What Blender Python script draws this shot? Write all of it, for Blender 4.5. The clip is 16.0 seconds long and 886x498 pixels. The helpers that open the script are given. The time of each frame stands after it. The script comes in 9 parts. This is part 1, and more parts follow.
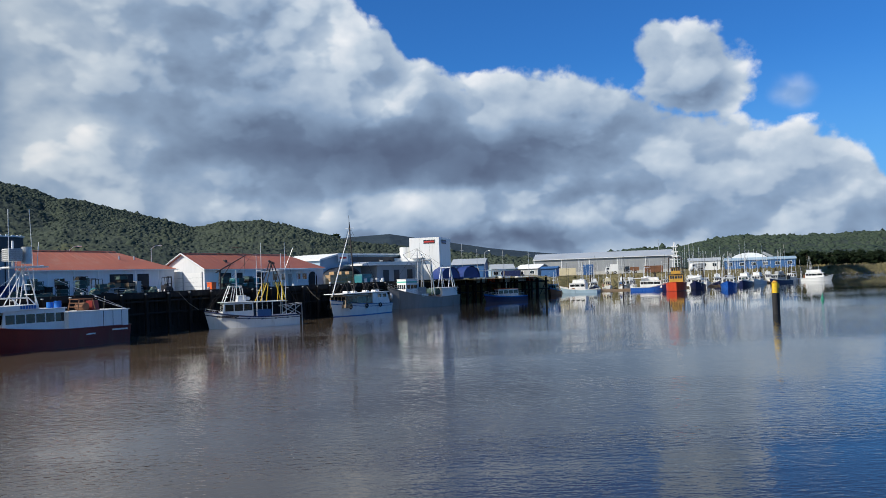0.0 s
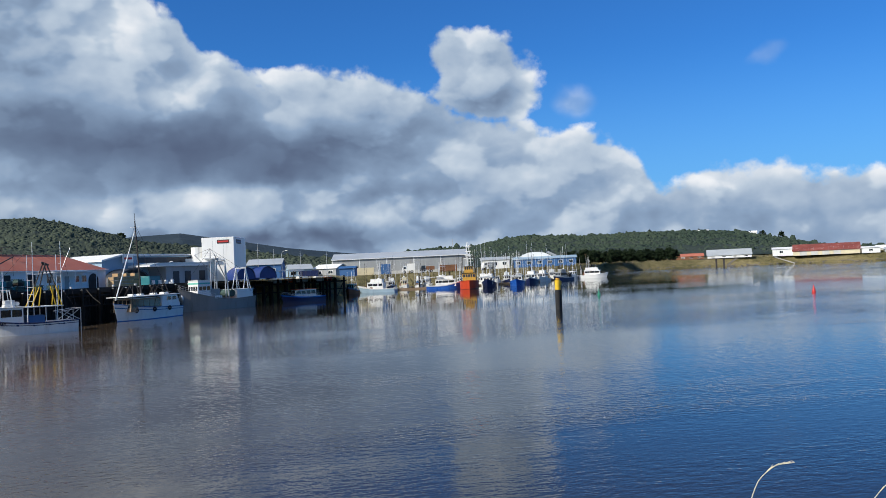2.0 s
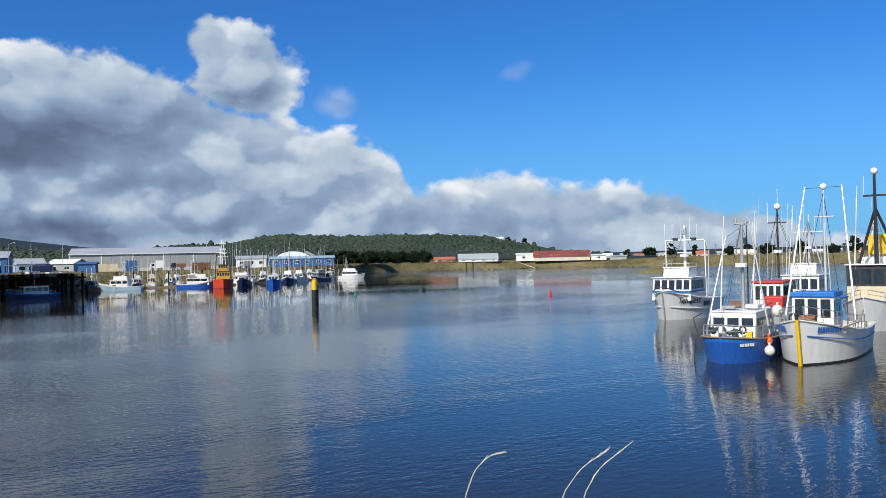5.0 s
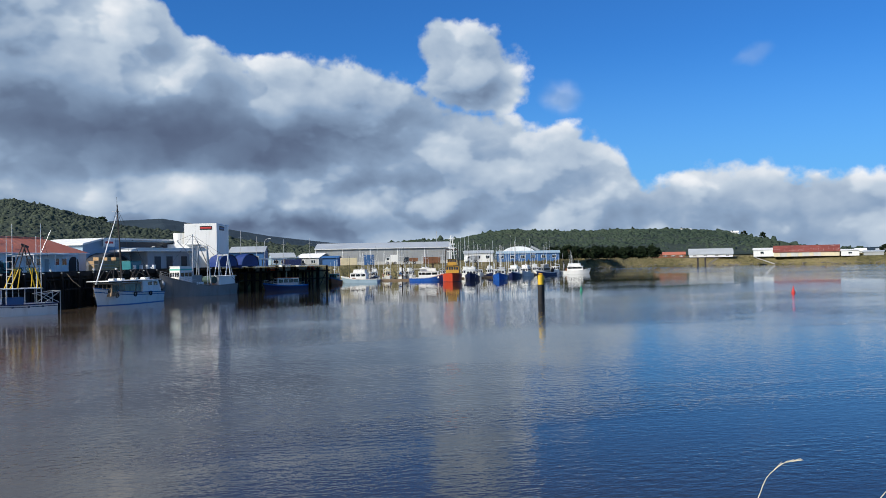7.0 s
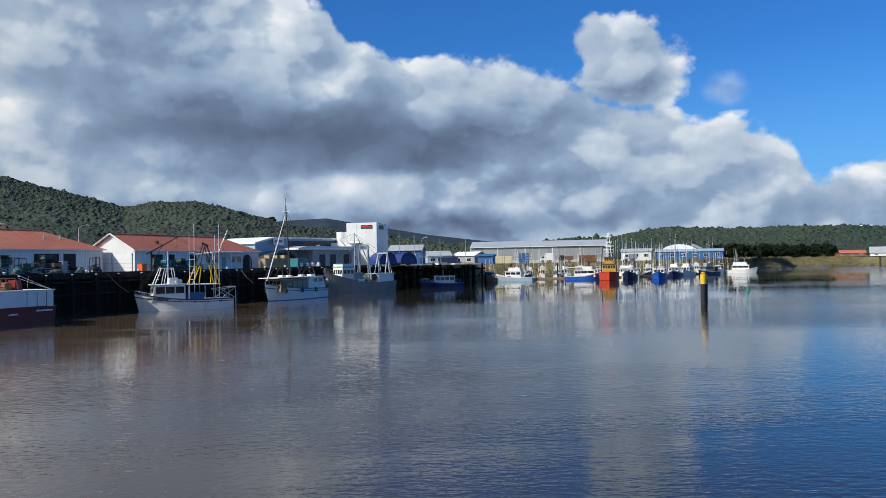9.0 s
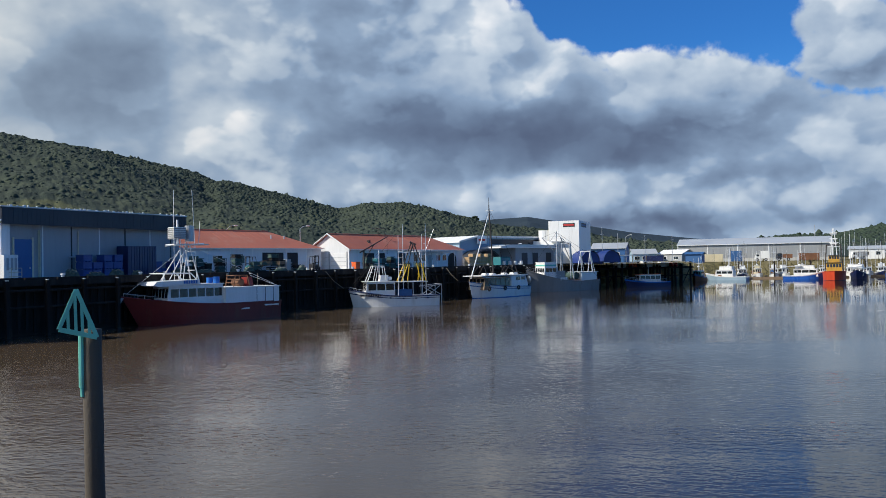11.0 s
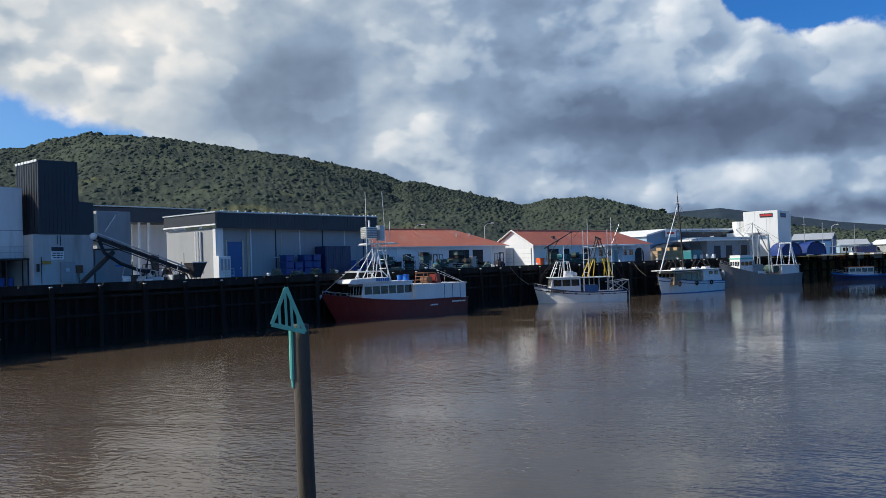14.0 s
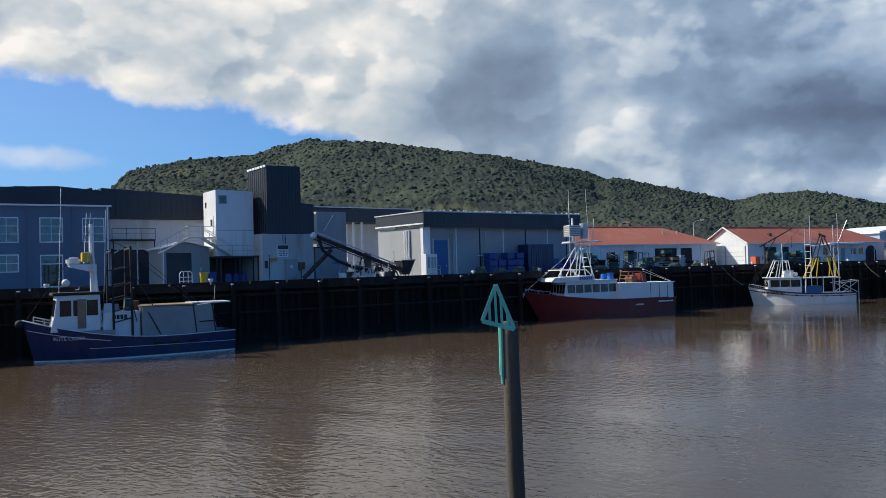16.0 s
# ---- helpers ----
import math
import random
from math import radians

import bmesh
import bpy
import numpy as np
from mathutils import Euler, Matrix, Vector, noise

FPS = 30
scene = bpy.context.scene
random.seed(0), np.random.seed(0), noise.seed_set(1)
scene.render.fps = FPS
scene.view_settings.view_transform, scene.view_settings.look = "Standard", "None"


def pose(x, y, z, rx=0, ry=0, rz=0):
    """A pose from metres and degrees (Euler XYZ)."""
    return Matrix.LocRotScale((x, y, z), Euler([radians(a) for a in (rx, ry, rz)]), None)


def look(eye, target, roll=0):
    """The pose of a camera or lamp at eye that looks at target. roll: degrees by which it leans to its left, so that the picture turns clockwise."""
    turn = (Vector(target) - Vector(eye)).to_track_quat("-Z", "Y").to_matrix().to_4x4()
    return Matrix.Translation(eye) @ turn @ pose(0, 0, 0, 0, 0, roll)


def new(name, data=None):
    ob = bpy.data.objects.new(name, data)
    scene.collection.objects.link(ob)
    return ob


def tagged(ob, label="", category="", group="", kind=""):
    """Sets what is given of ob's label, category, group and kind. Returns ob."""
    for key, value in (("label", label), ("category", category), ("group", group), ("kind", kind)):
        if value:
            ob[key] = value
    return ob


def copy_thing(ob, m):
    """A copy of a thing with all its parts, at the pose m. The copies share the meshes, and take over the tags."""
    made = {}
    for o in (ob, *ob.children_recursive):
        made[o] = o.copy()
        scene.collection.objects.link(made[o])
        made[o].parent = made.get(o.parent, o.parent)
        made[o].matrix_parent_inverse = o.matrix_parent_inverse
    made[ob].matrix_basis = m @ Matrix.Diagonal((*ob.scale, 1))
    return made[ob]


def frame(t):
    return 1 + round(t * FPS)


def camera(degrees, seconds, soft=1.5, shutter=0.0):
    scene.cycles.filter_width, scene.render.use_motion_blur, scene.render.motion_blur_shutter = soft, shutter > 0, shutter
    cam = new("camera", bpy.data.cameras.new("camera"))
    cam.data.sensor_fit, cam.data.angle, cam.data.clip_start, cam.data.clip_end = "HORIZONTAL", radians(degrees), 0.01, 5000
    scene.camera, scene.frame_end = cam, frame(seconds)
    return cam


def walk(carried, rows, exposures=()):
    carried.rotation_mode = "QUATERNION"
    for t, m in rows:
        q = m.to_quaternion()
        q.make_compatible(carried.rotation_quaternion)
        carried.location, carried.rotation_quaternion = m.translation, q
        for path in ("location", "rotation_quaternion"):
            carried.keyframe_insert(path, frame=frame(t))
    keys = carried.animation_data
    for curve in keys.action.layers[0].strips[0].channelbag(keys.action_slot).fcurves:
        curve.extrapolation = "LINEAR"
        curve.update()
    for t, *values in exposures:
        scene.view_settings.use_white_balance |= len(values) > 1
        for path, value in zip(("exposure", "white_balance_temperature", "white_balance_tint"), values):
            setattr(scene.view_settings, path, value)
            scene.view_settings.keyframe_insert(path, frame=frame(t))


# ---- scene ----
# Camera: held in the hand on the near bank, turning on the spot at arm's length.
cam = camera(57.1, 16.0, soft=0.75)
EYE_Z = 6.0
ARM = 0.5
TURNS = [
    (0, -0.46, 1.87, 2.08), (0.5, -3.89, 1.72, 2.17), (1, -6.73, 1.61, 2.26), (1.5, -9.39, 1.48, 2.35),
    (2, -14.57, 1.28, 2.58), (2.5, -19.88, 1.08, 2.65), (3, -24.88, 0.96, 2.45), (3.2, -26.42, 0.93, 2.42),
    (3.7, -30.0, 0.86, 2.18), (4.25, -32.4, 0.80, 1.80), (4.8, -32.1, 0.74, 1.50),
    (5.3, -29.36, 0.69, 1.23), (5.5, -27.35, 0.67, 1.12), (6, -23.42, 0.63, 0.93), (6.5, -19.63, 0.66, 0.94),
    (7, -15.76, 0.70, 1.14), (7.5, -14.17, 0.73, 1.24), (8, -13.26, 0.73, 1.30), (8.5, -10.76, 0.74, 1.18),
    (9, -4.91, 0.78, 1.04), (9.5, 1.17, 0.92, 0.90), (10, 5.00, 0.91, 0.94), (10.2, 6.20, 0.92, 0.97),
    (11.2, 9.6, 0.91, 1.02), (12.5, 11.61, 0.84, 1.15), (13, 13.65, 0.79, 1.49), (13.5, 17.57, 0.86, 1.78),
    (14, 22.08, 0.97, 1.86), (14.5, 26.27, 1.06, 1.79), (15, 30.53, 1.13, 1.69), (15.5, 33.90, 1.21, 1.67),
    (16, 36.21, 1.27, 1.58)]
# the first sweep is held a little further to the right than the later ones
SIDE = 0.097
rows = []
for t, a, p, r in TURNS:
    k = SIDE * min(1.0, max(0.0, (5.3 - t) / 2.1))
    ca, sa = math.cos(radians(a)), math.sin(radians(a))
    rows.append((t, pose(-ARM * sa + k * ca, ARM * ca + k * sa, EYE_Z, 90 + p, r, a)))
walk(cam, rows)

# ---- sky, clouds, sun ----
SUN_AZ, SUN_EL = 114.0, 36.0


class Nodes:
    """Short hand for building node trees."""

    def __init__(self, tree):
        self.tree = tree
        self.tree.nodes.clear()

    def add(self, kind, **props):
        n = self.tree.nodes.new(kind)
        for k, v in props.items():
            setattr(n, k, v)
        return n

    def put(self, sock, v):
        if isinstance(v, bpy.types.NodeSocket):
            self.tree.links.new(v, sock)
        elif v is not None:
            sock.default_value = v

    def math(self, op, a, b=None, c=None, clamp=False):
        n = self.add("ShaderNodeMath", operation=op, use_clamp=clamp)
        for s, v in zip(n.inputs, (a, b, c)):
            self.put(s, v)
        return n.outputs[0]

    def mix(self, f, a, b, blend="MIX"):
        n = self.add("ShaderNodeMix", data_type="RGBA", blend_type=blend)
        self.put(n.inputs[0], f)
        self.put(n.inputs[6], a)
        self.put(n.inputs[7], b)
        return n.outputs[2]

    def noise(self, vec, scale, detail=4, rough=0.55, dist=0.0):
        n = self.add("ShaderNodeTexNoise")
        self.put(n.inputs["Vector"], vec)
        n.inputs["Scale"].default_value = scale
        n.inputs["Detail"].default_value = detail
        n.inputs["Roughness"].default_value = rough
        n.inputs["Distortion"].default_value = dist
        return n.outputs["Fac"]

    def ramp(self, f, stops, interp="LINEAR"):
        n = self.add("ShaderNodeValToRGB")
        n.color_ramp.interpolation = interp
        e = n.color_ramp.elements
        while len(e) < len(stops):
            e.new(0.5)
        for el, (p, c) in zip(e, stops):
            el.position = p
            el.color = (c, c, c, 1) if not isinstance(c, tuple) else (*c, 1)
        self.put(n.inputs[0], f)
        return n.outputs[0]

    def range(self, v, a, b, c=0.0, d=1.0, smooth=True):
        n = self.add("ShaderNodeMapRange", interpolation_type="SMOOTHSTEP" if smooth else "LINEAR")
        for s, x in zip(n.inputs, (v, a, b, c, d)):
            self.put(s, x)
        return n.outputs[0]

    def xyz(self, x, y, z=0.0):
        n = self.add("ShaderNodeCombineXYZ")
        for s, v in zip(n.inputs, (x, y, z)):
            self.put(s, v)
        return n.outputs[0]


def build_world():
    world = bpy.data.worlds.new("sky")
    scene.world = world
    world.use_nodes = True
    N = Nodes(world.node_tree)
    tc = N.add("ShaderNodeTexCoord")
    sep = N.add("ShaderNodeSeparateXYZ")
    N.put(sep.inputs[0], tc.outputs["Generated"])
    x, y, z = sep.outputs
    az = N.math("MULTIPLY", N.math("ARCTAN2", N.math("MULTIPLY", x, -1.0), y), 57.29578)
    el = N.math("MULTIPLY", N.math("ARCSINE", z), 57.29578)

    # warp at two sizes, so that the cloud forms curl and do not line up
    base = N.xyz(az, el, 3.0)
    w1 = N.math("ADD", N.math("MULTIPLY", N.math("SUBTRACT", N.noise(base, 0.16, 2, 0.5), 0.5), 2.6),
                N.math("MULTIPLY", N.math("SUBTRACT", N.noise(base, 0.5, 3, 0.5), 0.5), 1.0))
    w2 = N.math("ADD", N.math("MULTIPLY", N.math("SUBTRACT", N.noise(N.xyz(el, az, 9.0), 0.16, 2, 0.5), 0.5), 2.0),
                N.math("MULTIPLY", N.math("SUBTRACT", N.noise(N.xyz(el, az, 9.0), 0.5, 3, 0.5), 0.5), 1.0))
    wa, we = N.math("ADD", az, w1), N.math("ADD", el, w2)

    def heads(dx, dy):
        """Rounded heads, large and small, at a point of the sky shifted by dx, dy degrees."""
        v = N.xyz(N.math("ADD", N.math("ADD", az, N.math("MULTIPLY", w1, 0.5)), dx), N.math("MULTIPLY", N.math("ADD", N.math("ADD", el, N.math("MULTIPLY", w2, 0.5)), dy), 1.5), 3.0)
        vo = N.add("ShaderNodeTexVoronoi", feature="SMOOTH_F1", normalize=True)
        N.put(vo.inputs["Vector"], v)
        for key, value in (("Scale", 0.2), ("Detail", 2.6), ("Roughness", 0.42), ("Lacunarity", 2.4), ("Smoothness", 0.4)):
            vo.inputs[key].default_value = value
        return N.math("SUBTRACT", 0.32, vo.outputs["Distance"]), N.noise(v, 0.16, 4, 0.45)

    h0, f0 = heads(0, 0)
    h1, f1 = heads(0.9, 1.1)
    # height of the cloud bank's upper and lower edge, by azimuth
    tops = [(-90, 0), (-57, 0.2), (-54, 2.2), (-51, 3.4), (-48, 4.2), (-45.7, 4.3), (-41.7, 5.2), (-39, 5.9), (-37.6, 6.8),
            (-33.3, 6.2), (-31.3, 5.4), (-29.7, 4.9), (-29, 6), (-27.6, 7.4), (-24.6, 8.6), (-22.3, 8.6), (-21, 10.0),
            (-16, 11.4), (-13, 12.7), (-11, 13.4), (-7, 13.9), (-4.8, 13.4), (-2.8, 13.6), (-0.5, 15.2), (1.7, 15.8),
            (2.7, 17.5), (4.3, 17.7), (6, 20), (9, 26), (14, 45), (90, 58)]
    top = N.math("MULTIPLY", N.ramp(N.range(az, -90.0, 90.0, 0.0, 1.0, False), [((a + 90) / 180, h / 60) for a, h in tops]), 60.0)
    bots = [(-90, 0), (30, 3), (36, 6.9), (42, 8.4), (47, 9.6), (53, 11.0), (60, 11.8), (66, 12.6), (90, 16)]
    bot = N.math("SUBTRACT", N.math("MULTIPLY", N.ramp(N.range(az, -90.0, 90.0, 0.0, 1.0, False), [((a + 90) / 180, h / 60) for a, h in bots]), 60.0),
                 N.range(az, 28.0, 40.0, 9.0, 0.0))
    up = N.math("DIVIDE", N.math("SUBTRACT", top, el), 2.4)
    dn = N.math("DIVIDE", N.math("SUBTRACT", el, bot), 1.7)

    def well(a, e, ra, re, x=None, y=None):
        """1 less the squared distance from the middle of an ellipse, in its radii."""
        u = N.math("DIVIDE", N.math("SUBTRACT", wa if x is None else x, a), ra)
        w = N.math("DIVIDE", N.math("SUBTRACT", we if y is None else y, e), re)
        return N.math("SUBTRACT", 1.0, N.math("ADD", N.math("MULTIPLY", u, u), N.math("MULTIPLY", w, w)))

    def blob(a, e, ra, re, k=1.0):
        return N.math("MULTIPLY", N.math("EXPONENT", N.math("SUBTRACT", well(a, e, ra, re), 1.0)), k)

    def total(items):
        out = items[0]
        for it in items[1:]:
            out = N.math("ADD", out, it)
        return out

    # the tower that stands clear of the bank, with a smaller head
    tower = N.math("MAXIMUM", well(-18.0, 12.4, 3.9, 3.5), N.math("MULTIPLY", well(-15.9, 14.6, 2.0, 1.9), 0.7))
    env = N.math("MINIMUM", N.math("MINIMUM", N.math("MAXIMUM", up, tower), dn), 1.6)
    ruf = N.math("ADD", N.math("MULTIPLY", N.math("SUBTRACT", f0, 0.5), 2.2), N.math("ADD", N.math("MULTIPLY", h0, 1.9), N.math("MULTIPLY", N.math("SUBTRACT", N.noise(base, 1.1, 4, 0.55), 0.5), 0.6)))
    dens = N.math("ADD", env, ruf)
    alpha = N.range(dens, -0.02, N.range(az, 25.0, 45.0, 0.36, 0.8))
    wisps = total([blob(63, 7.7, 5, 0.8), blob(-37.4, 12.8, 1.7, 0.9, 0.8), blob(-24.0, 11.2, 1.6, 1.0, 1.25)])
    wis = N.math("MULTIPLY", N.range(N.math("ADD", wisps, N.math("MULTIPLY", N.math("SUBTRACT", f0, 0.5), 1.4)), 0.35, 1.25), 0.42)
    alpha = N.math("MAXIMUM", alpha, wis)
    # relief: heads lit from above and the left, flat grey undersides with a sharp lower edge
    rel = N.math("ADD", N.math("MULTIPLY", N.math("SUBTRACT", h0, h1), 0.72), N.math("MULTIPLY", N.math("SUBTRACT", f0, f1), 0.7))
    rim = N.math("MULTIPLY", N.range(dens, 0.15, 1.1, 1.0, 0.0), N.range(el, 2.5, 6.0, 0.0, 0.13))
    layer = N.math("MULTIPLY", N.range(N.math("ADD", f0, N.math("MULTIPLY", h0, 0.7)), 0.50, 0.575, -0.5, 0.5), 0.11)
    under = N.math("MULTIPLY", total([blob(2.5, 8.2, 8.0, 2.6, 0.95), blob(12.5, 9.6, 6.5, 3.2, 0.55), blob(-4.0, 7.2, 4.5, 1.8, 0.4)]), N.range(we, 5.2, 6.3))
    left = N.math("MULTIPLY", total([blob(31.5, 12.6, 6.0, 3.6, 0.66), blob(36.5, 10.0, 5.0, 1.8, 0.3)]), N.range(wa, 26.2, 28.2))
    grey = total([blob(-9.5, 9.4, 5.5, 2.6, 0.22), blob(-12.0, 4.9, 9.0, 1.5, 0.18), blob(-6.0, 2.4, 9.0, 0.9, 0.40), blob(-30.0, 1.9, 14.0, 1.4, 0.10), blob(-17.5, 11.4, 2.6, 1.6, 0.22), blob(14.5, 15.0, 5.0, 4.0, 0.17), blob(53.0, 15.5, 5.0, 2.4, 0.12), blob(14.0, 3.4, 12.0, 1.5, 0.20)])
    lit = total([blob(24.0, 9.6, 2.8, 2.4, 0.11), blob(3.8, 11.9, 2.2, 0.7, 0.30), blob(4.0, 4.5, 12.0, 0.7, 0.09), blob(-9.0, 3.9, 6.0, 0.5, 0.16), blob(41.0, 17.0, 9.0, 4.0, 0.18), blob(7.0, 16.5, 3.0, 2.5, 0.15), blob(-37.0, 5.4, 10.0, 1.2, 0.16)])
    soft = N.math("SUBTRACT", 1.0, N.math("MULTIPLY", N.math("ADD", under, N.math("ADD", left, N.range(az, 0.0, 30.0, 0.0, 0.35))), 0.6), clamp=True)
    br = N.math("SUBTRACT", total([N.math("MULTIPLY", N.math("ADD", rel, layer), soft), rim, lit, N.math("ADD", N.range(az, 24.0, 52.0, 0.0, 0.14), 0.64)]), total([N.math("MULTIPLY", under, 0.54), N.math("MULTIPLY", left, 0.56), grey]), clamp=True)
    col = N.ramp(br, [(0.0, (0.085, 0.115, 0.195)), (0.25, (0.15, 0.213, 0.33)), (0.5, (0.265, 0.37, 0.53)), (0.75, (0.51, 0.605, 0.72)), (1.0, (0.90, 0.92, 0.95))])
    sky = N.add("ShaderNodeTexSky", sky_type="NISHITA", sun_disc=False, sun_elevation=radians(SUN_EL), sun_rotation=radians(-SUN_AZ),
                air_density=1.0, dust_density=0.4, ozone_density=2.2)
    cloud = N.mix(1.0, col, (10.0, 10.0, 10.0, 1), "MULTIPLY")
    cloud = N.mix(N.range(az, 5.0, 45.0), cloud, N.mix(1.0, cloud, (1.07, 1.0, 0.91, 1), "MULTIPLY"))
    clear = N.mix(1.0, sky.outputs[0], (SKY_GAIN[0], SKY_GAIN[1], SKY_GAIN[2], 1), "MULTIPLY")
    # thin high veil towards the sun
    veil = N.math("MULTIPLY", N.range(az, 20.0, 75.0, 0.0, 0.40), N.range(el, 2.0, 30.0, 1.0, 0.5))
    clear = N.mix(veil, clear, (5.6, 7.0, 8.3, 1))
    # pale haze low in the sky
    clear = N.mix(N.range(el, 0.0, 15.0, 0.62, 0.0), clear, (1.9, 4.6, 8.4, 1))
    final = N.mix(alpha, clear, cloud)
    bg = N.add("ShaderNodeBackground")
    N.put(bg.inputs[0], final)
    bg.inputs[1].default_value = 0.1
    out = N.add("ShaderNodeOutputWorld")
    N.put(out.inputs[0], bg.outputs[0])


SKY_GAIN = (0.21, 0.65, 1.24)
build_world()
sun_data = bpy.data.lights.new("sun", "SUN")
sun_data.energy, sun_data.angle, sun_data.color = 4.9, radians(0.6), (1.0, 0.95, 0.86)
sun = new("sun", sun_data)
sd = Vector((-math.sin(radians(SUN_AZ)) * math.cos(radians(SUN_EL)), math.cos(radians(SUN_AZ)) * math.cos(radians(SUN_EL)), math.sin(radians(SUN_EL))))
sun.matrix_world = look((0, 0, 80), tuple(Vector((0, 0, 80)) - sd))
scene.view_settings.exposure = 0.0

# ---- materials ----
def mat(name, color, rough=0.6, metal=0.0, var=0.25, scale=3.0, bump=0.15, grime=None, bump_scale=None, spec=0.5, streak=False, isl=0.0):
    """A painted or natural surface: broad stains, fine grain and relief round one base colour."""
    m = bpy.data.materials.new(name)
    m.use_nodes = True
    N = Nodes(m.node_tree)
    tc = N.add("ShaderNodeTexCoord")
    v = tc.outputs["Object"]
    if streak:
        mp = N.add("ShaderNodeMapping")
        mp.inputs["Scale"].default_value = (1.0, 1.0, 0.12)
        N.put(mp.inputs[0], v)
        v2 = mp.outputs[0]
    else:
        v2 = v
    big = N.noise(v2, scale * 0.35, 5, 0.6)
    fin = N.noise(v2, scale * 6, 3, 0.6)
    dk = tuple(c * (1 - var) for c in color)
    lt = tuple(min(1, c * (1 + var * 0.6)) for c in color)
    f = N.math("ADD", N.math("MULTIPLY", big, 0.7), N.math("MULTIPLY", fin, 0.3))
    col = N.ramp(f, [(0.32, dk), (0.52, color), (0.72, lt)])
    if grime:
        g = N.range(N.noise(v2, scale * 0.8, 6, 0.65), 0.52, 0.72)
        col = N.mix(N.math("MULTIPLY", g, grime[3]), col, (*grime[:3], 1))
    if isl:
        oi = N.add("ShaderNodeObjectInfo")
        k = N.math("ADD", N.math("MULTIPLY", N.math("SUBTRACT", oi.outputs["Random"], 0.5), 2 * isl), 1.0)
        col = N.mix(1.0, col, N.xyz(k, k, k), "MULTIPLY")
    b = N.add("ShaderNodeBsdfPrincipled")
    N.put(b.inputs["Base Color"], col)
    b.inputs["Metallic"].default_value = metal
    b.inputs["Specular IOR Level"].default_value = spec
    N.put(b.inputs["Roughness"], N.range(fin, 0.2, 0.8, max(0.02, rough - 0.12), min(1, rough + 0.12), False))
    if bump:
        bp = N.add("ShaderNodeBump")
        bp.inputs["Strength"].default_value = bump
        bp.inputs["Distance"].default_value = 0.02
        N.put(bp.inputs["Height"], N.noise(v, bump_scale or scale * 8, 4, 0.6))
        N.put(b.inputs["Normal"], bp.outputs[0])
    o = N.add("ShaderNodeOutputMaterial")
    N.put(o.inputs[0], b.outputs[0])
    return m


def water_mat():
    m = bpy.data.materials.new("river_water")
    m.use_nodes = True
    N = Nodes(m.node_tree)
    tc = N.add("ShaderNodeTexCoord")
    v = tc.outputs["Object"]
    # browner and lighter along the wharf, darker towards the open basin
    sp = N.add("ShaderNodeSeparateXYZ")
    N.put(sp.inputs[0], v)
    brown_side = N.range(N.math("ADD", sp.outputs[0], N.math("MULTIPLY", N.math("SUBTRACT", N.noise(v, 0.02, 4, 0.55, 0.5), 0.5), 30.0)), -26.0, 16.0, 1.0, 0.0)
    col = N.mix(brown_side, (0.018, 0.021, 0.024, 1), (0.098, 0.072, 0.048, 1))
    b = N.add("ShaderNodeBsdfPrincipled")
    N.put(b.inputs["Base Color"], col)
    b.inputs["IOR"].default_value = 1.333
    b.inputs["Roughness"].default_value = 0.02
    mp = N.add("ShaderNodeMapping")
    mp.inputs["Rotation"].default_value = (0, 0, radians(18))
    mp.inputs["Scale"].default_value = (0.55, 1.0, 1.0)
    N.put(mp.inputs[0], v)
    w = mp.outputs[0]
    # wind lanes lie across the basin; short chop in the lee of the wharf
    mp2 = N.add("ShaderNodeMapping")
    mp2.inputs["Rotation"].default_value = (0, 0, radians(-22))
    mp2.inputs["Scale"].default_value = (0.35, 1.0, 1.0)
    N.put(mp2.inputs[0], v)
    lanes = N.range(N.noise(mp2.outputs[0], 0.035, 4, 0.6, 0.6), 0.42, 0.60, 0.30, 1.15)
    lee = N.range(N.math("ADD", sp.outputs[0], N.math("MULTIPLY", sp.outputs[1], 0.4)), -25.0, 10.0, 0.8, 0.0)
    # ripple height over x and y is shaped to fit the camera's view
    calm = N.math("MULTIPLY", lanes, N.math("ADD", N.range(sp.outputs[0], 20.0, 90.0, 1.0, 1.5), lee))
    calm = N.math("MULTIPLY", calm, N.math("MAXIMUM", N.range(sp.outputs[1], 45.0, 140.0, 1.0, 0.12), N.range(sp.outputs[0], 115.0, 185.0, 0.0, 1.3)))
    h = N.math("ADD", N.math("MULTIPLY", N.noise(w, 3.6, 2, 0.5, 0.3), 0.030), N.math("ADD", N.math("MULTIPLY", N.noise(w, 1.5, 2, 0.5), 0.010), N.math("MULTIPLY", N.noise(w, 0.33, 2, 0.5), 0.006)))
    h = N.math("MULTIPLY", N.math("ADD", h, N.math("MULTIPLY", N.noise(w, 9.0, 2, 0.5), 0.0075)), calm)
    bp = N.add("ShaderNodeBump")
    bp.inputs["Strength"].default_value = 1.0
    bp.inputs["Distance"].default_value = 1.0
    N.put(bp.inputs["Height"], h)
    N.put(b.inputs["Normal"], bp.outputs[0])
    o = N.add("ShaderNodeOutputMaterial")
    N.put(o.inputs[0], b.outputs[0])
    return m


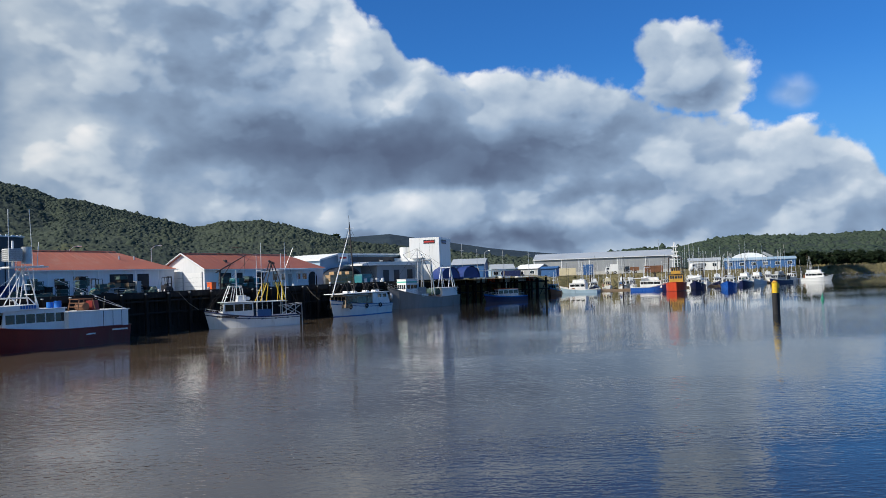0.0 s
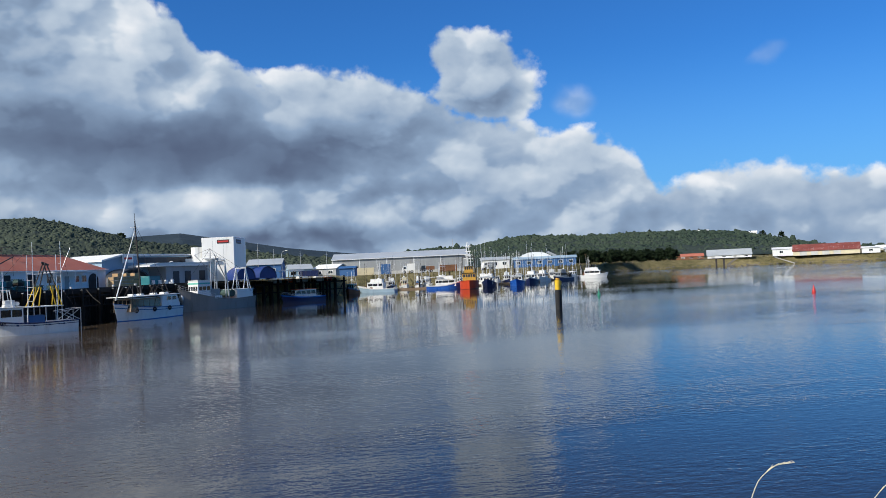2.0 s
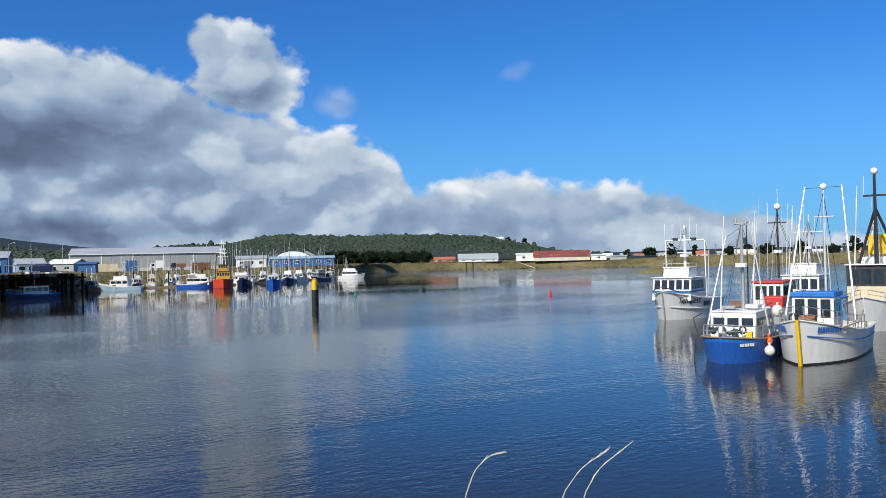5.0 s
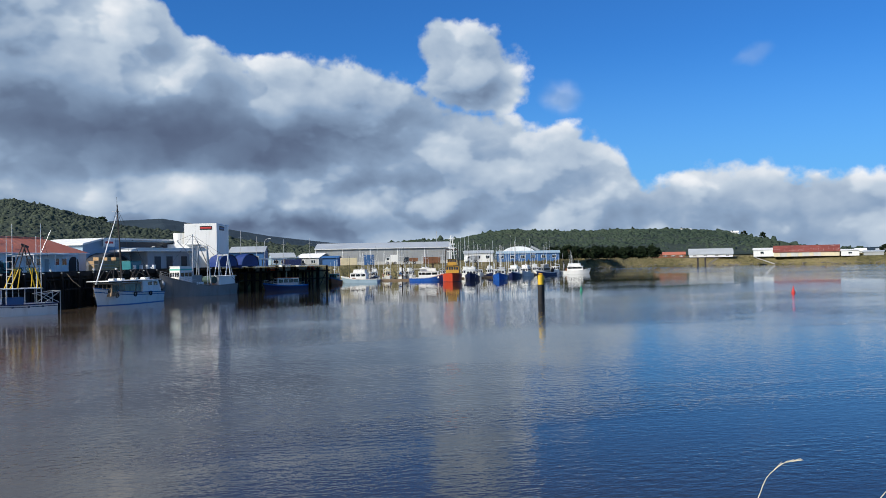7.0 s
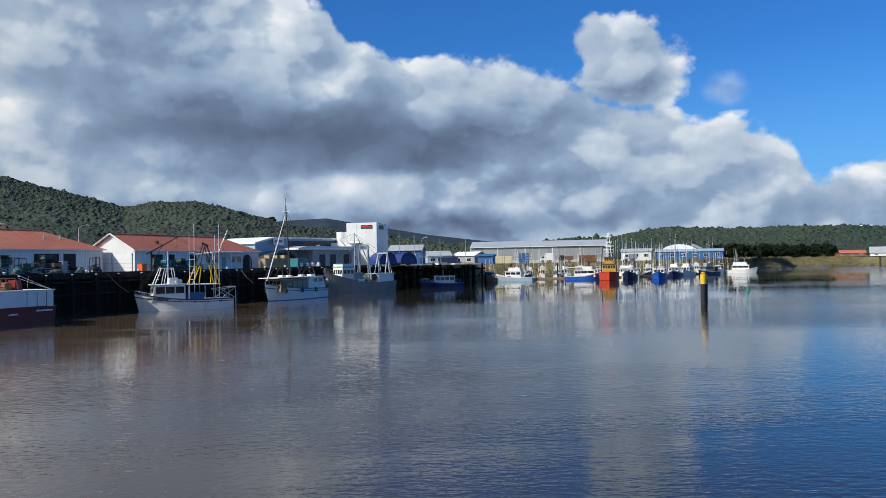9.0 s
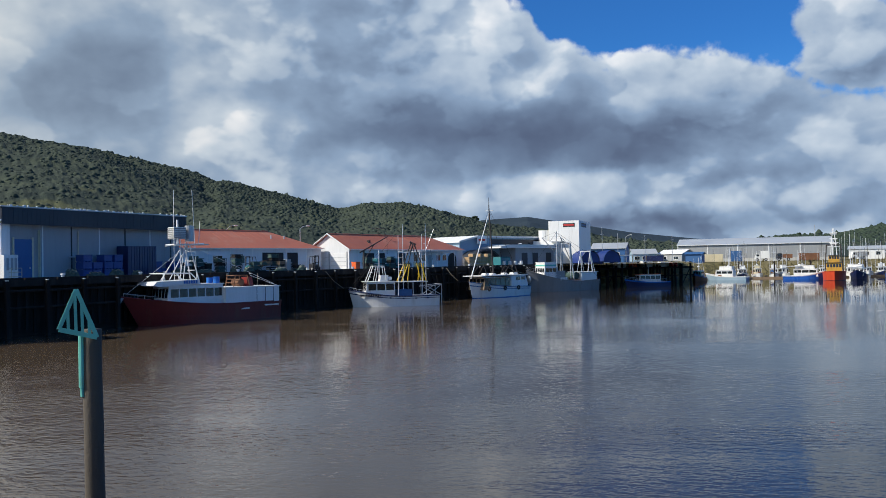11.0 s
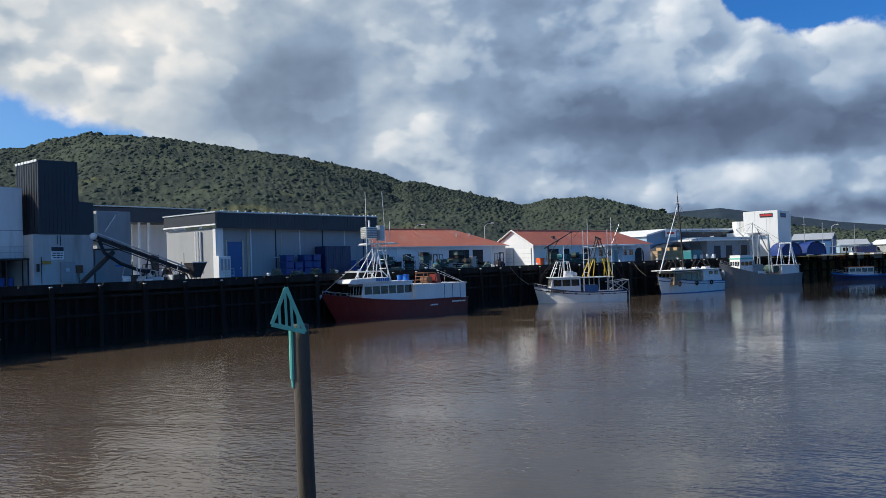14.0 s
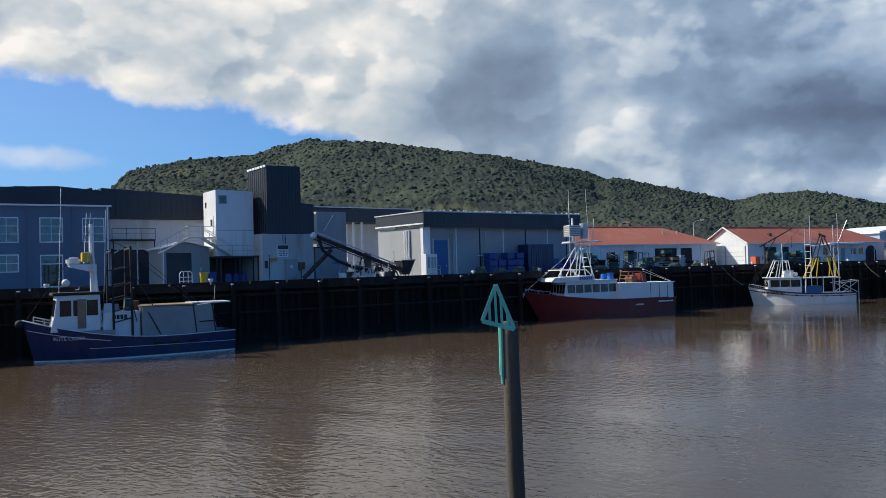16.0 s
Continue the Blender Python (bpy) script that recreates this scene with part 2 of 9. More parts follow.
def bush_mat(name, dark, mid, light, scale=0.05, fine=0.35, meadow=None, island=0.0):
    """Woods seen from afar: crowns in several greens, with patches."""
    m = bpy.data.materials.new(name)
    m.use_nodes = True
    N = Nodes(m.node_tree)
    v = N.add("ShaderNodeTexCoord").outputs["Object"]
    f = N.math("ADD", N.math("MULTIPLY", N.noise(v, scale * 0.25, 5, 0.66), 0.62), N.math("MULTIPLY", N.noise(v, fine * 0.7, 5, 0.72), 0.38))
    col = N.ramp(f, [(0.34, dark), (0.5, mid), (0.66, light)])
    if meadow:
        g = N.range(N.noise(v, scale * 0.18, 2, 0.5), 0.62, 0.66)
        col = N.mix(N.math("MULTIPLY", g, 0.6), col, (*meadow, 1))
    if island:
        geo = N.add("ShaderNodeNewGeometry")
        col = N.mix(N.math("MULTIPLY", geo.outputs["Random Per Island"], island), col, (*[c * 1.9 for c in light], 1))
    b = N.add("ShaderNodeBsdfPrincipled")
    N.put(b.inputs["Base Color"], col)
    b.inputs["Roughness"].default_value = 0.95
    b.inputs["Specular IOR Level"].default_value = 0.1
    bp = N.add("ShaderNodeBump")
    bp.inputs["Strength"].default_value = 1.0
    bp.inputs["Distance"].default_value = 2.0
    N.put(bp.inputs["Height"], N.noise(v, fine * 0.6, 4, 0.7))
    N.put(b.inputs["Normal"], bp.outputs[0])
    o = N.add("ShaderNodeOutputMaterial")
    N.put(o.inputs[0], b.outputs[0])
    return m


def glass_mat(name, tint=(0.02, 0.025, 0.03), rough=0.05):
    m = bpy.data.materials.new(name)
    m.use_nodes = True
    N = Nodes(m.node_tree)
    b = N.add("ShaderNodeBsdfPrincipled")
    v = N.add("ShaderNodeTexCoord").outputs["Object"]
    N.put(b.inputs["Base Color"], N.ramp(N.noise(v, 2.0, 3), [(0.3, tuple(c * 0.6 for c in tint)), (0.7, tint)]))
    b.inputs["Roughness"].default_value = rough
    b.inputs["Specular IOR Level"].default_value = 0.8
    bp = N.add("ShaderNodeBump")
    bp.inputs["Strength"].default_value = 0.05
    N.put(bp.inputs["Height"], N.noise(v, 1.5, 2))
    N.put(b.inputs["Normal"], bp.outputs[0])
    o = N.add("ShaderNodeOutputMaterial")
    N.put(o.inputs[0], b.outputs[0])
    return m


RUST = (0.16, 0.065, 0.03)
M = {}
M["water"] = water_mat()
M["glass"] = glass_mat("dark_glass")
M["pane"] = glass_mat("window_glass", (0.10, 0.16, 0.20), 0.04)
M["hull_white"] = mat("white_hull_paint", (0.74, 0.75, 0.74), 0.35, var=0.12, scale=1.2, grime=(0.30, 0.24, 0.17, 0.35), streak=True, bump=0.04)
M["white"] = mat("white_paint", (0.78, 0.78, 0.76), 0.4, var=0.1, scale=1.5, grime=(0.40, 0.34, 0.27, 0.3), streak=True, bump=0.05)
M["wall_white"] = mat("white_clad_wall", (0.72, 0.73, 0.73), 0.6, var=0.14, scale=0.5, grime=(0.36, 0.32, 0.26, 0.35), streak=True, bump=0.06)
M["wall_grey"] = mat("pale_grey_wall", (0.33, 0.345, 0.355), 0.65, var=0.18, scale=0.5, grime=(0.22, 0.20, 0.17, 0.4), streak=True, bump=0.06)
M["wall_concrete"] = mat("stained_concrete_wall", (0.52, 0.52, 0.50), 0.85, var=0.2, scale=0.6, grime=(0.20, 0.17, 0.14, 0.55), streak=True, bump=0.25)
M["wall_blue"] = mat("slate_blue_wall", (0.125, 0.16, 0.22), 0.6, var=0.15, scale=0.5, grime=(0.12, 0.13, 0.15, 0.3), streak=True, bump=0.06)
M["fascia"] = mat("charcoal_steel_fascia", (0.024, 0.029, 0.038), 0.5, var=0.3, scale=0.6, streak=True, bump=0.05)
M["roof_grey"] = mat("galvanised_roof", (0.55, 0.58, 0.58), 0.45, metal=0.3, var=0.15, scale=0.4, streak=False)
M["roof_red"] = mat("weathered_red_iron_roof", (0.50, 0.155, 0.085), 0.6, var=0.22, scale=0.35, grime=(0.55, 0.30, 0.20, 0.5), bump=0.08)
M["trim"] = mat("white_trim", (0.80, 0.80, 0.78), 0.5, var=0.08)
M["blue_hull"] = mat("bright_blue_hull", (0.018, 0.10, 0.42), 0.3, var=0.18, scale=1.0, grime=(0.10, 0.10, 0.12, 0.35), streak=True, bump=0.04)
M["navy"] = mat("navy_hull", (0.012, 0.022, 0.085), 0.35, var=0.25, scale=1.0, grime=(0.08, 0.07, 0.07, 0.4), streak=True, bump=0.04)
M["maroon"] = mat("maroon_hull", (0.19, 0.020, 0.017), 0.4, var=0.25, scale=1.0, grime=(0.16, 0.07, 0.04, 0.4), streak=True, bump=0.04)
M["grey_hull"] = mat("weathered_grey_hull", (0.25, 0.24, 0.23), 0.6, var=0.25, scale=1.0, grime=(*RUST, 0.5), streak=True, bump=0.08)
M["orange_red"] = mat("red_orange_hull", (0.55, 0.06, 0.02), 0.45, var=0.2, scale=1.0, grime=(0.2, 0.08, 0.05, 0.4), streak=True)
M["ochre"] = mat("ochre_paint", (0.50, 0.26, 0.03), 0.5, var=0.2, scale=1.5, grime=(*RUST, 0.4))
M["yellow"] = mat("yellow_paint", (0.72, 0.46, 0.02), 0.5, var=0.2, scale=2.0, grime=(*RUST, 0.4))
M["red"] = mat("red_paint", (0.55, 0.035, 0.03), 0.5, var=0.2, scale=2.0)
M["orange"] = mat("orange_paint", (0.75, 0.12, 0.02), 0.5, var=0.2, scale=2.0)
M["green"] = mat("green_paint", (0.02, 0.22, 0.14), 0.5, var=0.2, scale=2.0)
M["teal"] = mat("teal_paint", (0.14, 0.50, 0.42), 0.55, var=0.15, scale=4.0, grime=(0.10, 0.16, 0.13, 0.3))
M["bright_blue"] = mat("blue_vinyl", (0.015, 0.16, 0.55), 0.5, var=0.15, scale=1.5)
M["tarp"] = mat("blue_tarpaulin", (0.010, 0.034, 0.17), 0.55, var=0.3, scale=1.5, bump=0.4)
M["bin_blue"] = mat("blue_plastic_bin", (0.014, 0.055, 0.23), 0.5, var=0.2, scale=2.0, grime=(0.10, 0.12, 0.16, 0.4))
M["bin_teal"] = mat("teal_plastic_bin", (0.02, 0.20, 0.23), 0.5, var=0.2, scale=2.0)
M["black"] = mat("black_rubber", (0.018, 0.018, 0.02), 0.8, var=0.3, scale=3.0)
M["steel"] = mat("galvanised_steel", (0.50, 0.51, 0.52), 0.45, metal=0.6, var=0.2, scale=3.0, grime=(*RUST, 0.25))
M["alu"] = mat("aluminium_spar", (0.70, 0.71, 0.72), 0.4, metal=0.4, var=0.12, scale=3.0)
M["dark_steel"] = mat("dark_rusty_steel", (0.045, 0.04, 0.04), 0.7, metal=0.2, var=0.35, scale=2.0, grime=(*RUST, 0.5))
M["rust"] = mat("rusty_steel", (0.20, 0.09, 0.045), 0.8, var=0.35, scale=2.0, bump=0.3)
M["deck_grey"] = mat("grey_deck_paint", (0.30, 0.31, 0.31), 0.7, var=0.2, scale=2.0)
M["deck_wood"] = mat("worn_deck_timber", (0.30, 0.21, 0.13), 0.8, var=0.3, scale=2.0)
# dark timber, its base lowered further for shade on and under the wharf
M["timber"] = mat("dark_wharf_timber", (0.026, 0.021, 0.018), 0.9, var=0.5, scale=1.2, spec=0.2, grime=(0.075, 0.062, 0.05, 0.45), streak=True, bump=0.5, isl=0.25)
M["pole_timber"] = mat("grey_weathered_pole", (0.085, 0.072, 0.058), 0.9, var=0.45, scale=3.0, grime=(0.05, 0.045, 0.04, 0.6), streak=True, bump=0.6)
M["concrete"] = mat("wharf_concrete", (0.40, 0.39, 0.37), 0.9, var=0.2, scale=0.4, grime=(0.2, 0.18, 0.16, 0.5), bump=0.2)
M["bollard"] = mat("white_bollard_paint", (0.75, 0.75, 0.73), 0.6, var=0.15, scale=4, grime=(*RUST, 0.3))
M["crate"] = mat("pine_crate_wood", (0.45, 0.30, 0.16), 0.8, var=0.25, scale=2.0)
M["stone"] = mat("bank_rock", (0.16, 0.145, 0.125), 0.9, var=0.4, scale=0.8, bump=0.6)
M["mud"] = mat("wet_mud", (0.10, 0.085, 0.065), 0.6, var=0.3, scale=0.3, bump=0.3)
M["straw"] = mat("dry_grass_straw", (0.62, 0.56, 0.42), 0.8, var=0.2, scale=20)
M["grass"] = bush_mat("dry_grass_bank", (0.065, 0.068, 0.03), (0.20, 0.17, 0.08), (0.34, 0.28, 0.155), 0.16, 0.7)
# bluish base greens carry the hill's distance haze
M["bush"] = bush_mat("native_bush", (0.030, 0.043, 0.037), (0.047, 0.061, 0.047), (0.070, 0.085, 0.056), 0.05, 0.13, (0.11, 0.115, 0.055))
M["roof_rust"] = mat("dark_rusty_roof", (0.22, 0.055, 0.040), 0.7, var=0.35, scale=0.5, grime=(0.42, 0.30, 0.26, 0.5), bump=0.08)
# ridge and crown greens are tinted blue in place of distance haze
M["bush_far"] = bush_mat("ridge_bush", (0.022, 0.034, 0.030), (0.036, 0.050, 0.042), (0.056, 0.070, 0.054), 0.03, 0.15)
M["crowns"] = bush_mat("bush_crowns", (0.026, 0.038, 0.033), (0.045, 0.059, 0.046), (0.068, 0.084, 0.056), 0.05, 0.13, island=0.13)
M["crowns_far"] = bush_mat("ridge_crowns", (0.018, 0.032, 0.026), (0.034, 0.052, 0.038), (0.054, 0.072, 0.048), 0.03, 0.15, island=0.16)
# range: haze painted into the base colour as a stronger blue
M["range"] = bush_mat("haze_tinted_range", (0.022, 0.036, 0.050), (0.030, 0.047, 0.063), (0.040, 0.058, 0.072), 0.006, 0.02)
M["pine"] = bush_mat("dark_pine", (0.006, 0.012, 0.007), (0.015, 0.026, 0.012), (0.030, 0.045, 0.018), 0.5, 1.2)
M["buff"] = mat("buff_paint", (0.62, 0.55, 0.38), 0.6, var=0.15, scale=1)
M["pale_blue"] = mat("pale_blue_cladding", (0.30, 0.42, 0.52), 0.6, var=0.12, scale=0.5)
M["mid_blue"] = mat("mid_blue_cladding", (0.035, 0.12, 0.30), 0.6, var=0.15, scale=0.5)
M["buoy_white"] = mat("dirty_white_buoy", (0.70, 0.66, 0.60), 0.5, var=0.15, scale=3)
M["letters"] = mat("dark_lettering", (0.02, 0.02, 0.025), 0.5, var=0.1)
M["letters_blue"] = mat("blue_lettering", (0.04, 0.14, 0.42), 0.5, var=0.1)
M["rope"] = mat("old_rope", (0.33, 0.28, 0.20), 0.9, var=0.3, scale=10)
M["net"] = mat("heaped_net", (0.05, 0.09, 0.08), 0.95, var=0.4, scale=6, bump=0.8)

# ---- building tools ----
def quad_box(bm, x0, x1, y0, y1, z0, z1, taper=0.0):
    """A box, its top drawn in by taper on all sides."""
    vs = []
    for z, k in ((z0, 0), (z1, taper)):
        for x, y in ((x0 + k, y0 + k), (x1 - k, y0 + k), (x1 - k, y1 - k), (x0 + k, y1 - k)):
            vs.append(bm.verts.new((x, y, z)))
    for f in ((3, 2, 1, 0), (4, 5, 6, 7), (0, 1, 5, 4), (1, 2, 6, 5), (2, 3, 7, 6), (3, 0, 4, 7)):
        bm.faces.new([vs[i] for i in f])


def tube(bm, a, b, r0, r1=None, n=7, caps=True):
    a, b = Vector(a), Vector(b)
    r1 = r0 if r1 is None else r1
    d = (b - a)
    if d.length < 1e-6:
        return
    q = d.to_track_quat("Z", "Y")
    rings = []
    for c, r in ((a, r0), (b, r1)):
        rings.append([bm.verts.new(c + q @ Vector((r * math.cos(2 * math.pi * i / n), r * math.sin(2 * math.pi * i / n), 0))) for i in range(n)])
    for i in range(n):
        bm.faces.new((rings[0][i], rings[0][(i + 1) % n], rings[1][(i + 1) % n], rings[1][i]))
    if caps:
        bm.faces.new(rings[0][::-1])
        bm.faces.new(rings[1])


def chain(bm, pts, r, n=6, r1=None):
    """One bent tube swept along points."""
    r1 = r if r1 is None else r1
    pts = [Vector(p) for p in pts]
    if len(pts) == 2:
        return tube(bm, pts[0], pts[1], r, r1, n)
    closed = (pts[0] - pts[-1]).length < 1e-5
    if closed:
        pts = pts[:-1]
    m = len(pts)
    rings, side = [], None
    for i, p in enumerate(pts):
        a, b = pts[(i - 1) % m if closed else max(0, i - 1)], pts[(i + 1) % m if closed else min(m - 1, i + 1)]
        d = (b - a).normalized() if (b - a).length > 1e-9 else Vector((0, 0, 1))
        if side is None:
            side = d.orthogonal().normalized()
        side = side - d * side.dot(d)
        side = side.normalized() if side.length > 1e-6 else d.orthogonal().normalized()
        up = d.cross(side)
        rr = r + (r1 - r) * i / (m - 1)
        rings.append([bm.verts.new(p + (side * math.cos(2 * math.pi * q / n) + up * math.sin(2 * math.pi * q / n)) * rr) for q in range(n)])
    for i in range(m if closed else m - 1):
        A, C = rings[i], rings[(i + 1) % m]
        for q in range(n):
            bm.faces.new((A[q], A[(q + 1) % n], C[(q + 1) % n], C[q]))
    if not closed:
        bm.faces.new(rings[0][::-1])
        bm.faces.new(rings[-1])


def ball(bm, c, r, sx=1, sy=1, sz=1, sub=2):
    made = bmesh.ops.create_icosphere(bm, subdivisions=sub, radius=r)
    for v in made["verts"]:
        v.co = Vector((v.co.x * sx, v.co.y * sy, v.co.z * sz)) + Vector(c)


def prism(bm, pts, z0, z1):
    """An upright prism over a plan polygon."""
    lo = [bm.verts.new((x, y, z0)) for x, y in pts]
    hi = [bm.verts.new((x, y, z1)) for x, y in pts]
    bm.faces.new(lo[::-1])
    bm.faces.new(hi)
    for i in range(len(pts)):
        j = (i + 1) % len(pts)
        bm.faces.new((lo[i], lo[j], hi[j], hi[i]))


def side_prism(bm, pts, y0, y1):
    """A prism over a polygon in the x-z plane, from y0 to y1."""
    a = [bm.verts.new((x, y0, z)) for x, z in pts]
    b = [bm.verts.new((x, y1, z)) for x, z in pts]
    bm.faces.new(a)
    bm.faces.new(b[::-1])
    for i in range(len(pts)):
        j = (i + 1) % len(pts)
        bm.faces.new((a[j], a[i], b[i], b[j]))


def mesh_of(name, bm, material, bevel=0.0, smooth=False):
    bmesh.ops.recalc_face_normals(bm, faces=bm.faces)
    me = bpy.data.meshes.new(name)
    if smooth:
        for f in bm.faces:
            f.smooth = True
    bm.to_mesh(me)
    bm.free()
    for mm in (material if isinstance(material, (list, tuple)) else [material]):
        me.materials.append(mm)
    return me


def part(name, bm, material, parent=None, label="", smooth=False, bevel=0.0):
    """Links a bmesh as one mesh object under a thing or under a part."""
    ob = new(name, mesh_of(name, bm, material, smooth=smooth))
    if parent is not None:
        ob.parent = parent
    if bevel:
        mod = ob.modifiers.new("bevel", "BEVEL")
        mod.width, mod.segments, mod.limit_method = bevel, 2, "ANGLE"
    if label:
        tagged(ob, label)
    return ob


def thing(name, m, label, category, group="", kind=""):
    ob = new(name)
    ob.matrix_world = m
    return tagged(ob, label, category, group, kind)


def B():
    return bmesh.new()


def box_part(name, dims, material, parent, label="", bevel=0.0, taper=0.0):
    bm = B()
    quad_box(bm, *dims, taper=taper)
    return part(name, bm, material, parent, label, bevel=bevel)


def tube_part(name, pts, r, material, parent, r1=None, n=7, label=""):
    bm = B()
    chain(bm, pts, r, n, r1)
    return part(name, bm, material, parent, label)


def text_part(name, words, size, material, parent, m, depth=0.004):
    """Raised lettering in the built-in font, as a mesh."""
    cu = bpy.data.curves.new(name, "FONT")
    cu.body, cu.size, cu.extrude, cu.align_x, cu.align_y = words, size, depth, "CENTER", "CENTER"
    tmp = bpy.data.objects.new(name, cu)
    scene.collection.objects.link(tmp)
    dg = bpy.context.evaluated_depsgraph_get()
    me = bpy.data.meshes.new_from_object(tmp.evaluated_get(dg))
    bpy.data.objects.remove(tmp)
    me.materials.clear()
    me.materials.append(material)
    ob = new(name, me)
    ob.parent = parent
    ob.matrix_local = m
    return ob


def bars(name, th, m, widths, h, material, gap=0.06):
    """A row of plain bars standing in for lettering."""
    x = -(sum(widths) + gap * (len(widths) - 1)) / 2
    for w in widths:
        bm = B()
        quad_box(bm, x, x + w, -0.006, 0.006, -h / 2, h / 2)
        part(name, bm, material, th).matrix_local = m
        x += w + gap


def frame_at(p0, p1, z):
    """Pose whose x axis runs from plan point p0 to p1; y points to the land side."""
    a = math.atan2(p1[1] - p0[1], p1[0] - p0[0])
    return Matrix.Translation((p0[0], p0[1], z)) @ Matrix.Rotation(a, 4, "Z")


# The wharf's edge in plan, from near the camera to the far end of the basin.
DECK = 5.05
WHARF = [(-76, -10), (-68.5, 10), (-61.5, 29), (-55, 45.5), (-51, 57), (-47.5, 68.5), (-43.5, 82), (-39, 95.5),
         (-32.5, 110.5), (-25.5, 122), (-19.5, 134), (-13, 150), (-8, 159), (2, 172)]


def wharf_at(s, off=0.0):
    """A plan point s metres along the edge, off metres to the land side, and the edge's direction there."""
    for (x0, y0), (x1, y1) in zip(WHARF[:-1], WHARF[1:]):
        d = math.hypot(x1 - x0, y1 - y0)
        if s <= d or (x1, y1) == WHARF[-1]:
            ux, uy = (x1 - x0) / d, (y1 - y0) / d
            return (x0 + ux * s - uy * off, y0 + uy * s + ux * off), (ux, uy)
        s -= d


WHARF_LEN = sum(math.dist(a, b) for a, b in zip(WHARF[:-1], WHARF[1:]))

# ---- water, land, hills ----
bm = B()
ring = [bm.verts.new((4200 * math.cos(a * math.pi / 32), 4200 * math.sin(a * math.pi / 32), 0)) for a in range(64)]
bm.faces.new(ring)
tagged(part("water", bm, M["water"]), "calm brown river basin with fine wind ripples", "water", kind="structure")


def sheet(name, edge, far_edge, mats, label, drop=None):
    """Land from a shore line to a far line, with a sloped or upright shore."""
    bm = B()
    cols = []
    for (a, b) in zip(edge, far_edge):
        a, b = Vector((*a, 0)), Vector((*b, 0))
        u = (b - a).normalized()
        col = []
        for dist, z in drop:
            p = a + u * dist
            col.append(bm.verts.new((p.x, p.y, z)))
        col.append(bm.verts.new((b.x, b.y, drop[-1][1])))
        cols.append(col)
    for c0, c1 in zip(cols[:-1], cols[1:]):
        for i in range(len(c0) - 1):
            bm.faces.new((c0[i], c1[i], c1[i + 1], c0[i + 1]))
    return tagged(part(name, bm, mats, smooth=True), label, "ground", kind="structure")


# quay apron: concrete, from the edge inland
near_edge = [wharf_at(s, 1.6)[0] for s in np.linspace(0, WHARF_LEN, 40)]
far_edge = [wharf_at(s, 60)[0] for s in np.linspace(0, WHARF_LEN, 40)]
sheet("ground", near_edge, far_edge, M["concrete"], "worn grey concrete wharf apron", drop=[(0, -1.5), (0.01, DECK - 0.02), (20, DECK - 0.01)])
hill_foot = [(-1500, 300), (-1300, 700), (-900, 1200), (-400, 1500), (0, 1700)]
sheet("ground", [(-76 - 60, -60), (-122, 40), (-106, 84), (-88, 128), (-50, 200), (0, 232), (30, 240)],
      [(-3500, 200), (-3300, 900), (-3000, 1800), (-2300, 2600), (-1200, 3300), (-500, 3600), (300, 3700)],
      M["grass"], "rough grass flats behind the wharf sheds", drop=[(-60, DECK - 0.1), (0, DECK - 0.05), (50, DECK)])
SHORE = [(4, 188), (20, 226), (40, 240), (66, 240), (92, 246), (116, 268), (140, 292), (158, 340), (205, 372), (255, 352), (286, 318), (318, 268), (352, 190), (372, 90), (380, -40)]
OUT = [(100, 3700), (300, 3700), (600, 3700), (900, 3700), (1200, 3600), (1500, 3500), (1800, 3400), (2100, 3300), (2400, 3000), (2800, 2700), (3000, 2300), (3300, 1800), (3600, 1200), (3800, 500), (3900, -200)]
sheet("ground", SHORE, OUT, M["grass"], "dry grass river bank with low scrub", drop=[(-2, -1.0), (1, 0.25), (5, 1.6), (11, 3.6), (16, 4.3), (60, 4.4)])
# mud and stones along the far water line
bm = B()
rng = random.Random(5)
for (x0, y0), (x1, y1) in zip(SHORE[1:-1], SHORE[2:]):
    n = int(math.dist((x0, y0), (x1, y1)) / 1.3)
    for k in range(n):
        u = rng.random()
        x, y = x0 + (x1 - x0) * u, y0 + (y1 - y0) * u
        q = rng.uniform(-0.5, 2.5)
        d = math.hypot(x, y)
        s = rng.uniform(0.2, 0.6)
        made = bmesh.ops.create_icosphere(bm, subdivisions=1, radius=s)
        for v in made["verts"]:
            v.co = Vector((v.co.x * rng.uniform(0.8, 1.6), v.co.y, v.co.z * 0.7)) + Vector((x + x / d * q, y + y / d * q, 0.15 + max(0, q) * 0.3))
tagged(part("shore_stones", bm, M["stone"]), "dark stones and mud along the water line", "stones", kind="stuff")
# the near bank under the camera
bm = B()
prof = [(-40, 4.4), (1.2, 4.4), (2.4, 4.1), (9.0, -1.0)]
cs = [[bm.verts.new((x, y, z)) for y, z in prof] for x in (-60, -20, 0, 20, 60)]
for c0, c1 in zip(cs[:-1], cs[1:]):
    for i in range(3):
        bm.faces.new((c0[i], c1[i], c1[i + 1], c0[i + 1]))
tagged(part("ground", bm, M["grass"]), "grassy river bank beneath the viewer", "ground", kind="structure")


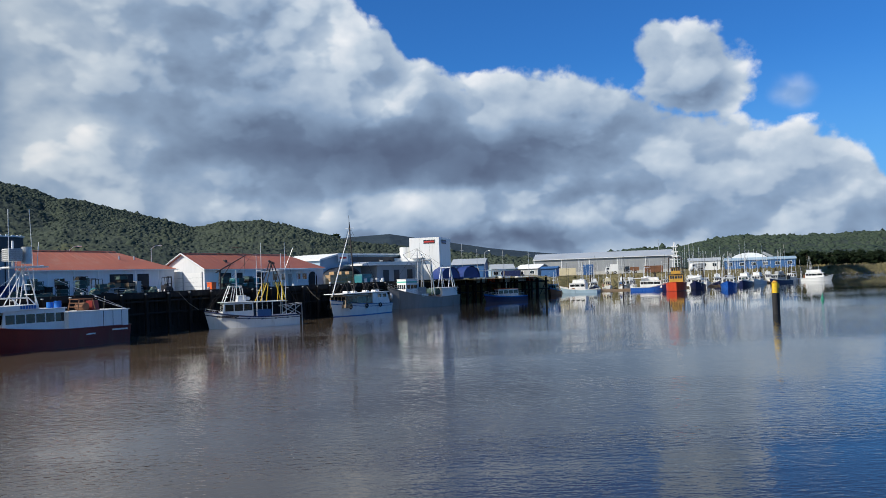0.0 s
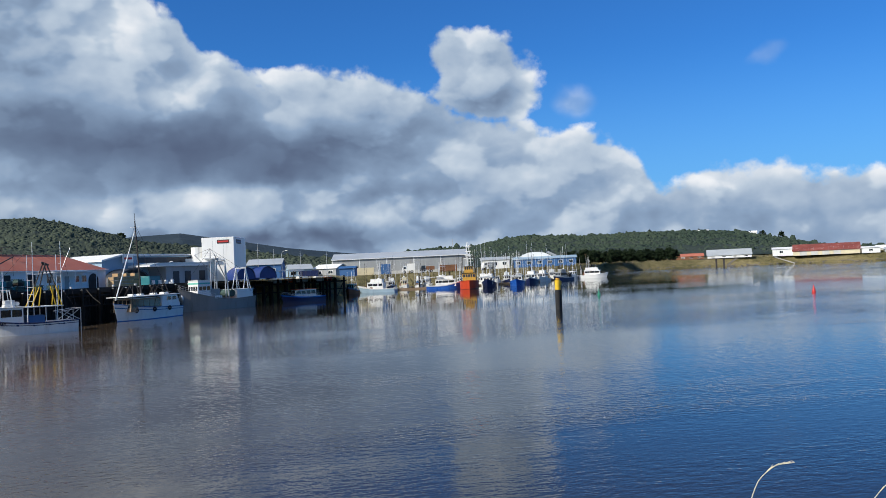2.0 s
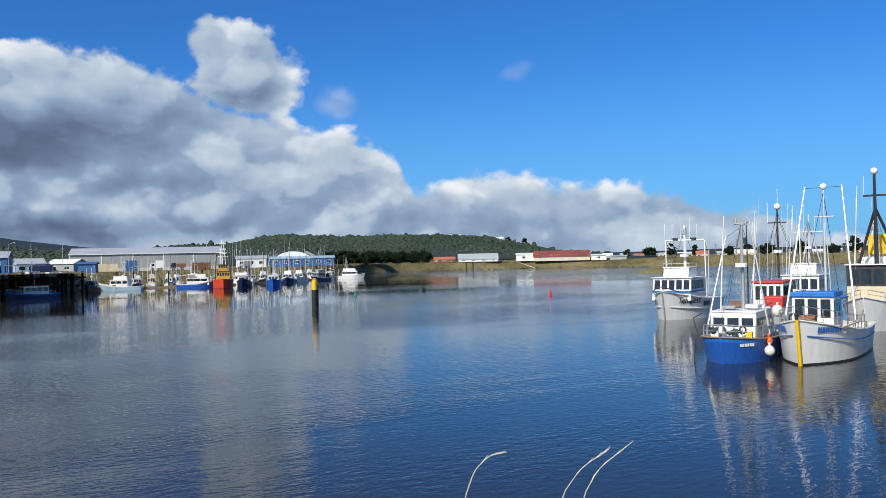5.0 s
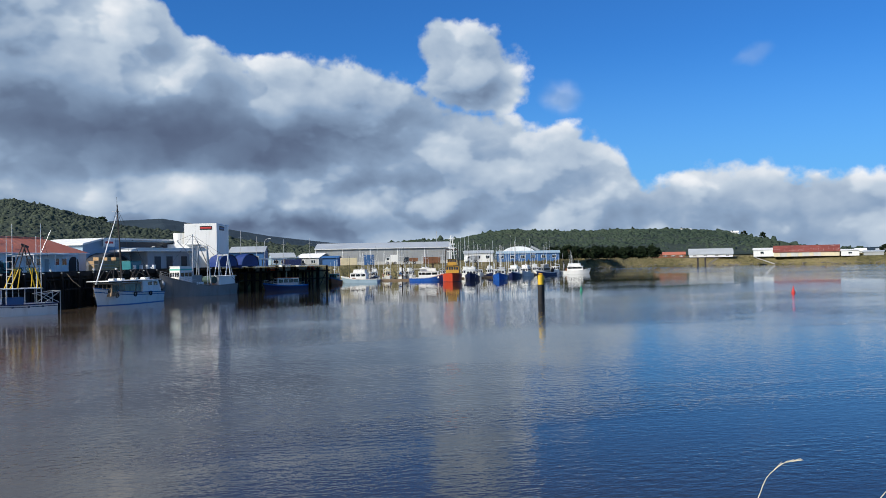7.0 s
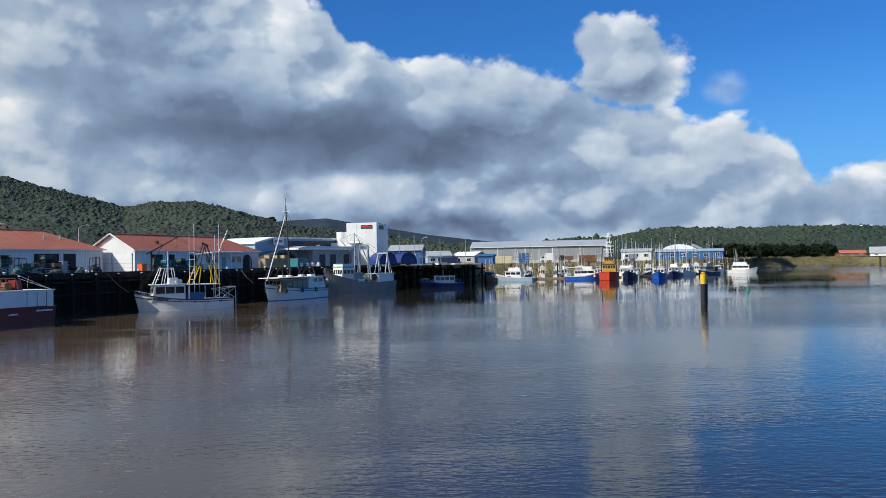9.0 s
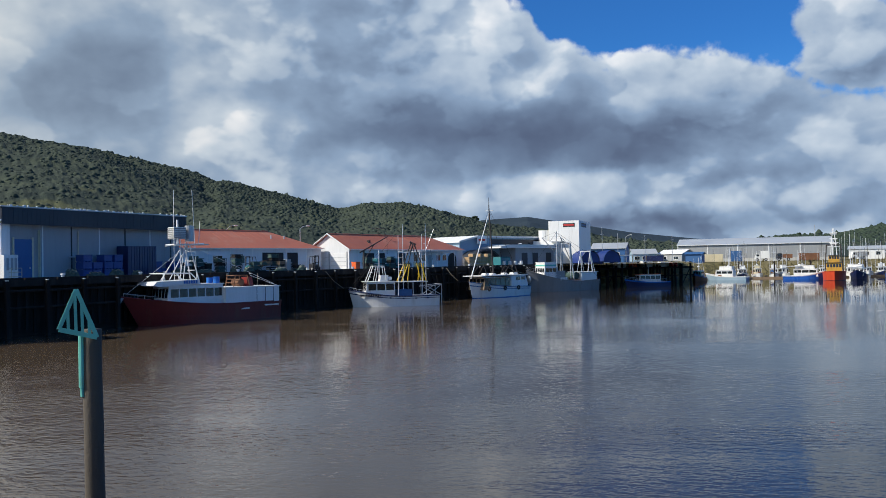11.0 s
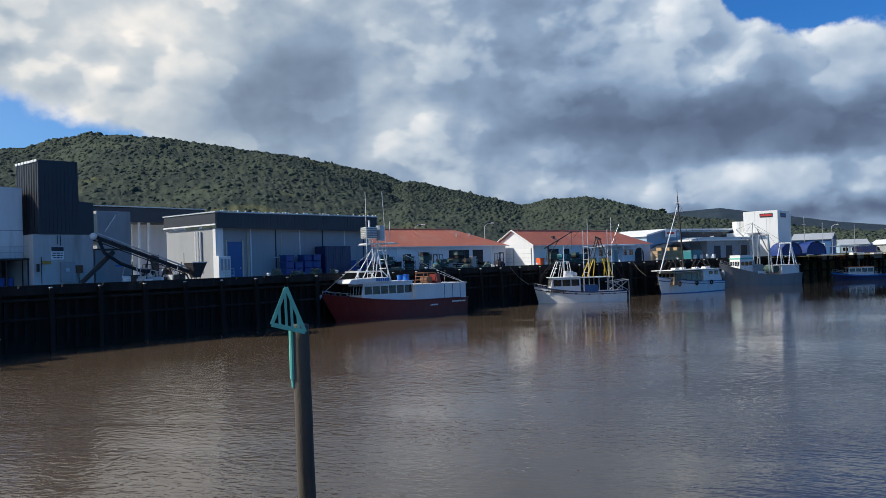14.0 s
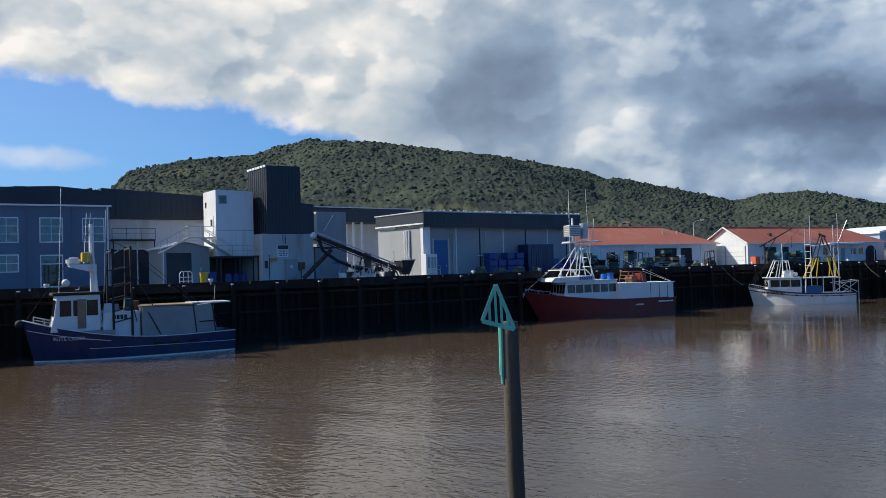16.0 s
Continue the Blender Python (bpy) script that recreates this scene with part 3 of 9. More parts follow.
def hill(name, label, material, az_el, near, far, cols, rows_n, bump, seed, foot=5.0, spur=0.35, crowns=0, crown_mat=None):
    """A wooded hill whose skyline follows (azimuth, elevation) pairs, with spurs and tree crowns."""
    az_el = sorted(az_el)
    A = np.linspace(az_el[0][0], az_el[-1][0], cols)
    E = np.interp(A, [a for a, _ in az_el], [e for _, e in az_el])
    verts, faces = [], []
    for j, (a, e) in enumerate(zip(A, E)):
        ca, sa = math.cos(radians(a)), -math.sin(radians(a))
        top = EYE_Z + far * math.tan(radians(e))
        for i in range(rows_n + 1):
            u = i / rows_n
            r = near + (far - near) * u
            p = Vector((sa * r, ca * r, 0))
            s = noise.fractal(p * (2.4 / (far - near)) + Vector((seed, 0, 0)), 0.9, 2.0, 5)
            prof = u ** 0.85 + spur * s * math.sin(math.pi * min(1, u)) * 0.55
            z = foot + (top - foot) * max(0.0, prof)
            if u > 0.02:
                c = noise.noise(p * (1.0 / bump) + Vector((0, seed, 0)))
                c2 = noise.noise(p * (2.7 / bump) + Vector((seed, seed, 3)))
                z += bump * 0.17 * (abs(c) * 1.3 + 0.5 * c2) * min(1, (top - foot) / (8 * bump) + 0.15)
            verts.append((p.x, p.y, z))
        r = far + (far - near) * 0.3
        verts.append((sa * r, ca * r, foot))
    k = rows_n + 2
    for j in range(cols - 1):
        for i in range(k - 1):
            faces.append((j * k + i, j * k + k + i, j * k + k + i + 1, j * k + i + 1))
    me = bpy.data.meshes.new(name)
    me.from_pydata(verts, [], faces)
    me.materials.append(material)
    for f in me.polygons:
        f.use_smooth = False
    tagged(new(name, me), label, "hill", kind="structure")
    if not crowns:
        return
    # tree crowns: uneven lumps standing on the slope
    g = np.random.default_rng(int(seed * 10))
    n = crowns
    V = np.array(verts).reshape(cols, k, 3)
    ja, iu = g.uniform(0, cols - 1.001, n), np.sqrt(g.uniform(0.0, 1.0, n)) * (rows_n - 0.01)
    tops = n // 140
    iu[:tops] = rows_n - 0.03 - g.uniform(0, 0.6, tops)
    j0, i0 = ja.astype(int), iu.astype(int)
    fj, fi = (ja - j0)[:, None], (iu - i0)[:, None]
    C = (V[j0, i0] * (1 - fi) + V[j0, i0 + 1] * fi) * (1 - fj) + (V[j0 + 1, i0] * (1 - fi) + V[j0 + 1, i0 + 1] * fi) * fj
    q = (1 + 5 ** 0.5) / 2
    ico = np.array([(-1, q, 0), (1, q, 0), (-1, -q, 0), (1, -q, 0), (0, -1, q), (0, 1, q), (0, -1, -q), (0, 1, -q), (q, 0, -1), (q, 0, 1), (-q, 0, -1), (-q, 0, 1)]) / 1.9
    tri = np.array([(0, 11, 5), (0, 5, 1), (0, 1, 7), (0, 7, 10), (0, 10, 11), (1, 5, 9), (5, 11, 4), (11, 10, 2), (10, 7, 6), (7, 1, 8),
                    (3, 9, 4), (3, 4, 2), (3, 2, 6), (3, 6, 8), (3, 8, 9), (4, 9, 5), (2, 4, 11), (6, 2, 10), (8, 6, 7), (9, 8, 1)])
    R = g.lognormal(0, 0.35, n) * bump * 0.25 * (0.55 + 0.45 * iu / rows_n)
    tall = g.uniform(0.6, 1.15, n)
    R[:tops] *= g.uniform(1.0, 1.45, tops)
    tall[:tops] *= 1.7
    S = R[:, None, None] * np.stack([np.ones(n), np.ones(n), tall], 1)[:, None, :] * g.uniform(0.7, 1.3, (n, 12, 1))
    P = ico[None] * S + C[:, None, :] - np.array([0, 0, 1])[None, None] * (R * 0.3)[:, None, None]
    F = (tri[None] + (np.arange(n) * 12)[:, None, None]).reshape(-1, 3)
    me = bpy.data.meshes.new("bush_canopy")
    me.from_pydata(P.reshape(-1, 3).tolist(), [], F.tolist())
    me.materials.append(crown_mat)
    for f in me.polygons:
        f.use_smooth = True
    tagged(new("bush_canopy", me), "dense crowns of dark native bush covering the hillside", "trees", kind="stuff")


hill("hill", "steep hill under dense dark native bush", M["bush"],
     [(70, 4.5), (58.3, 5.6), (57.1, 6.8), (53.5, 7.6), (48.7, 7.75), (45.2, 8.45), (41.7, 8.2), (37.7, 8.0), (34.2, 7.9), (29.4, 7.0), (25.9, 6.1), (24, 5.2), (21, 4.0), (18, 2.2), (15, 0.6)],
     420, 1500, 900, 120, 9, 1.3, crowns=42000, crown_mat=M["crowns"])
hill("hill", "rolling bush-clad hill with a grassy clearing", M["bush"],
     [(33, 1.5), (29, 3.6), (26.5, 4.9), (24.4, 5.55), (22.9, 5.35), (19.9, 4.7), (16.4, 3.75), (14.6, 4.1), (11.9, 4.15), (9.6, 3.6), (7.5, 2.95), (6.2, 2.5), (3, 2.0), (0, 1.6), (-4, 1.15), (-7.5, 0.9), (-10, 0.5)],
     330, 1050, 900, 100, 6.5, 4.7, crowns=34000, crown_mat=M["crowns"])
hill("hill", "distant forested range tinted blue for haze", M["range"],
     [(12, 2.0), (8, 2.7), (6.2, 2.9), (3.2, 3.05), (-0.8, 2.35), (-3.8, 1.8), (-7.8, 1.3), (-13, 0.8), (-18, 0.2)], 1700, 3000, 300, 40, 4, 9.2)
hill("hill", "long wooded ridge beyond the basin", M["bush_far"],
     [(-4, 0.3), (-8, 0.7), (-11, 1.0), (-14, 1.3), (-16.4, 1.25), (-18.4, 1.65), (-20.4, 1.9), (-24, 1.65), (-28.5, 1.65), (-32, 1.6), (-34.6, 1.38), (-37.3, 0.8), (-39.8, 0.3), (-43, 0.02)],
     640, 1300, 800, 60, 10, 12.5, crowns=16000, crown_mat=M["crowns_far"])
hill("hill", "low tree line on the far flats, tinted blue for haze", M["range"],
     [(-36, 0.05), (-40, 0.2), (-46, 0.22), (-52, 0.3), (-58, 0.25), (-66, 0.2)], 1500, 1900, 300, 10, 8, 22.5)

# ---- wharf ----
wharf = thing("wharf", Matrix.Identity(4), "old timber and concrete wharf with fender piles", "wharf", kind="structure")
bm = B()
n = 60
tops = [wharf_at(s)[0] for s in np.linspace(0, WHARF_LEN, n)]
backs = [wharf_at(s, 1.7)[0] for s in np.linspace(0, WHARF_LEN, n)]
rowsv = [[bm.verts.new((*p, z)) for p in pts] for pts, z in ((tops, DECK - 0.55), (tops, DECK), (backs, DECK), (backs, DECK - 0.55))]
for k in range(4):
    for i in range(n - 1):
        bm.faces.new((rowsv[k][i], rowsv[k][i + 1], rowsv[(k + 1) % 4][i + 1], rowsv[(k + 1) % 4][i]))
part("deck_beam", bm, M["timber"], wharf, "blackened timber edge beam")
# low kerb baulk
bm = B()
for i in range(n - 1):
    a, b = Vector((*wharf_at(WHARF_LEN * i / (n - 1), 0.25)[0], DECK)), Vector((*wharf_at(WHARF_LEN * (i + 1) / (n - 1) - 0.15, 0.25)[0], DECK))
    q = (b - a).normalized()
    nrm = Vector((-q.y, q.x, 0)) * 0.13
    vs = [bm.verts.new(p + o + Vector((0, 0, z))) for z in (0, 0.22) for p, o in ((a, -nrm), (b, -nrm), (b, nrm), (a, nrm))]
    for f in ((3, 2, 1, 0), (4, 5, 6, 7), (0, 1, 5, 4), (1, 2, 6, 5), (2, 3, 7, 6), (3, 0, 4, 7)):
        bm.faces.new([vs[i2] for i2 in f])
part("kerb", bm, M["timber"], wharf, "weathered timber kerb baulk")
# back sheet under the deck; its dark timber colour carries shade as well
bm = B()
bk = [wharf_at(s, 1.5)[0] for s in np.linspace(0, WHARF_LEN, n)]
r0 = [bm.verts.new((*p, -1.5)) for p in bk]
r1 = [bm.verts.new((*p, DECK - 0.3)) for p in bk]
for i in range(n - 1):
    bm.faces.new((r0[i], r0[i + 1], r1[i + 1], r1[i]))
part("back_wall", bm, M["timber"], wharf, "timber back sheet under the deck, darkened for shade")
bm = B()
quad_box(bm, -0.17, 0.17, -0.17, 0.17, -1.2, DECK - 0.05, 0.0)
pile_me = mesh_of("fender_pile", bm, M["timber"])
bm = B()
quad_box(bm, -0.10, 0.10, -0.12, 0.12, 0, 0.34)
cap_me = mesh_of("pile_cap", bm, M["bollard"])
bm = B()
quad_box(bm, -0.14, 0.14, -0.06, 0.06, 0.6, DECK - 0.6)
plank_me = mesh_of("fender_plank", bm, M["timber"])
rng = random.Random(3)
s = 3.0
while s < WHARF_LEN:
    (x, y), (ux, uy) = wharf_at(s, -0.19)
    m = Matrix.Translation((x, y, 0)) @ Matrix.Rotation(math.atan2(uy, ux), 4, "Z")
    ob = new("fender_pile", pile_me)
    ob.parent, ob.matrix_local = wharf, m @ Matrix.Rotation(rng.uniform(-0.012, 0.012), 4, "Y")
    ob = new("pile_cap", cap_me)
    ob.parent, ob.matrix_local = wharf, m @ Matrix.Translation((0, 0.06, DECK - 0.30))
    for k in range(1, 5):
        (x2, y2), (vx, vy) = wharf_at(min(s + k * 0.8, WHARF_LEN - 0.1), 0.5 + rng.uniform(-0.05, 0.2))
        ob = new("fender_plank", plank_me)
        ob.parent = wharf
        ob.matrix_local = Matrix.Translation((x2, y2, rng.uniform(-0.5, 0.3))) @ Matrix.Rotation(math.atan2(vy, vx) + rng.uniform(-0.1, 0.1), 4, "Z")
    s += 4.0
for z in (DECK - 0.95, 2.6):
    bm = B()
    for i in range(n - 1):
        a, b = Vector((*wharf_at(WHARF_LEN * i / (n - 1), 0.03)[0], z)), Vector((*wharf_at(WHARF_LEN * (i + 1) / (n - 1), 0.03)[0], z))
        tube(bm, a, b, 0.13, n=6)
    part("wale", bm, M["timber"], wharf, "horizontal timber wale")

# bollards along the kerb
bm = B()
for z0, z1, ra, rb in ((0, 0.08, 0.26, 0.24), (0.08, 0.34, 0.15, 0.14), (0.34, 0.40, 0.14, 0.23), (0.40, 0.52, 0.23, 0.19)):
    tube(bm, (0, 0, z0), (0, 0, z1), ra, rb, 12)
bol_me = mesh_of("bollard", bm, M["bollard"], smooth=False)
for s in (32, 45, 57.5, 70, 85.5, 95, 98.5, 110, 122.5, 131.5, 137.5, 150, 161, 168, 179):
    (x, y), _ = wharf_at(s, 0.9)
    ob = new("bollard", bol_me)
    ob.matrix_world = Matrix.Translation((x, y, DECK - 0.01))
    tagged(ob, "white painted cast iron mooring bollard on the wharf", "bollard", "wharf bollards")

# ---- buildings on the wharf ----
def gable_roof(bm, x0, x1, y0, y1, ze, zr, hip0=0.0, hip1=0.0, over=0.35, th=0.10):
    """A pitched roof with its ridge along x; hip0 and hip1 draw the ridge in at the ends."""
    ym = (y0 + y1) / 2
    for dz in (0.0,):
        a = [(x0 - over, y0 - over, ze), (x1 + over, y0 - over, ze), (x1 + over - hip1, ym, zr), (x0 - over + hip0, ym, zr), (x0 - over, y1 + over, ze), (x1 + over, y1 + over, ze)]
        hi = [bm.verts.new((x, y, z + th)) for x, y, z in a]
        lo = [bm.verts.new((x, y, z)) for x, y, z in a]
        for v, flip in ((hi, False), (lo, True)):
            for f in ((0, 1, 2, 3), (4, 3, 2, 5), (0, 3, 4), (1, 5, 2)):
                if len(f) == 3 and ((f[0] == 0 and hip0 == 0) or (f[0] == 1 and hip1 == 0)):
                    continue
                q = [v[i] for i in f]
                bm.faces.new(q[::-1] if flip else q)
        edges = [(0, 1), (5, 4)]
        edges += [(4, 0)] if hip0 else [(3, 0), (4, 3)]
        edges += [(1, 5)] if hip1 else [(1, 2), (2, 5)]
        for i, j in edges:
            bm.faces.new((lo[i], lo[j], hi[j], hi[i]))


def gable_wall(bm, x0, x1, y0, y1, z0, ze, zr, g0=True, g1=True):
    """Walls under a pitched roof, solid prism with gables where asked."""
    ym = (y0 + y1) / 2
    quad_box(bm, x0, x1, y0, y1, z0, ze)
    for x, s, on in ((x0, 1, g0), (x1, -1, g1)):
        if on:
            vs = [bm.verts.new((x + k, y, z)) for k in (0, s * 0.12) for y, z in ((y0, ze + 0.001), (y1, ze + 0.001), (ym, zr))]
            bm.faces.new(vs[:3])
            bm.faces.new(vs[3:])
            for i in range(3):
                j = (i + 1) % 3
                bm.faces.new((vs[i], vs[j], vs[3 + j], vs[3 + i]))


def window(th, x0, x1, z0, z1, y=0.0, mull=1, trans=1, frame=None, pane=None, name="window"):
    """A window set in a wall that faces -y: frame, sill and panes."""
    frame = frame or M["trim"]
    w = box_part(name, (x0 - 0.07, x1 + 0.07, y - 0.05, y + 0.02, z0 - 0.07, z1 + 0.07), frame, th)
    nx, nz = mull + 1, trans + 1
    for i in range(nx):
        for j in range(nz):
            a, b = x0 + (x1 - x0) * i / nx + 0.03, x0 + (x1 - x0) * (i + 1) / nx - 0.03
            c, d = z0 + (z1 - z0) * j / nz + 0.03, z0 + (z1 - z0) * (j + 1) / nz - 0.03
            box_part("pane", (a, b, y - 0.062, y - 0.045, c, d), pane or M["pane"], w)
    return w


def ribs(th, x0, x1, y, z0, z1, step, material, depth=0.03, width=0.05, name="cladding_rib"):
    bm = B()
    x = x0
    while x <= x1 + 1e-6:
        quad_box(bm, x - width / 2, x + width / 2, y - depth, y, z0, z1)
        x += step
    return tagged(part(name, bm, material, th), kind="stuff")


def roof_ribs(th, x0, x1, ya, za, yb, zb, step, material, name="roof_rib"):
    bm = B()
    x = x0
    while x <= x1:
        tube(bm, (x, ya, za), (x, yb, zb), 0.018, n=5, caps=False)
        x += step
    return tagged(part(name, bm, material, th), kind="stuff")


def handrail(th, pts, h=1.0, material=None, name="handrail"):
    material = material or M["steel"]
    bm = B()
    pts = [Vector(p) for p in pts]
    for hh, r in ((h, 0.03), (h * 0.5, 0.022)):
        chain(bm, [p + Vector((0, 0, hh)) for p in pts], r, 6)
    for a, b in zip(pts[:-1], pts[1:]):
        k = max(1, int((b - a).length / 1.1))
        for i in range(k + 1):
            p = a.lerp(b, i / k)
            tube(bm, p, p + Vector((0, 0, h)), 0.025, n=6)
    return part(name, bm, material, th)


# office block with dark parapet
b = thing("office_building", frame_at((-79.2, 27.6), (-72.5, 44.8), DECK), "two storey slate blue building with charcoal parapet and white windows", "building")
box_part("wall", (0, 18.46, 0, 16, 0, 7.7), M["wall_blue"], b)
bm = B()
side_prism(bm, [(-0.2, 7.72), (18.6, 7.72), (18.6, 9.1), (13.8, 9.5), (0, 8.9)], -0.25, 15.8)
part("parapet", bm, M["fascia"], b, "charcoal corrugated parapet")
box_part("flashing", (-0.2, 18.6, -0.32, -0.26, 7.62, 7.78), M["trim"], b)
ribs(b, 0, 18.4, -0.26, 7.8, 8.85, 0.6, M["fascia"], 0.02, 0.06, "parapet_rib")
for x in (3.9, 7.6, 11.4, 15.2):
    box_part("pilaster", (x - 0.09, x + 0.09, -0.08, 0.0, 0, 7.6), M["wall_blue"], b)
for x in (1.3, 5.0, 8.7, 12.4, 16.05):
    window(b, x, x + 1.85, 4.3, 6.5, mull=1, trans=2)
for x in (1.3, 5.0, 8.7):
    window(b, x, x + 1.85, 1.6, 3.1, mull=1, trans=1)
d = box_part("door", (12.35, 14.3, -0.06, 0.02, 0.05, 3.1), M["trim"], b)
box_part("pane", (12.45, 14.2, -0.075, -0.05, 2.3, 3.0), M["pane"], d)
box_part("pane", (12.45, 14.2, -0.075, -0.05, 0.2, 2.2), M["glass"], d)
box_part("roof_vent", (10.5, 11.5, 3, 4, 9.2, 9.75), M["steel"], b, "galvanised roof vent", bevel=0.05)
box_part("downpipe", (18.2, 18.32, -0.14, -0.02, 0, 7.6), M["trim"], b)

# factory shed with deep charcoal fascia, standing back
b = thing("factory_building", frame_at((-76.0, 46.2), (-71.2, 59.5), DECK), "pale fish factory shed with deep charcoal fascia", "building")
box_part("wall", (0, 14.1, 0, 14, 0, 6.7), M["wall_white"], b)
bm = B()
side_prism(bm, [(-0.3, 6.72), (14.2, 6.72), (14.2, 9.0), (-0.3, 9.75)], -0.9, 13.5)
part("fascia", bm, M["fascia"], b, "charcoal steel fascia")
ribs(b, 0, 14, -0.92, 6.8, 8.9, 0.55, M["fascia"], 0.02, 0.06, "fascia_rib")
for x in (3.2, 8.2):
    box_part("downpipe", (x, x + 0.12, -0.14, -0.02, 0, 6.6), M["trim"], b)
dr = box_part("roller_door", (1.0, 4.6, -0.05, 0.02, 0, 3.6), M["fascia"], b, "dark roller door")
bm = B()
chain(bm, [(0.9, -0.1, 0), (0.9, -0.1, 3.2), (1.7, -0.1, 3.7), (3.9, -0.1, 3.7), (4.7, -0.1, 3.2), (4.7, -0.1, 0)], 0.09, 6)
part("door_frame", bm, M["trim"], b)
box_part("landing", (0.6, 4.8, -1.3, 0.0, 4.5, 4.62), M["dark_steel"], b)
handrail(b, [(0.6, -1.25, 4.62), (4.8, -1.25, 4.62)], 1.1, M["dark_steel"])
for x in (0.7, 4.7):
    tube_part("landing_post", [(x, -1.2, 0), (x, -1.2, 4.5)], 0.06, M["dark_steel"], b)

# gabled pump shed
b = thing("small_shed", frame_at((-65.6, 45.8), (-64.1, 49.9), DECK), "small pale gabled shed with dark roller door", "shed")
bm = B()
side_prism(bm, [(0, 0), (4.37, 0), (4.37, 3.35), (2.1, 3.95), (0, 3.35)], 0, 5.0)
part("wall", bm, M["wall_grey"], b)
bm = B()
for (xa, za, xb, zb) in ((-0.25, 3.32, 2.1, 3.98), (2.1, 3.98, 4.62, 3.32)):
    side_prism(bm, [(xa, za), (xb, zb), (xb, zb + 0.09), (xa, za + 0.09)], -0.25, 5.2)
part("roof", bm, M["trim"], b, "white sheet roof")
dr = box_part("roller_door", (0.35, 2.65, -0.04, 0.02, 0, 2.95), M["fascia"], b, "dark roller door")
for z in np.arange(0.25, 2.9, 0.27):
    box_part("slat", (0.37, 2.63, -0.055, -0.041, z, z + 0.22), M["fascia"], dr)
tube_part("downpipe", [(0.05, -0.06, 0), (0.05, -0.06, 3.3)], 0.05, M["trim"], b)
box_part("switch_box", (3.4, 3.6, -0.12, 0.0, 1.2, 1.6), M["steel"], b)

# white clad plant tower on a steel base
b = thing("plant_tower", frame_at((-63.0, 49.9), (-61.8, 53.3), DECK), "white clad box tower on a dark steel base with stairs", "tower")
bm = B()
side_prism(bm, [(0, 2.55), (3.7, 2.55), (3.7, 8.8), (0, 8.87)], 0, 3.6)
part("upper_room", bm, M["white"], b)
box_part("joint_band", (-0.01, 3.71, -0.02, 0.0, 5.0, 5.06), M["wall_grey"], b)
box_part("base_floor", (-0.3, 4.0, -1.2, 3.6, 2.38, 2.54), M["dark_steel"], b)
for x in (0.05, 1.9, 3.7):
    for y in (-1.0, 0.2, 3.4):
        tube_part("base_post", [(x, y, 0), (x, y, 2.4)], 0.08, M["dark_steel"], b)
# charcoal sheet added to make the recess behind the posts look shaded
box_part("recess_shade_sheet", (-0.2, 3.9, 3.5, 3.6, 0, 2.38), M["fascia"], b)
handrail(b, [(-0.3, -1.15, 2.54), (4.0, -1.15, 2.54)], 1.0)
window(b, 0.35, 1.0, 7.6, 8.3, mull=0, trans=0, frame=M["wall_grey"], pane=M["glass"])
w = box_part("window", (-0.04, 0.0, 2.6, 3.0, 7.3, 7.9), M["trim"], b)
box_part("pane", (-0.052, -0.04, 2.65, 2.95, 7.35, 7.85), M["glass"], w)
dr = box_part("door", (-0.05, 0.0, 0.7, 1.6, 4.4, 6.4), M["trim"], b)
box_part("pane", (-0.065, -0.05, 0.9, 1.4, 5.5, 6.1), M["glass"], dr)
box_part("upper_landing", (-2.6, 0.0, 0.2, 1.8, 4.25, 4.38), M["steel"], b)
handrail(b, [(-2.6, 0.25, 4.38), (0.0, 0.25, 4.38)], 1.0)
handrail(b, [(-2.6, 0.25, 4.38), (-2.6, 1.8, 4.38)], 1.0)
# flights: up from the left, down to the base floor
for nm, (xa, ya, za), (xb, yb, zb) in (("stair", (-1.5, -0.15, 4.3), (1.0, -1.0, 2.54)), ("stair", (-2.6, 0.4, 4.3), (-5.2, 0.4, 2.9))):
    st = None
    bm = B()
    for o in (-0.38, 0.38):
        tube(bm, (xa, ya + o, za), (xb, yb + o, zb), 0.07, n=4)
    st = part(nm, bm, M["steel"], b)
    n_st = 9
    for i in range(n_st):
        k = (i + 0.5) / n_st
        x, y, z = xa + (xb - xa) * k, ya + (yb - ya) * k, za + (zb - za) * k
        box_part("tread", (x - 0.13, x + 0.13, y - 0.36, y + 0.36, z, z + 0.03), M["steel"], st)
    bm = B()
    for o in (-0.38, 0.38):
        tube(bm, (xa, ya + o, za + 1.0), (xb, yb + o, zb + 1.0), 0.03, n=6)
        for k in (0, 0.33, 0.66, 1):
            x, y, z = xa + (xb - xa) * k, ya + (yb - ya) * k, za + (zb - za) * k
            tube(bm, (x, y + o, z), (x, y + o, z + 1.0), 0.025, n=6)
    part("stair_rail", bm, M["steel"], st)

# black ice tower on a stained concrete base
b = thing("ice_tower", frame_at((-59.7, 53.3), (-58.6, 56.6), DECK), "tall charcoal clad tower on a stained concrete block", "tower")
box_part("base_block", (-0.55, 4.85, 0.05, 5.5, 0, 4.6), M["wall_concrete"], b, "stained white concrete base", bevel=0.04)
bm = B()
side_prism(bm, [(-0.05, 4.62), (4.9, 4.62), (4.9, 7.5), (3.55, 7.62), (3.5, 11.2), (0, 11.15)], -0.05, 4.6)
part("cladding", bm, M["fascia"], b, "charcoal ribbed steel cladding")
ribs(b, 0.2, 3.4, -0.055, 4.7, 11.0, 0.35, M["fascia"], 0.02, 0.05)
bm = B()
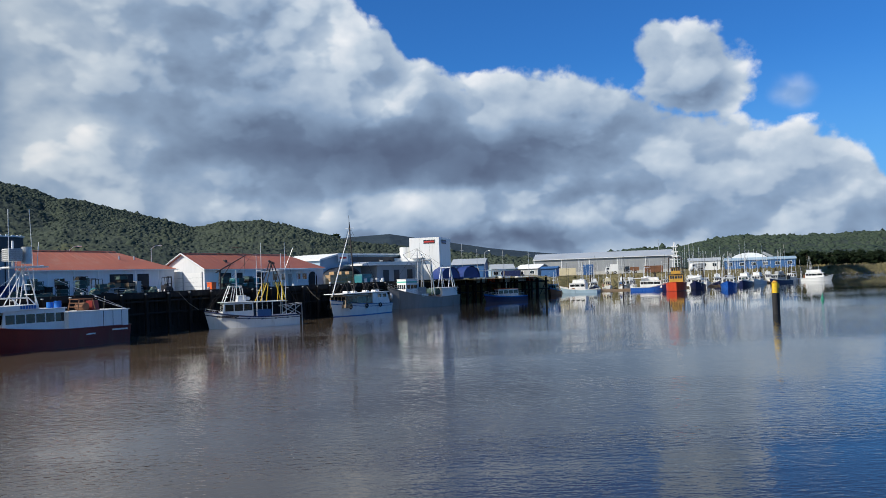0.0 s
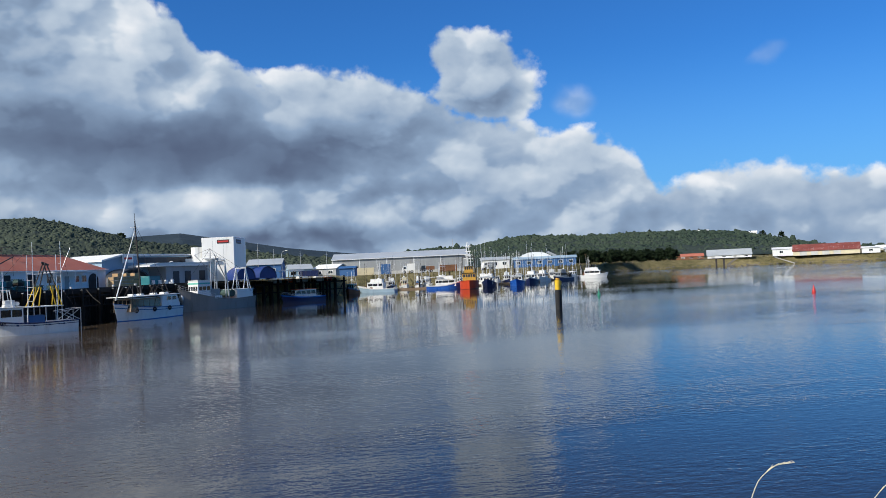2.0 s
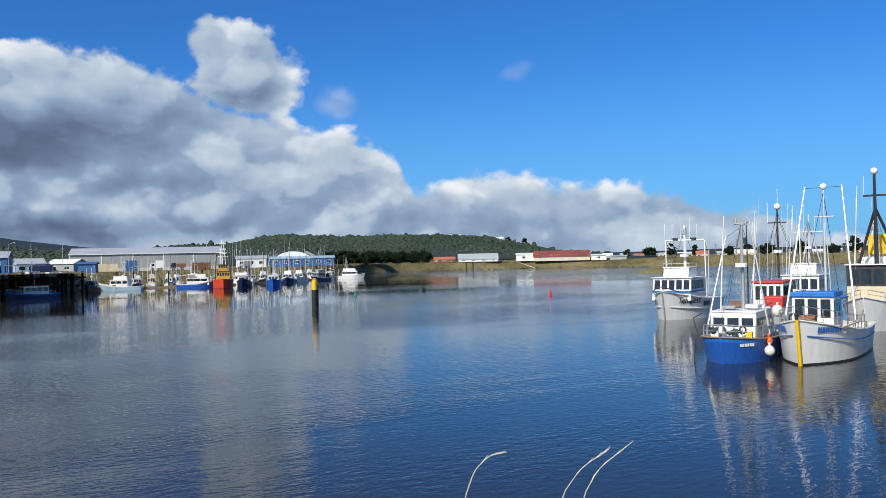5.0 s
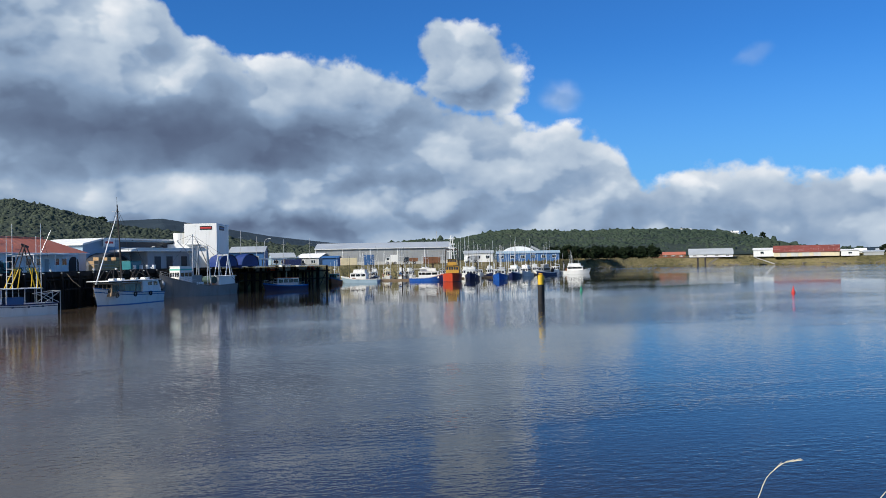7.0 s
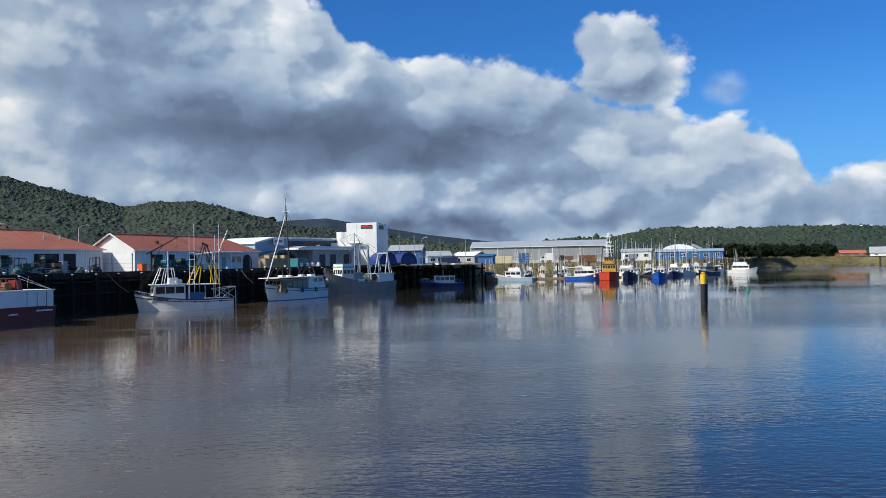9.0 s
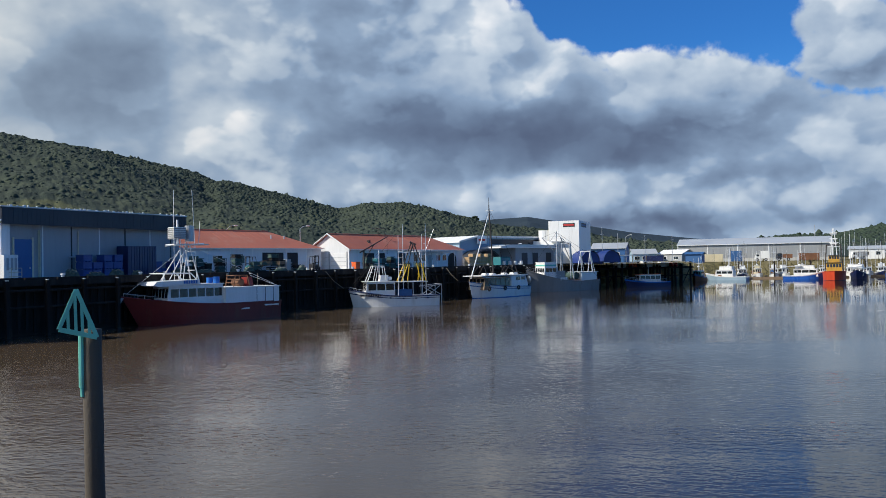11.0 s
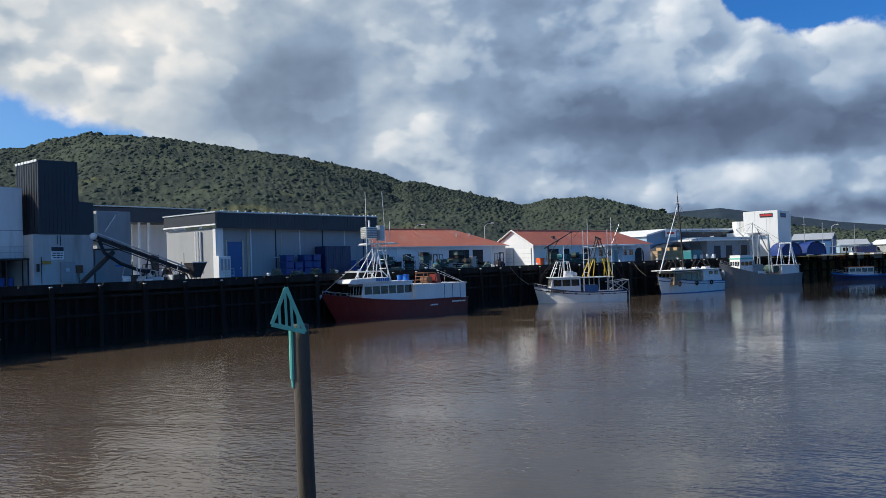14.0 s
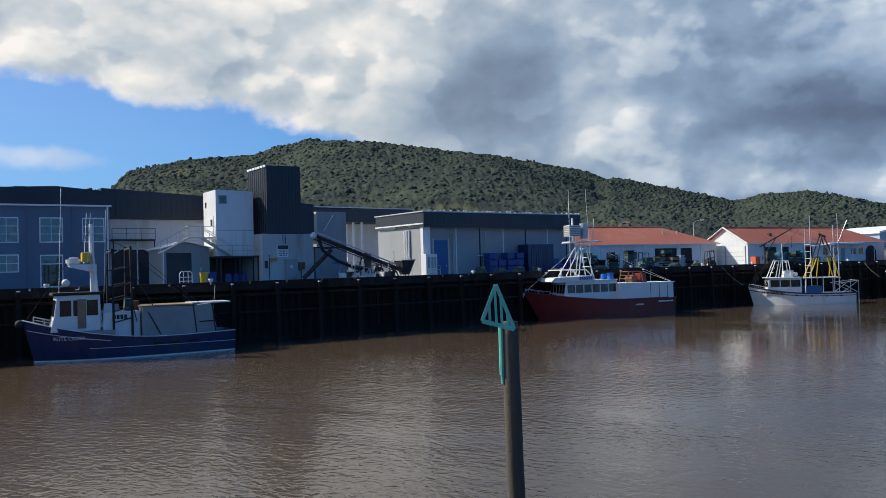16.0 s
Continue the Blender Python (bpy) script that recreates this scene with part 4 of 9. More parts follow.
for y in np.arange(0.3, 4.6, 0.5):
    quad_box(bm, -0.085, -0.05, y - 0.05, y + 0.05, 4.7, 10.9)
tagged(part("cladding_rib", bm, M["fascia"], b), kind="stuff")
bm = B()
for y0 in np.arange(-0.05, 4.5, 0.66):
    quad_box(bm, -0.14, -0.06, y0, y0 + 0.5, 11.0, 11.2)
tagged(part("parapet_cap", bm, M["trim"], b, "broken white parapet capping"), kind="stuff")
sg = box_part("sign_board", (0.98, 2.1, -0.03, 0.04, 2.35, 3.5), M["trim"], b, "white warning sign board with dark header")
box_part("sign_header", (1.0, 2.08, -0.045, -0.031, 3.1, 3.47), M["letters"], sg)
for z, ww in ((2.92, 0.8), (2.72, 0.9), (2.52, 0.7)):
    bars("sign_bar", sg, Matrix.Translation((1.54, -0.035, z)), [ww * 0.4, ww * 0.35, ww * 0.2], 0.09, M["letters"])
box_part("yellow_notice", (0.2, 0.95, -0.02, 0.045, 1.95, 2.25), M["ochre"], b)
for x0, x1, z0, z1, mm in ((1.75, 3.0, 0.3, 2.1, "wall_grey"), (3.1, 3.7, 1.1, 1.8, "rust"), (2.1, 2.5, 1.2, 1.6, "white"), (-0.3, -0.15, 1.3, 2.0, "dark_steel")):
    box_part("wall_cabinet", (x0, x1, -0.28, 0.045, z0, z1), M[mm], b, bevel=0.02)
for x, z0, z1 in ((1.55, 3.7, 4.5), (1.8, 3.6, 4.5), (3.4, 0.2, 1.1), (0.1, 0.2, 2.6)):
    tube_part("conduit", [(x, -0.06, z0), (x, -0.06, z1)], 0.035, M["dark_steel"], b)
# lower block next to it
b = thing("plant_block", frame_at((-58.1, 58.2), (-57.0, 61.6), DECK), "grey sheeted plant block beside the ice tower", "building")
bm = B()
side_prism(bm, [(0, 0), (3.5, 0), (3.5, 2.9), (0, 3.2)], 0.3, 4.5)
part("wall", bm, M["wall_grey"], b)
box_part("roof", (-0.1, 3.6, 0.2, 4.6, 3.2, 3.3), M["dark_steel"], b)
box_part("blue_label", (1.9, 2.7, 0.27, 0.31, 1.6, 1.72), M["bright_blue"], b)
b = thing("silo_housing", frame_at((-63.2, 62.6), (-61.9, 66.9), DECK), "grey sheet metal housing with louvred intake", "building")
box_part("wall", (0.6, 4.3, 0, 3.5, 0, 7.3), M["wall_grey"], b, bevel=0.03)
lv = box_part("louvre", (-0.1, 0.58, -0.2, 1.6, 4.6, 7.0), M["buff"], b, "cream louvred intake")
for z in np.arange(4.7, 6.9, 0.28):
    box_part("slat", (-0.08, 0.56, -0.24, -0.201, z, z + 0.16), M["buff"], lv)
tube_part("ladder", [(1.4, -0.1, 5.2), (2.6, -0.1, 6.9)], 0.05, M["alu"], b)
bm = B()
for x in np.arange(-0.5, 0.1, 0.5):
    tube(bm, (x, -0.25, 0), (x, -0.25, 7.1), 0.04, n=6)
for z in np.arange(0.5, 7.0, 0.4):
    tube(bm, (-0.5, -0.25, z), (0.0, -0.25, z), 0.025, n=5)
part("ladder", bm, M["dark_steel"], b)

# open-sided loading canopy behind
b = thing("loading_canopy", frame_at((-75.5, 72.5), (-70.6, 89.2), DECK), "open loading canopy with charcoal fascia and white posts", "building")
bm = B()
side_prism(bm, [(0, 7.2), (17.4, 7.2), (17.4, 9.0), (0, 8.85)], -0.5, 9)
part("fascia", bm, M["fascia"], b)
box_part("roof_edge", (-0.1, 17.5, -0.6, 9.1, 9.02, 9.14), M["roof_grey"], b)
for x in (8.0, 9.3, 13, 17):
    box_part("post", (x, x + 0.25, 0, 0.25, 0, 7.2), M["trim"], b)
box_part("back_wall", (9.5, 17.4, 4.0, 4.3, 0, 7.2), M["wall_white"], b)
box_part("door", (11.5, 13.2, 3.9, 3.99, 0, 3.2), M["fascia"], b)

# long processing shed
b = thing("processing_shed", frame_at((-55.8, 72.2), (-48.6, 95.1), DECK), "long pale fish processing shed with charcoal fascia", "building")
box_part("wall", (0, 24, 0, 9, 0, 5.5), M["wall_grey"], b)
bm = B()
side_prism(bm, [(-0.25, 5.45), (24.3, 5.3), (24.3, 7.1), (-0.25, 7.1)], -1.0, -0.88)
side_prism(bm, [(24.18, 5.3), (24.3, 5.3), (24.3, 7.1), (24.18, 7.1)], -0.88, 9)
part("fascia", bm, M["fascia"], b, "charcoal ribbed fascia")
bm = B()
quad_box(bm, -0.3, -0.2, -0.88, 9, 5.9, 7.1)
part("side_fascia", bm, M["fascia"], b)
ribs(b, 0, 24, -1.0, 5.5, 7.05, 0.5, M["fascia"], 0.02, 0.06, "fascia_rib")
box_part("roof", (-0.4, 24.4, -1.05, 9.1, 7.12, 7.24), M["roof_grey"], b, "pale sheet roof")
box_part("eave_trim", (-0.42, -0.3, -1.0, 9, 5.75, 5.9), M["trim"], b)
box_part("corner_return", (-0.06, 0.9, -0.5, 0.0, 0, 5.5), M["white"], b, "white corner panel")
rng = random.Random(8)
bm = B()
for _ in range(60):
    x = rng.uniform(-0.2, 24)
    quad_box(bm, x, x + rng.uniform(0.05, 0.25), -1.02, -0.9, 7.25, 7.25 + rng.uniform(0.03, 0.14))
tagged(part("roof_debris", bm, M["trim"], b), kind="stuff")
for i, x in enumerate((4.9, 8.4, 12.0, 15.6, 19.3, 22.6)):
    box_part("wall_joint", (x - 0.07, x + 0.07, -0.05, 0.0, 0, 5.4), M["dark_steel"] if i % 2 else M["trim"], b)
dr = box_part("door", (1.7, 3.65, -0.06, 0.02, 0, 4.0), M["mid_blue"], b, "tall dark blue door")
box_part("handle", (3.35, 3.45, -0.1, -0.06, 1.0, 1.2), M["steel"], dr)
box_part("door_frame", (1.5, 1.69, -0.09, 0.02, 0, 4.2), M["buff"], b)
box_part("door_frame", (3.66, 3.85, -0.09, 0.02, 0, 4.2), M["buff"], b)
for x, z0, z1 in ((4.4, 0, 5.0), (4.55, 0, 5.0), (8.9, 0.9, 2.2), (9.2, 0.9, 5.0)):
    tube_part("pipe", [(x, -0.08, z0), (x, -0.08, z1)], 0.06, M["buff"], b)
tube_part("pipe", [(8.0, -0.1, 2.2), (9.2, -0.1, 2.2)], 0.05, M["trim"], b)
for y in (2.2, 2.7, 3.1):
    tube_part("vent_pipe", [(-0.12, y, 0.8), (-0.12, y, 5.2)], 0.12, M["trim"], b, label="white vent pipe")
box_part("side_door", (-0.05, 0.0, 5.6, 6.6, 0, 3.0), M["wall_grey"], b)
pz = thing("white_cabinet", frame_at((-54.9, 71.4), (-54.4, 73.0), DECK), "white slatted cabinet beside the shed corner", "cabinet")
box_part("body", (0, 1.5, -0.5, 0.5, 0, 2.4), M["white"], pz, bevel=0.03)
for x in (0.25, 0.7, 1.1):
    box_part("slat", (x, x + 0.25, -0.53, -0.5, 0.9, 2.1), M["wall_grey"], pz)
pz = thing("handcart", frame_at((-53.9, 71.6), (-53.4, 73.2), DECK), "light tubular handcart on the wharf", "cart")
bm = B()
for x in (0, 1.1):
    for y in (0, 0.6):
        tube(bm, (x, y, 0), (x, y, 1.1), 0.03)
for z in (0.3, 0.7, 1.1):
    chain(bm, [(0, 0, z), (1.1, 0, z), (1.1, 0.6, z), (0, 0.6, z), (0, 0, z)], 0.03, 6)
part("frame", bm, M["buff"], pz)


def fish_bin(material):
    bm = B()
    quad_box(bm, -0.58, 0.58, -0.58, 0.58, 0.1, 0.8, -0.0)
    ob = thing("fish_bin", Matrix.Identity(4), "blue plastic fish bin stacked on the wharf", "bin", "fish bins")
    part("tub", bm, material, ob, bevel=0.04)
    box_part("rim", (-0.62, 0.62, -0.62, 0.62, 0.72, 0.80), material, ob)
    for x in (-0.5, -0.08, 0.34):
        box_part("foot", (x, x + 0.16, -0.56, 0.56, 0, 0.1), material, ob)
    return ob


shed_m = frame_at((-55.8, 72.2), (-48.6, 95.1), DECK)
first = fish_bin(M["bin_blue"])
rng = random.Random(4)
spots = [(8.9, 3), (10.25, 2), (11.6, 3), (12.95, 3), (17.4, 2), (18.8, 2), (20.2, 1), (21.6, 2)]
once = True
for x, k in spots:
    for j in range(k):
        m = shed_m @ Matrix.Translation((x + rng.uniform(-0.08, 0.08), -1.3 + rng.uniform(-0.1, 0.1), j * 0.81 + 0.001)) @ Matrix.Rotation(rng.uniform(-0.06, 0.06), 4, "Z")
        if once:
            first.matrix_world = m
            once = False
        else:
            copy_thing(first, m)
c = thing("skip_container", shed_m @ Matrix.Translation((14.2, -0.4, 0)), "dark blue ribbed container against the shed", "container")
box_part("body", (0, 4.2, -1.6, 0.2, 0.1, 3.4), M["navy"], c, bevel=0.03)
ribs(c, 0.2, 4.0, -1.6, 0.3, 3.3, 0.38, M["navy"], 0.05, 0.14, "rib")
for x in (0.1, 3.9):
    box_part("skid", (x, x + 0.2, -1.5, 0.1, 0, 0.1), M["dark_steel"], c)

# red-roofed store sheds
def red_shed(p0, p1, depth, ze, zr, hip0, hip1, label):
    L = math.dist(p0, p1)
    b = thing("store_shed", frame_at(p0, p1, DECK), label, "shed", "red roofed sheds")
    bm = B()
    gable_wall(bm, 0, L, 0, depth, 0, ze, zr, hip0 == 0, hip1 == 0)
    part("wall", bm, M["wall_white"], b)
    bm = B()
    gable_roof(bm, 0, L, 0, depth, ze, zr, hip0, hip1)
    part("roof", bm, M["roof_red"], b, "weathered red iron roof")
    box_part("gutter", (-0.35, L + 0.35, -0.47, -0.352, ze - 0.04, ze + 0.10), M["trim"], b)
    tube_part("ridge_cap", [(hip0 - 0.3, depth / 2, zr + 0.12), (L - hip1 + 0.3, depth / 2, zr + 0.12)], 0.12, M["roof_red"], b)
    return b, L


b, L = red_shed((-53.6, 97.0), (-39.9, 125.2), 11, 3.35, 6.1, 0, 6.5, "long pale store shed with weathered red hipped roof")
roof_ribs(b, 1, L - 7, -0.3, 3.42, 5.4, 6.18, 1.4, M["roof_red"])
for sg in (-1,):
    bm = B()
    tube(bm, (-0.4, -0.35, 3.4), (-0.4, 5.5, 6.2), 0.1, n=4)
    tube(bm, (-0.4, 11.35, 3.4), (-0.4, 5.5, 6.2), 0.1, n=4)
    part("barge_board", bm, M["trim"], b)
# flat black panels on the wall stand in for shaded open bays
for x0, x1 in ((19.0, 23.2), (24.0, 26.2)):
    box_part("bay_shade_panel", (x0, x1, -0.03, 0.02, 0, 2.8), M["black"], b, "flat black panel for a doorway's shaded inside")
for x in (5, 9, 13, 17, 23.6, 28):
    box_part("post", (x, x + 0.16, -0.06, 0.0, 0, 3.3), M["trim"], b)
for x in (6, 10, 14):
    window(b, x, x + 1.6, 1.3, 2.4, mull=1, trans=0, pane=M["glass"])
for x in (23.5, 26.3):
    tube_part("roof_vent", [(x, 3.0, 4.9), (x, 3.0, 5.5)], 0.12, M["steel"], b)

b, L = red_shed((-34.9, 123.8), (-21.1, 153.6), 8.4, 3.1, 5.65, 0, 6.0, "white gabled store shed with weathered red iron roof")
roof_ribs(b, 0.8, L - 6.5, -0.3, 3.17, 4.1, 5.73, 1.4, M["roof_red"])
bm = B()
tube(bm, (-0.4, -0.35, 3.15), (-0.4, 4.2, 5.75), 0.12, n=4)
tube(bm, (-0.4, 8.75, 3.15), (-0.4, 4.2, 5.75), 0.12, n=4)
part("barge_board", bm, M["trim"], b)
for y0 in (0.5, 4.2):
    d = box_part("garage_door", (-0.05, 0.02, y0, y0 + 3.3, 0, 2.7), M["white"], b, "white panelled garage door")
    for z in (0.65, 1.3, 1.95):
        box_part("door_joint", (-0.065, -0.05, y0 + 0.05, y0 + 3.25, z, z + 0.03), M["wall_grey"], d)
    box_part("door_post", (-0.09, 0.02, y0 - 0.12, y0, 0, 2.85), M["wall_grey"], b)
# black panels again for the shade inside doorways
for x0, x1 in ((3.4, 6.2), (7.6, 9.0), (12.5, 14.5)):
    box_part("bay_shade_panel", (x0, x1, -0.03, 0.02, 0, 2.6), M["black"], b, "flat black panel for a doorway's shaded inside")
for x in (17.0, 19.4, 24.0, 26.0):
    window(b, x, x + 1.2, 1.2, 2.3, mull=1, trans=0, pane=M["glass"])
box_part("door", (21.5, 22.5, -0.05, 0.02, 0, 2.2), M["wall_grey"], b)
box_part("canopy", (15.5, 26.8, -2.4, 0.0, 2.86, 2.96), M["trim"], b, "flat white canopy")
for x in (15.7, 21, 26.6):
    tube_part("canopy_post", [(x, -2.3, 0), (x, -2.3, 2.86)], 0.05, M["trim"], b)
bm = B()
side_prism(bm, [(29.2 + 1.4 * math.cos(a), 1.4 + 1.2 * math.sin(a)) for a in np.linspace(0, math.pi, 9)] + [(27.8, 0), (30.6, 0)], -0.04, 0.02)
part("arched_door", bm, M["black"], b, "flat black arched door panel")
tube_part("roof_aerial", [(12.6, 4.2, 5.7), (12.6, 4.2, 7.0)], 0.04, M["dark_steel"], b)
bm = B()
for y in (3.4, 4.2, 5.0):
    tube(bm, (11.9, y, 6.9), (13.3, y, 6.9), 0.04)
tube(bm, (12.6, 3.4, 6.9), (12.6, 5.0, 6.9), 0.04)
tube(bm, (11.9, 3.4, 6.4), (13.3, 5.0, 6.4), 0.03)
part("roof_aerial", bm, M["dark_steel"], b)
box_part("roof_lamp", (6.8, 7.3, 1.6, 2.0, 4.3, 4.75), M["dark_steel"], b)

# blue and white cool store
b = thing("cool_store", frame_at((-23.2, 164.5), (-7.7, 184.9), DECK), "blue and white cool store with low white roofs", "building")
bm = B()
side_prism(bm, [(0, 0), (25.6, 0), (25.6, 5.9), (5, 5.9), (0, 4.9)], 0, 12)
part("wall", bm, M["pale_blue"], b)
bm = B()
side_prism(bm, [(-0.5, 4.85), (5, 5.95), (26, 5.95), (26, 6.25), (5, 6.3), (-0.5, 5.15)], -0.5, 12.3)
part("roof", bm, M["trim"], b, "white sheet roof")
box_part("window_band", (9.5, 25.0, -0.05, 0.02, 4.5, 5.6), M["fascia"], b, "dark band under the eaves")
box_part("canopy", (6.5, 27.5, -5.5, 0.0, 3.6, 3.9), M["trim"], b, "low white loading canopy")
bm = B()
side_prism(bm, [(6.5, 3.92), (27.5, 3.92), (27.5, 4.3), (9.0, 4.3)], -5.5, -0.1)
part("canopy_top", bm, M["roof_grey"], b)
box_part("lower_wall", (12, 25.5, -4.5, -0.06, 0, 3.58), M["wall_grey"], b)
for x in (14, 17.5, 22):
    box_part("door", (x, x + 1.8, -4.56, -4.48, 0, 2.6), M["fascia"], b)
box_part("sign_board", (4.6, 7.4, -0.62, -0.52, 4.6, 6.2), M["trim"], b, "white sign with a red band")
box_part("sign_band", (5.0, 7.0, -0.66, -0.621, 5.2, 5.6), M["red"], b)
bm = B()
arc = [math.pi * k / 12 for k in range(13)]
side_prism(bm, [(4 + 4.5 * math.cos(a), 3.4 * math.sin(a)) for a in arc] + [(4 + 4.2 * math.cos(a), 3.1 * math.sin(a)) for a in arc[::-1]], -4, -0.2)
part("arched_cover", bm, M["fascia"], b, "dark arched cover")

# tall white cool tower
b = thing("cool_tower", frame_at((-5.7, 181.7), (0.95, 180.0), DECK), "tall white clad cold store tower with small signs", "tower")
box_part("wall", (0, 6.86, 0, 10.6, 0, 9.5), M["white"], b, bevel=0.04)
for x in (2.3, 4.6):
    box_part("panel_joint", (x, x + 0.04, -0.008, 0.0, 0.5, 9.4), M["wall_grey"], b)
sg = box_part("sign_board", (3.3, 5.9, -0.05, 0.0, 8.15, 8.95), M["letters"], b, "small dark sign with red bar")
box_part("sign_band", (3.45, 5.75, -0.065, -0.051, 8.4, 8.75), M["red"], sg)
sg = box_part("sign_board", (6.86, 6.91, 2.2, 6.4, 8.1, 9.0), M["letters"], b, "small dark sign")
box_part("sign_band", (6.911, 6.925, 2.6, 6.0, 8.4, 8.7), M["mid_blue"], sg)
box_part("annex", (-4.6, -0.01, 0.3, 7, 0, 5.2), M["white"], b)
tk = tube_part("rooftop_unit", [(-1.6, 2, 5.2), (-1.6, 2, 7.6)], 1.25, M["white"], b, n=16, label="white rooftop tank")
box_part("catwalk", (0.5, 3.4, -1.2, 0.0, 5.0, 5.1), M["steel"], b)
handrail(b, [(0.5, -1.15, 5.1), (3.4, -1.15, 5.1)], 1.0)
tube_part("crane_arm", [(-4.5, -1, 5.0), (-1.2, -2.5, 2.6)], 0.14, M["dark_steel"], b)
for i, (p0, p1) in enumerate((((1.2, 174.6), (5.2, 177.2)), ((6.0, 179.0), (9.8, 181.6)))):
    t = thing("tarpaulin_cover", frame_at(p0, p1, DECK - 0.05), "blue tarpaulin draped over stacked gear", "tarpaulin", "blue covers")
    bm = B()
    L = math.dist(p0, p1)
    nu, nv = 12, 10
    g = []
    for a in range(nu + 1):
        row = []
        for c2 in range(nv + 1):
            th_ = math.pi * a / nu
            yy = c2 / nv * 4
            rr = 1 + 0.07 * noise.noise(Vector((a * 0.7, yy * 1.2, i * 5)))
            row.append(bm.verts.new((L / 2 - math.cos(th_) * L / 2 * rr, yy, max(0.0, math.sin(th_)) ** 0.7 * 2.9 * rr)))
        g.append(row)
    for a in range(nu):
        for c2 in range(nv):
            bm.faces.new((g[a][c2], g[a + 1][c2], g[a + 1][c2 + 1], g[a][c2 + 1]))
    part("sheet", bm, M["tarp"], t, smooth=True)
    bm = B()
    side_prism(bm, [(L / 2 - math.cos(k) * L / 2 * 0.93, math.sin(k) ** 0.7 * 2.7) for k in np.linspace(0.05, math.pi - 0.05, 11)], 0.1, 0.2)
    part("end_flap", bm, M["tarp"], t)
# ---- boats ----
OUTSIDE = []


def on_side(L, u, z, sg, rake_x, tilt=0.18):
    """Pose on the hull's outside at station u and height z, for lettering that reads from that side."""
    f = OUTSIDE[0]
    slope = (f(u - 0.04, z) - f(u + 0.04, z)) / (0.08 * L)
    a = math.atan(slope)
    y = f(u, z) + 0.05
    return Matrix.Translation((-L / 2 + L * u - rake_x, sg * y, z)) @ Matrix.Rotation(math.pi - a if sg > 0 else a, 4, "Z") @ Matrix.Rotation(math.pi / 2 + tilt, 4, "X")


def boat(name, bow, stern, label, spec, group="moored boats"):
    """A hull with bulwarks and deck between two plan points; returns the thing and its shape functions. x runs forward."""
    L = math.dist(bow, stern)
    c = ((bow[0] + stern[0]) / 2, (bow[1] + stern[1]) / 2)
    a = math.atan2(bow[1] - stern[1], bow[0] - stern[0])
    th = thing(name, Matrix.Translation((*c, 0)) @ Matrix.Rotation(a, 4, "Z") @ Matrix.Rotation(radians(spec.get("list", 0)), 4, "X"), label, "boat", group)
    Bm, f0, fm, f1 = spec["beam"], spec["fs"], spec["fm"], spec["fb"]
    rake, full = spec.get("rake", 0.09) * L, spec.get("full", 2.3)
    bw = spec.get("bulwark", 0.5)
    NS = spec.get("stations", 20)

    def sheer(u):
        k = max(0.0, (u - 0.35) / 0.65)
        q = max(0.0, (0.35 - u) / 0.35)
        return fm + (f1 - fm) * k ** 1.9 + (f0 - fm) * q ** 1.5

    def bs(u):
        k = max(0.0, (u - 0.5) / 0.5)
        q = max(0.0, (0.4 - u) / 0.4)
        return max(0.02, Bm / 2 * (1 - k ** full) * (1 - 0.16 * q ** 2))

    def wl(u):
        k = max(0.0, (u - 0.46) / 0.54)
        q = max(0.0, (0.4 - u) / 0.4)
        return max(0.015, Bm / 2 * 0.95 * (1 - k ** (full * 0.86)) * (1 - 0.22 * q ** 2))

    def X(u, h):
        k = max(0.0, (u - 0.55) / 0.45)
        return -L / 2 + L * u - rake * k ** 1.6 * (1 - h)

    def at_height(u, z):
        """Half beam of the hull's outside at height z."""
        return wl(u) + (bs(u) - wl(u)) * min(1.0, max(0.0, z) / sheer(u)) ** 1.25

    OUTSIDE.clear()
    OUTSIDE.append(at_height)
    levels = [(-0.6, 0), (0.0, 0), (0.10, 0), (None, 0.42), (None, 0.74), (None, 0.80), (None, 1.0)]
    bm = B()
    grid = []
    for sgn in (1, -1):
        g = []
        for i in range(NS + 1):
            u = i / NS
            sh = sheer(u)
            col = []
            for z, h in levels:
                if z is not None:
                    hh = max(0, z) / sh
                    zz = z
                else:
                    hh, zz = h, h * sh
                b = wl(u) + (bs(u) - wl(u)) * hh ** 1.25
                if z == -0.6:
                    b *= 0.7
                col.append(bm.verts.new((X(u, hh), sgn * b, zz)))
            t = 0.11
            col.append(bm.verts.new((X(u, 1.0) - (t if u > 0.9 else 0), sgn * max(0.01, bs(u) - t), sh)))
            col.append(bm.verts.new((X(u, max(0.0, 1 - bw / sh)) - (t if u > 0.9 else 0), sgn * max(0.008, min(bs(u) - t, at_height(u, sh - bw) - 0.05)), sh - bw)))
            g.append(col)
        grid.append(g)
        for i in range(NS):
            for r in range(len(levels) + 1):
                f = bm.faces.new((g[i][r], g[i + 1][r], g[i + 1][r + 1], g[i][r + 1]))
                f.material_index = (0, 1, 2, 2, 3, 4, 5, 5)[r]
    for r in range(len(levels) + 1):
        for i in (0, NS):
            f = bm.faces.new((grid[0][i][r], grid[1][i][r], grid[1][i][r + 1], grid[0][i][r + 1]))
            f.material_index = (0, 1, 2, 2, 3, 4, 5, 5)[r]
    mh, mt = spec["hull"], spec.get("top", spec["hull"])
    bmesh.ops.remove_doubles(bm, verts=bm.verts, dist=0.0005)
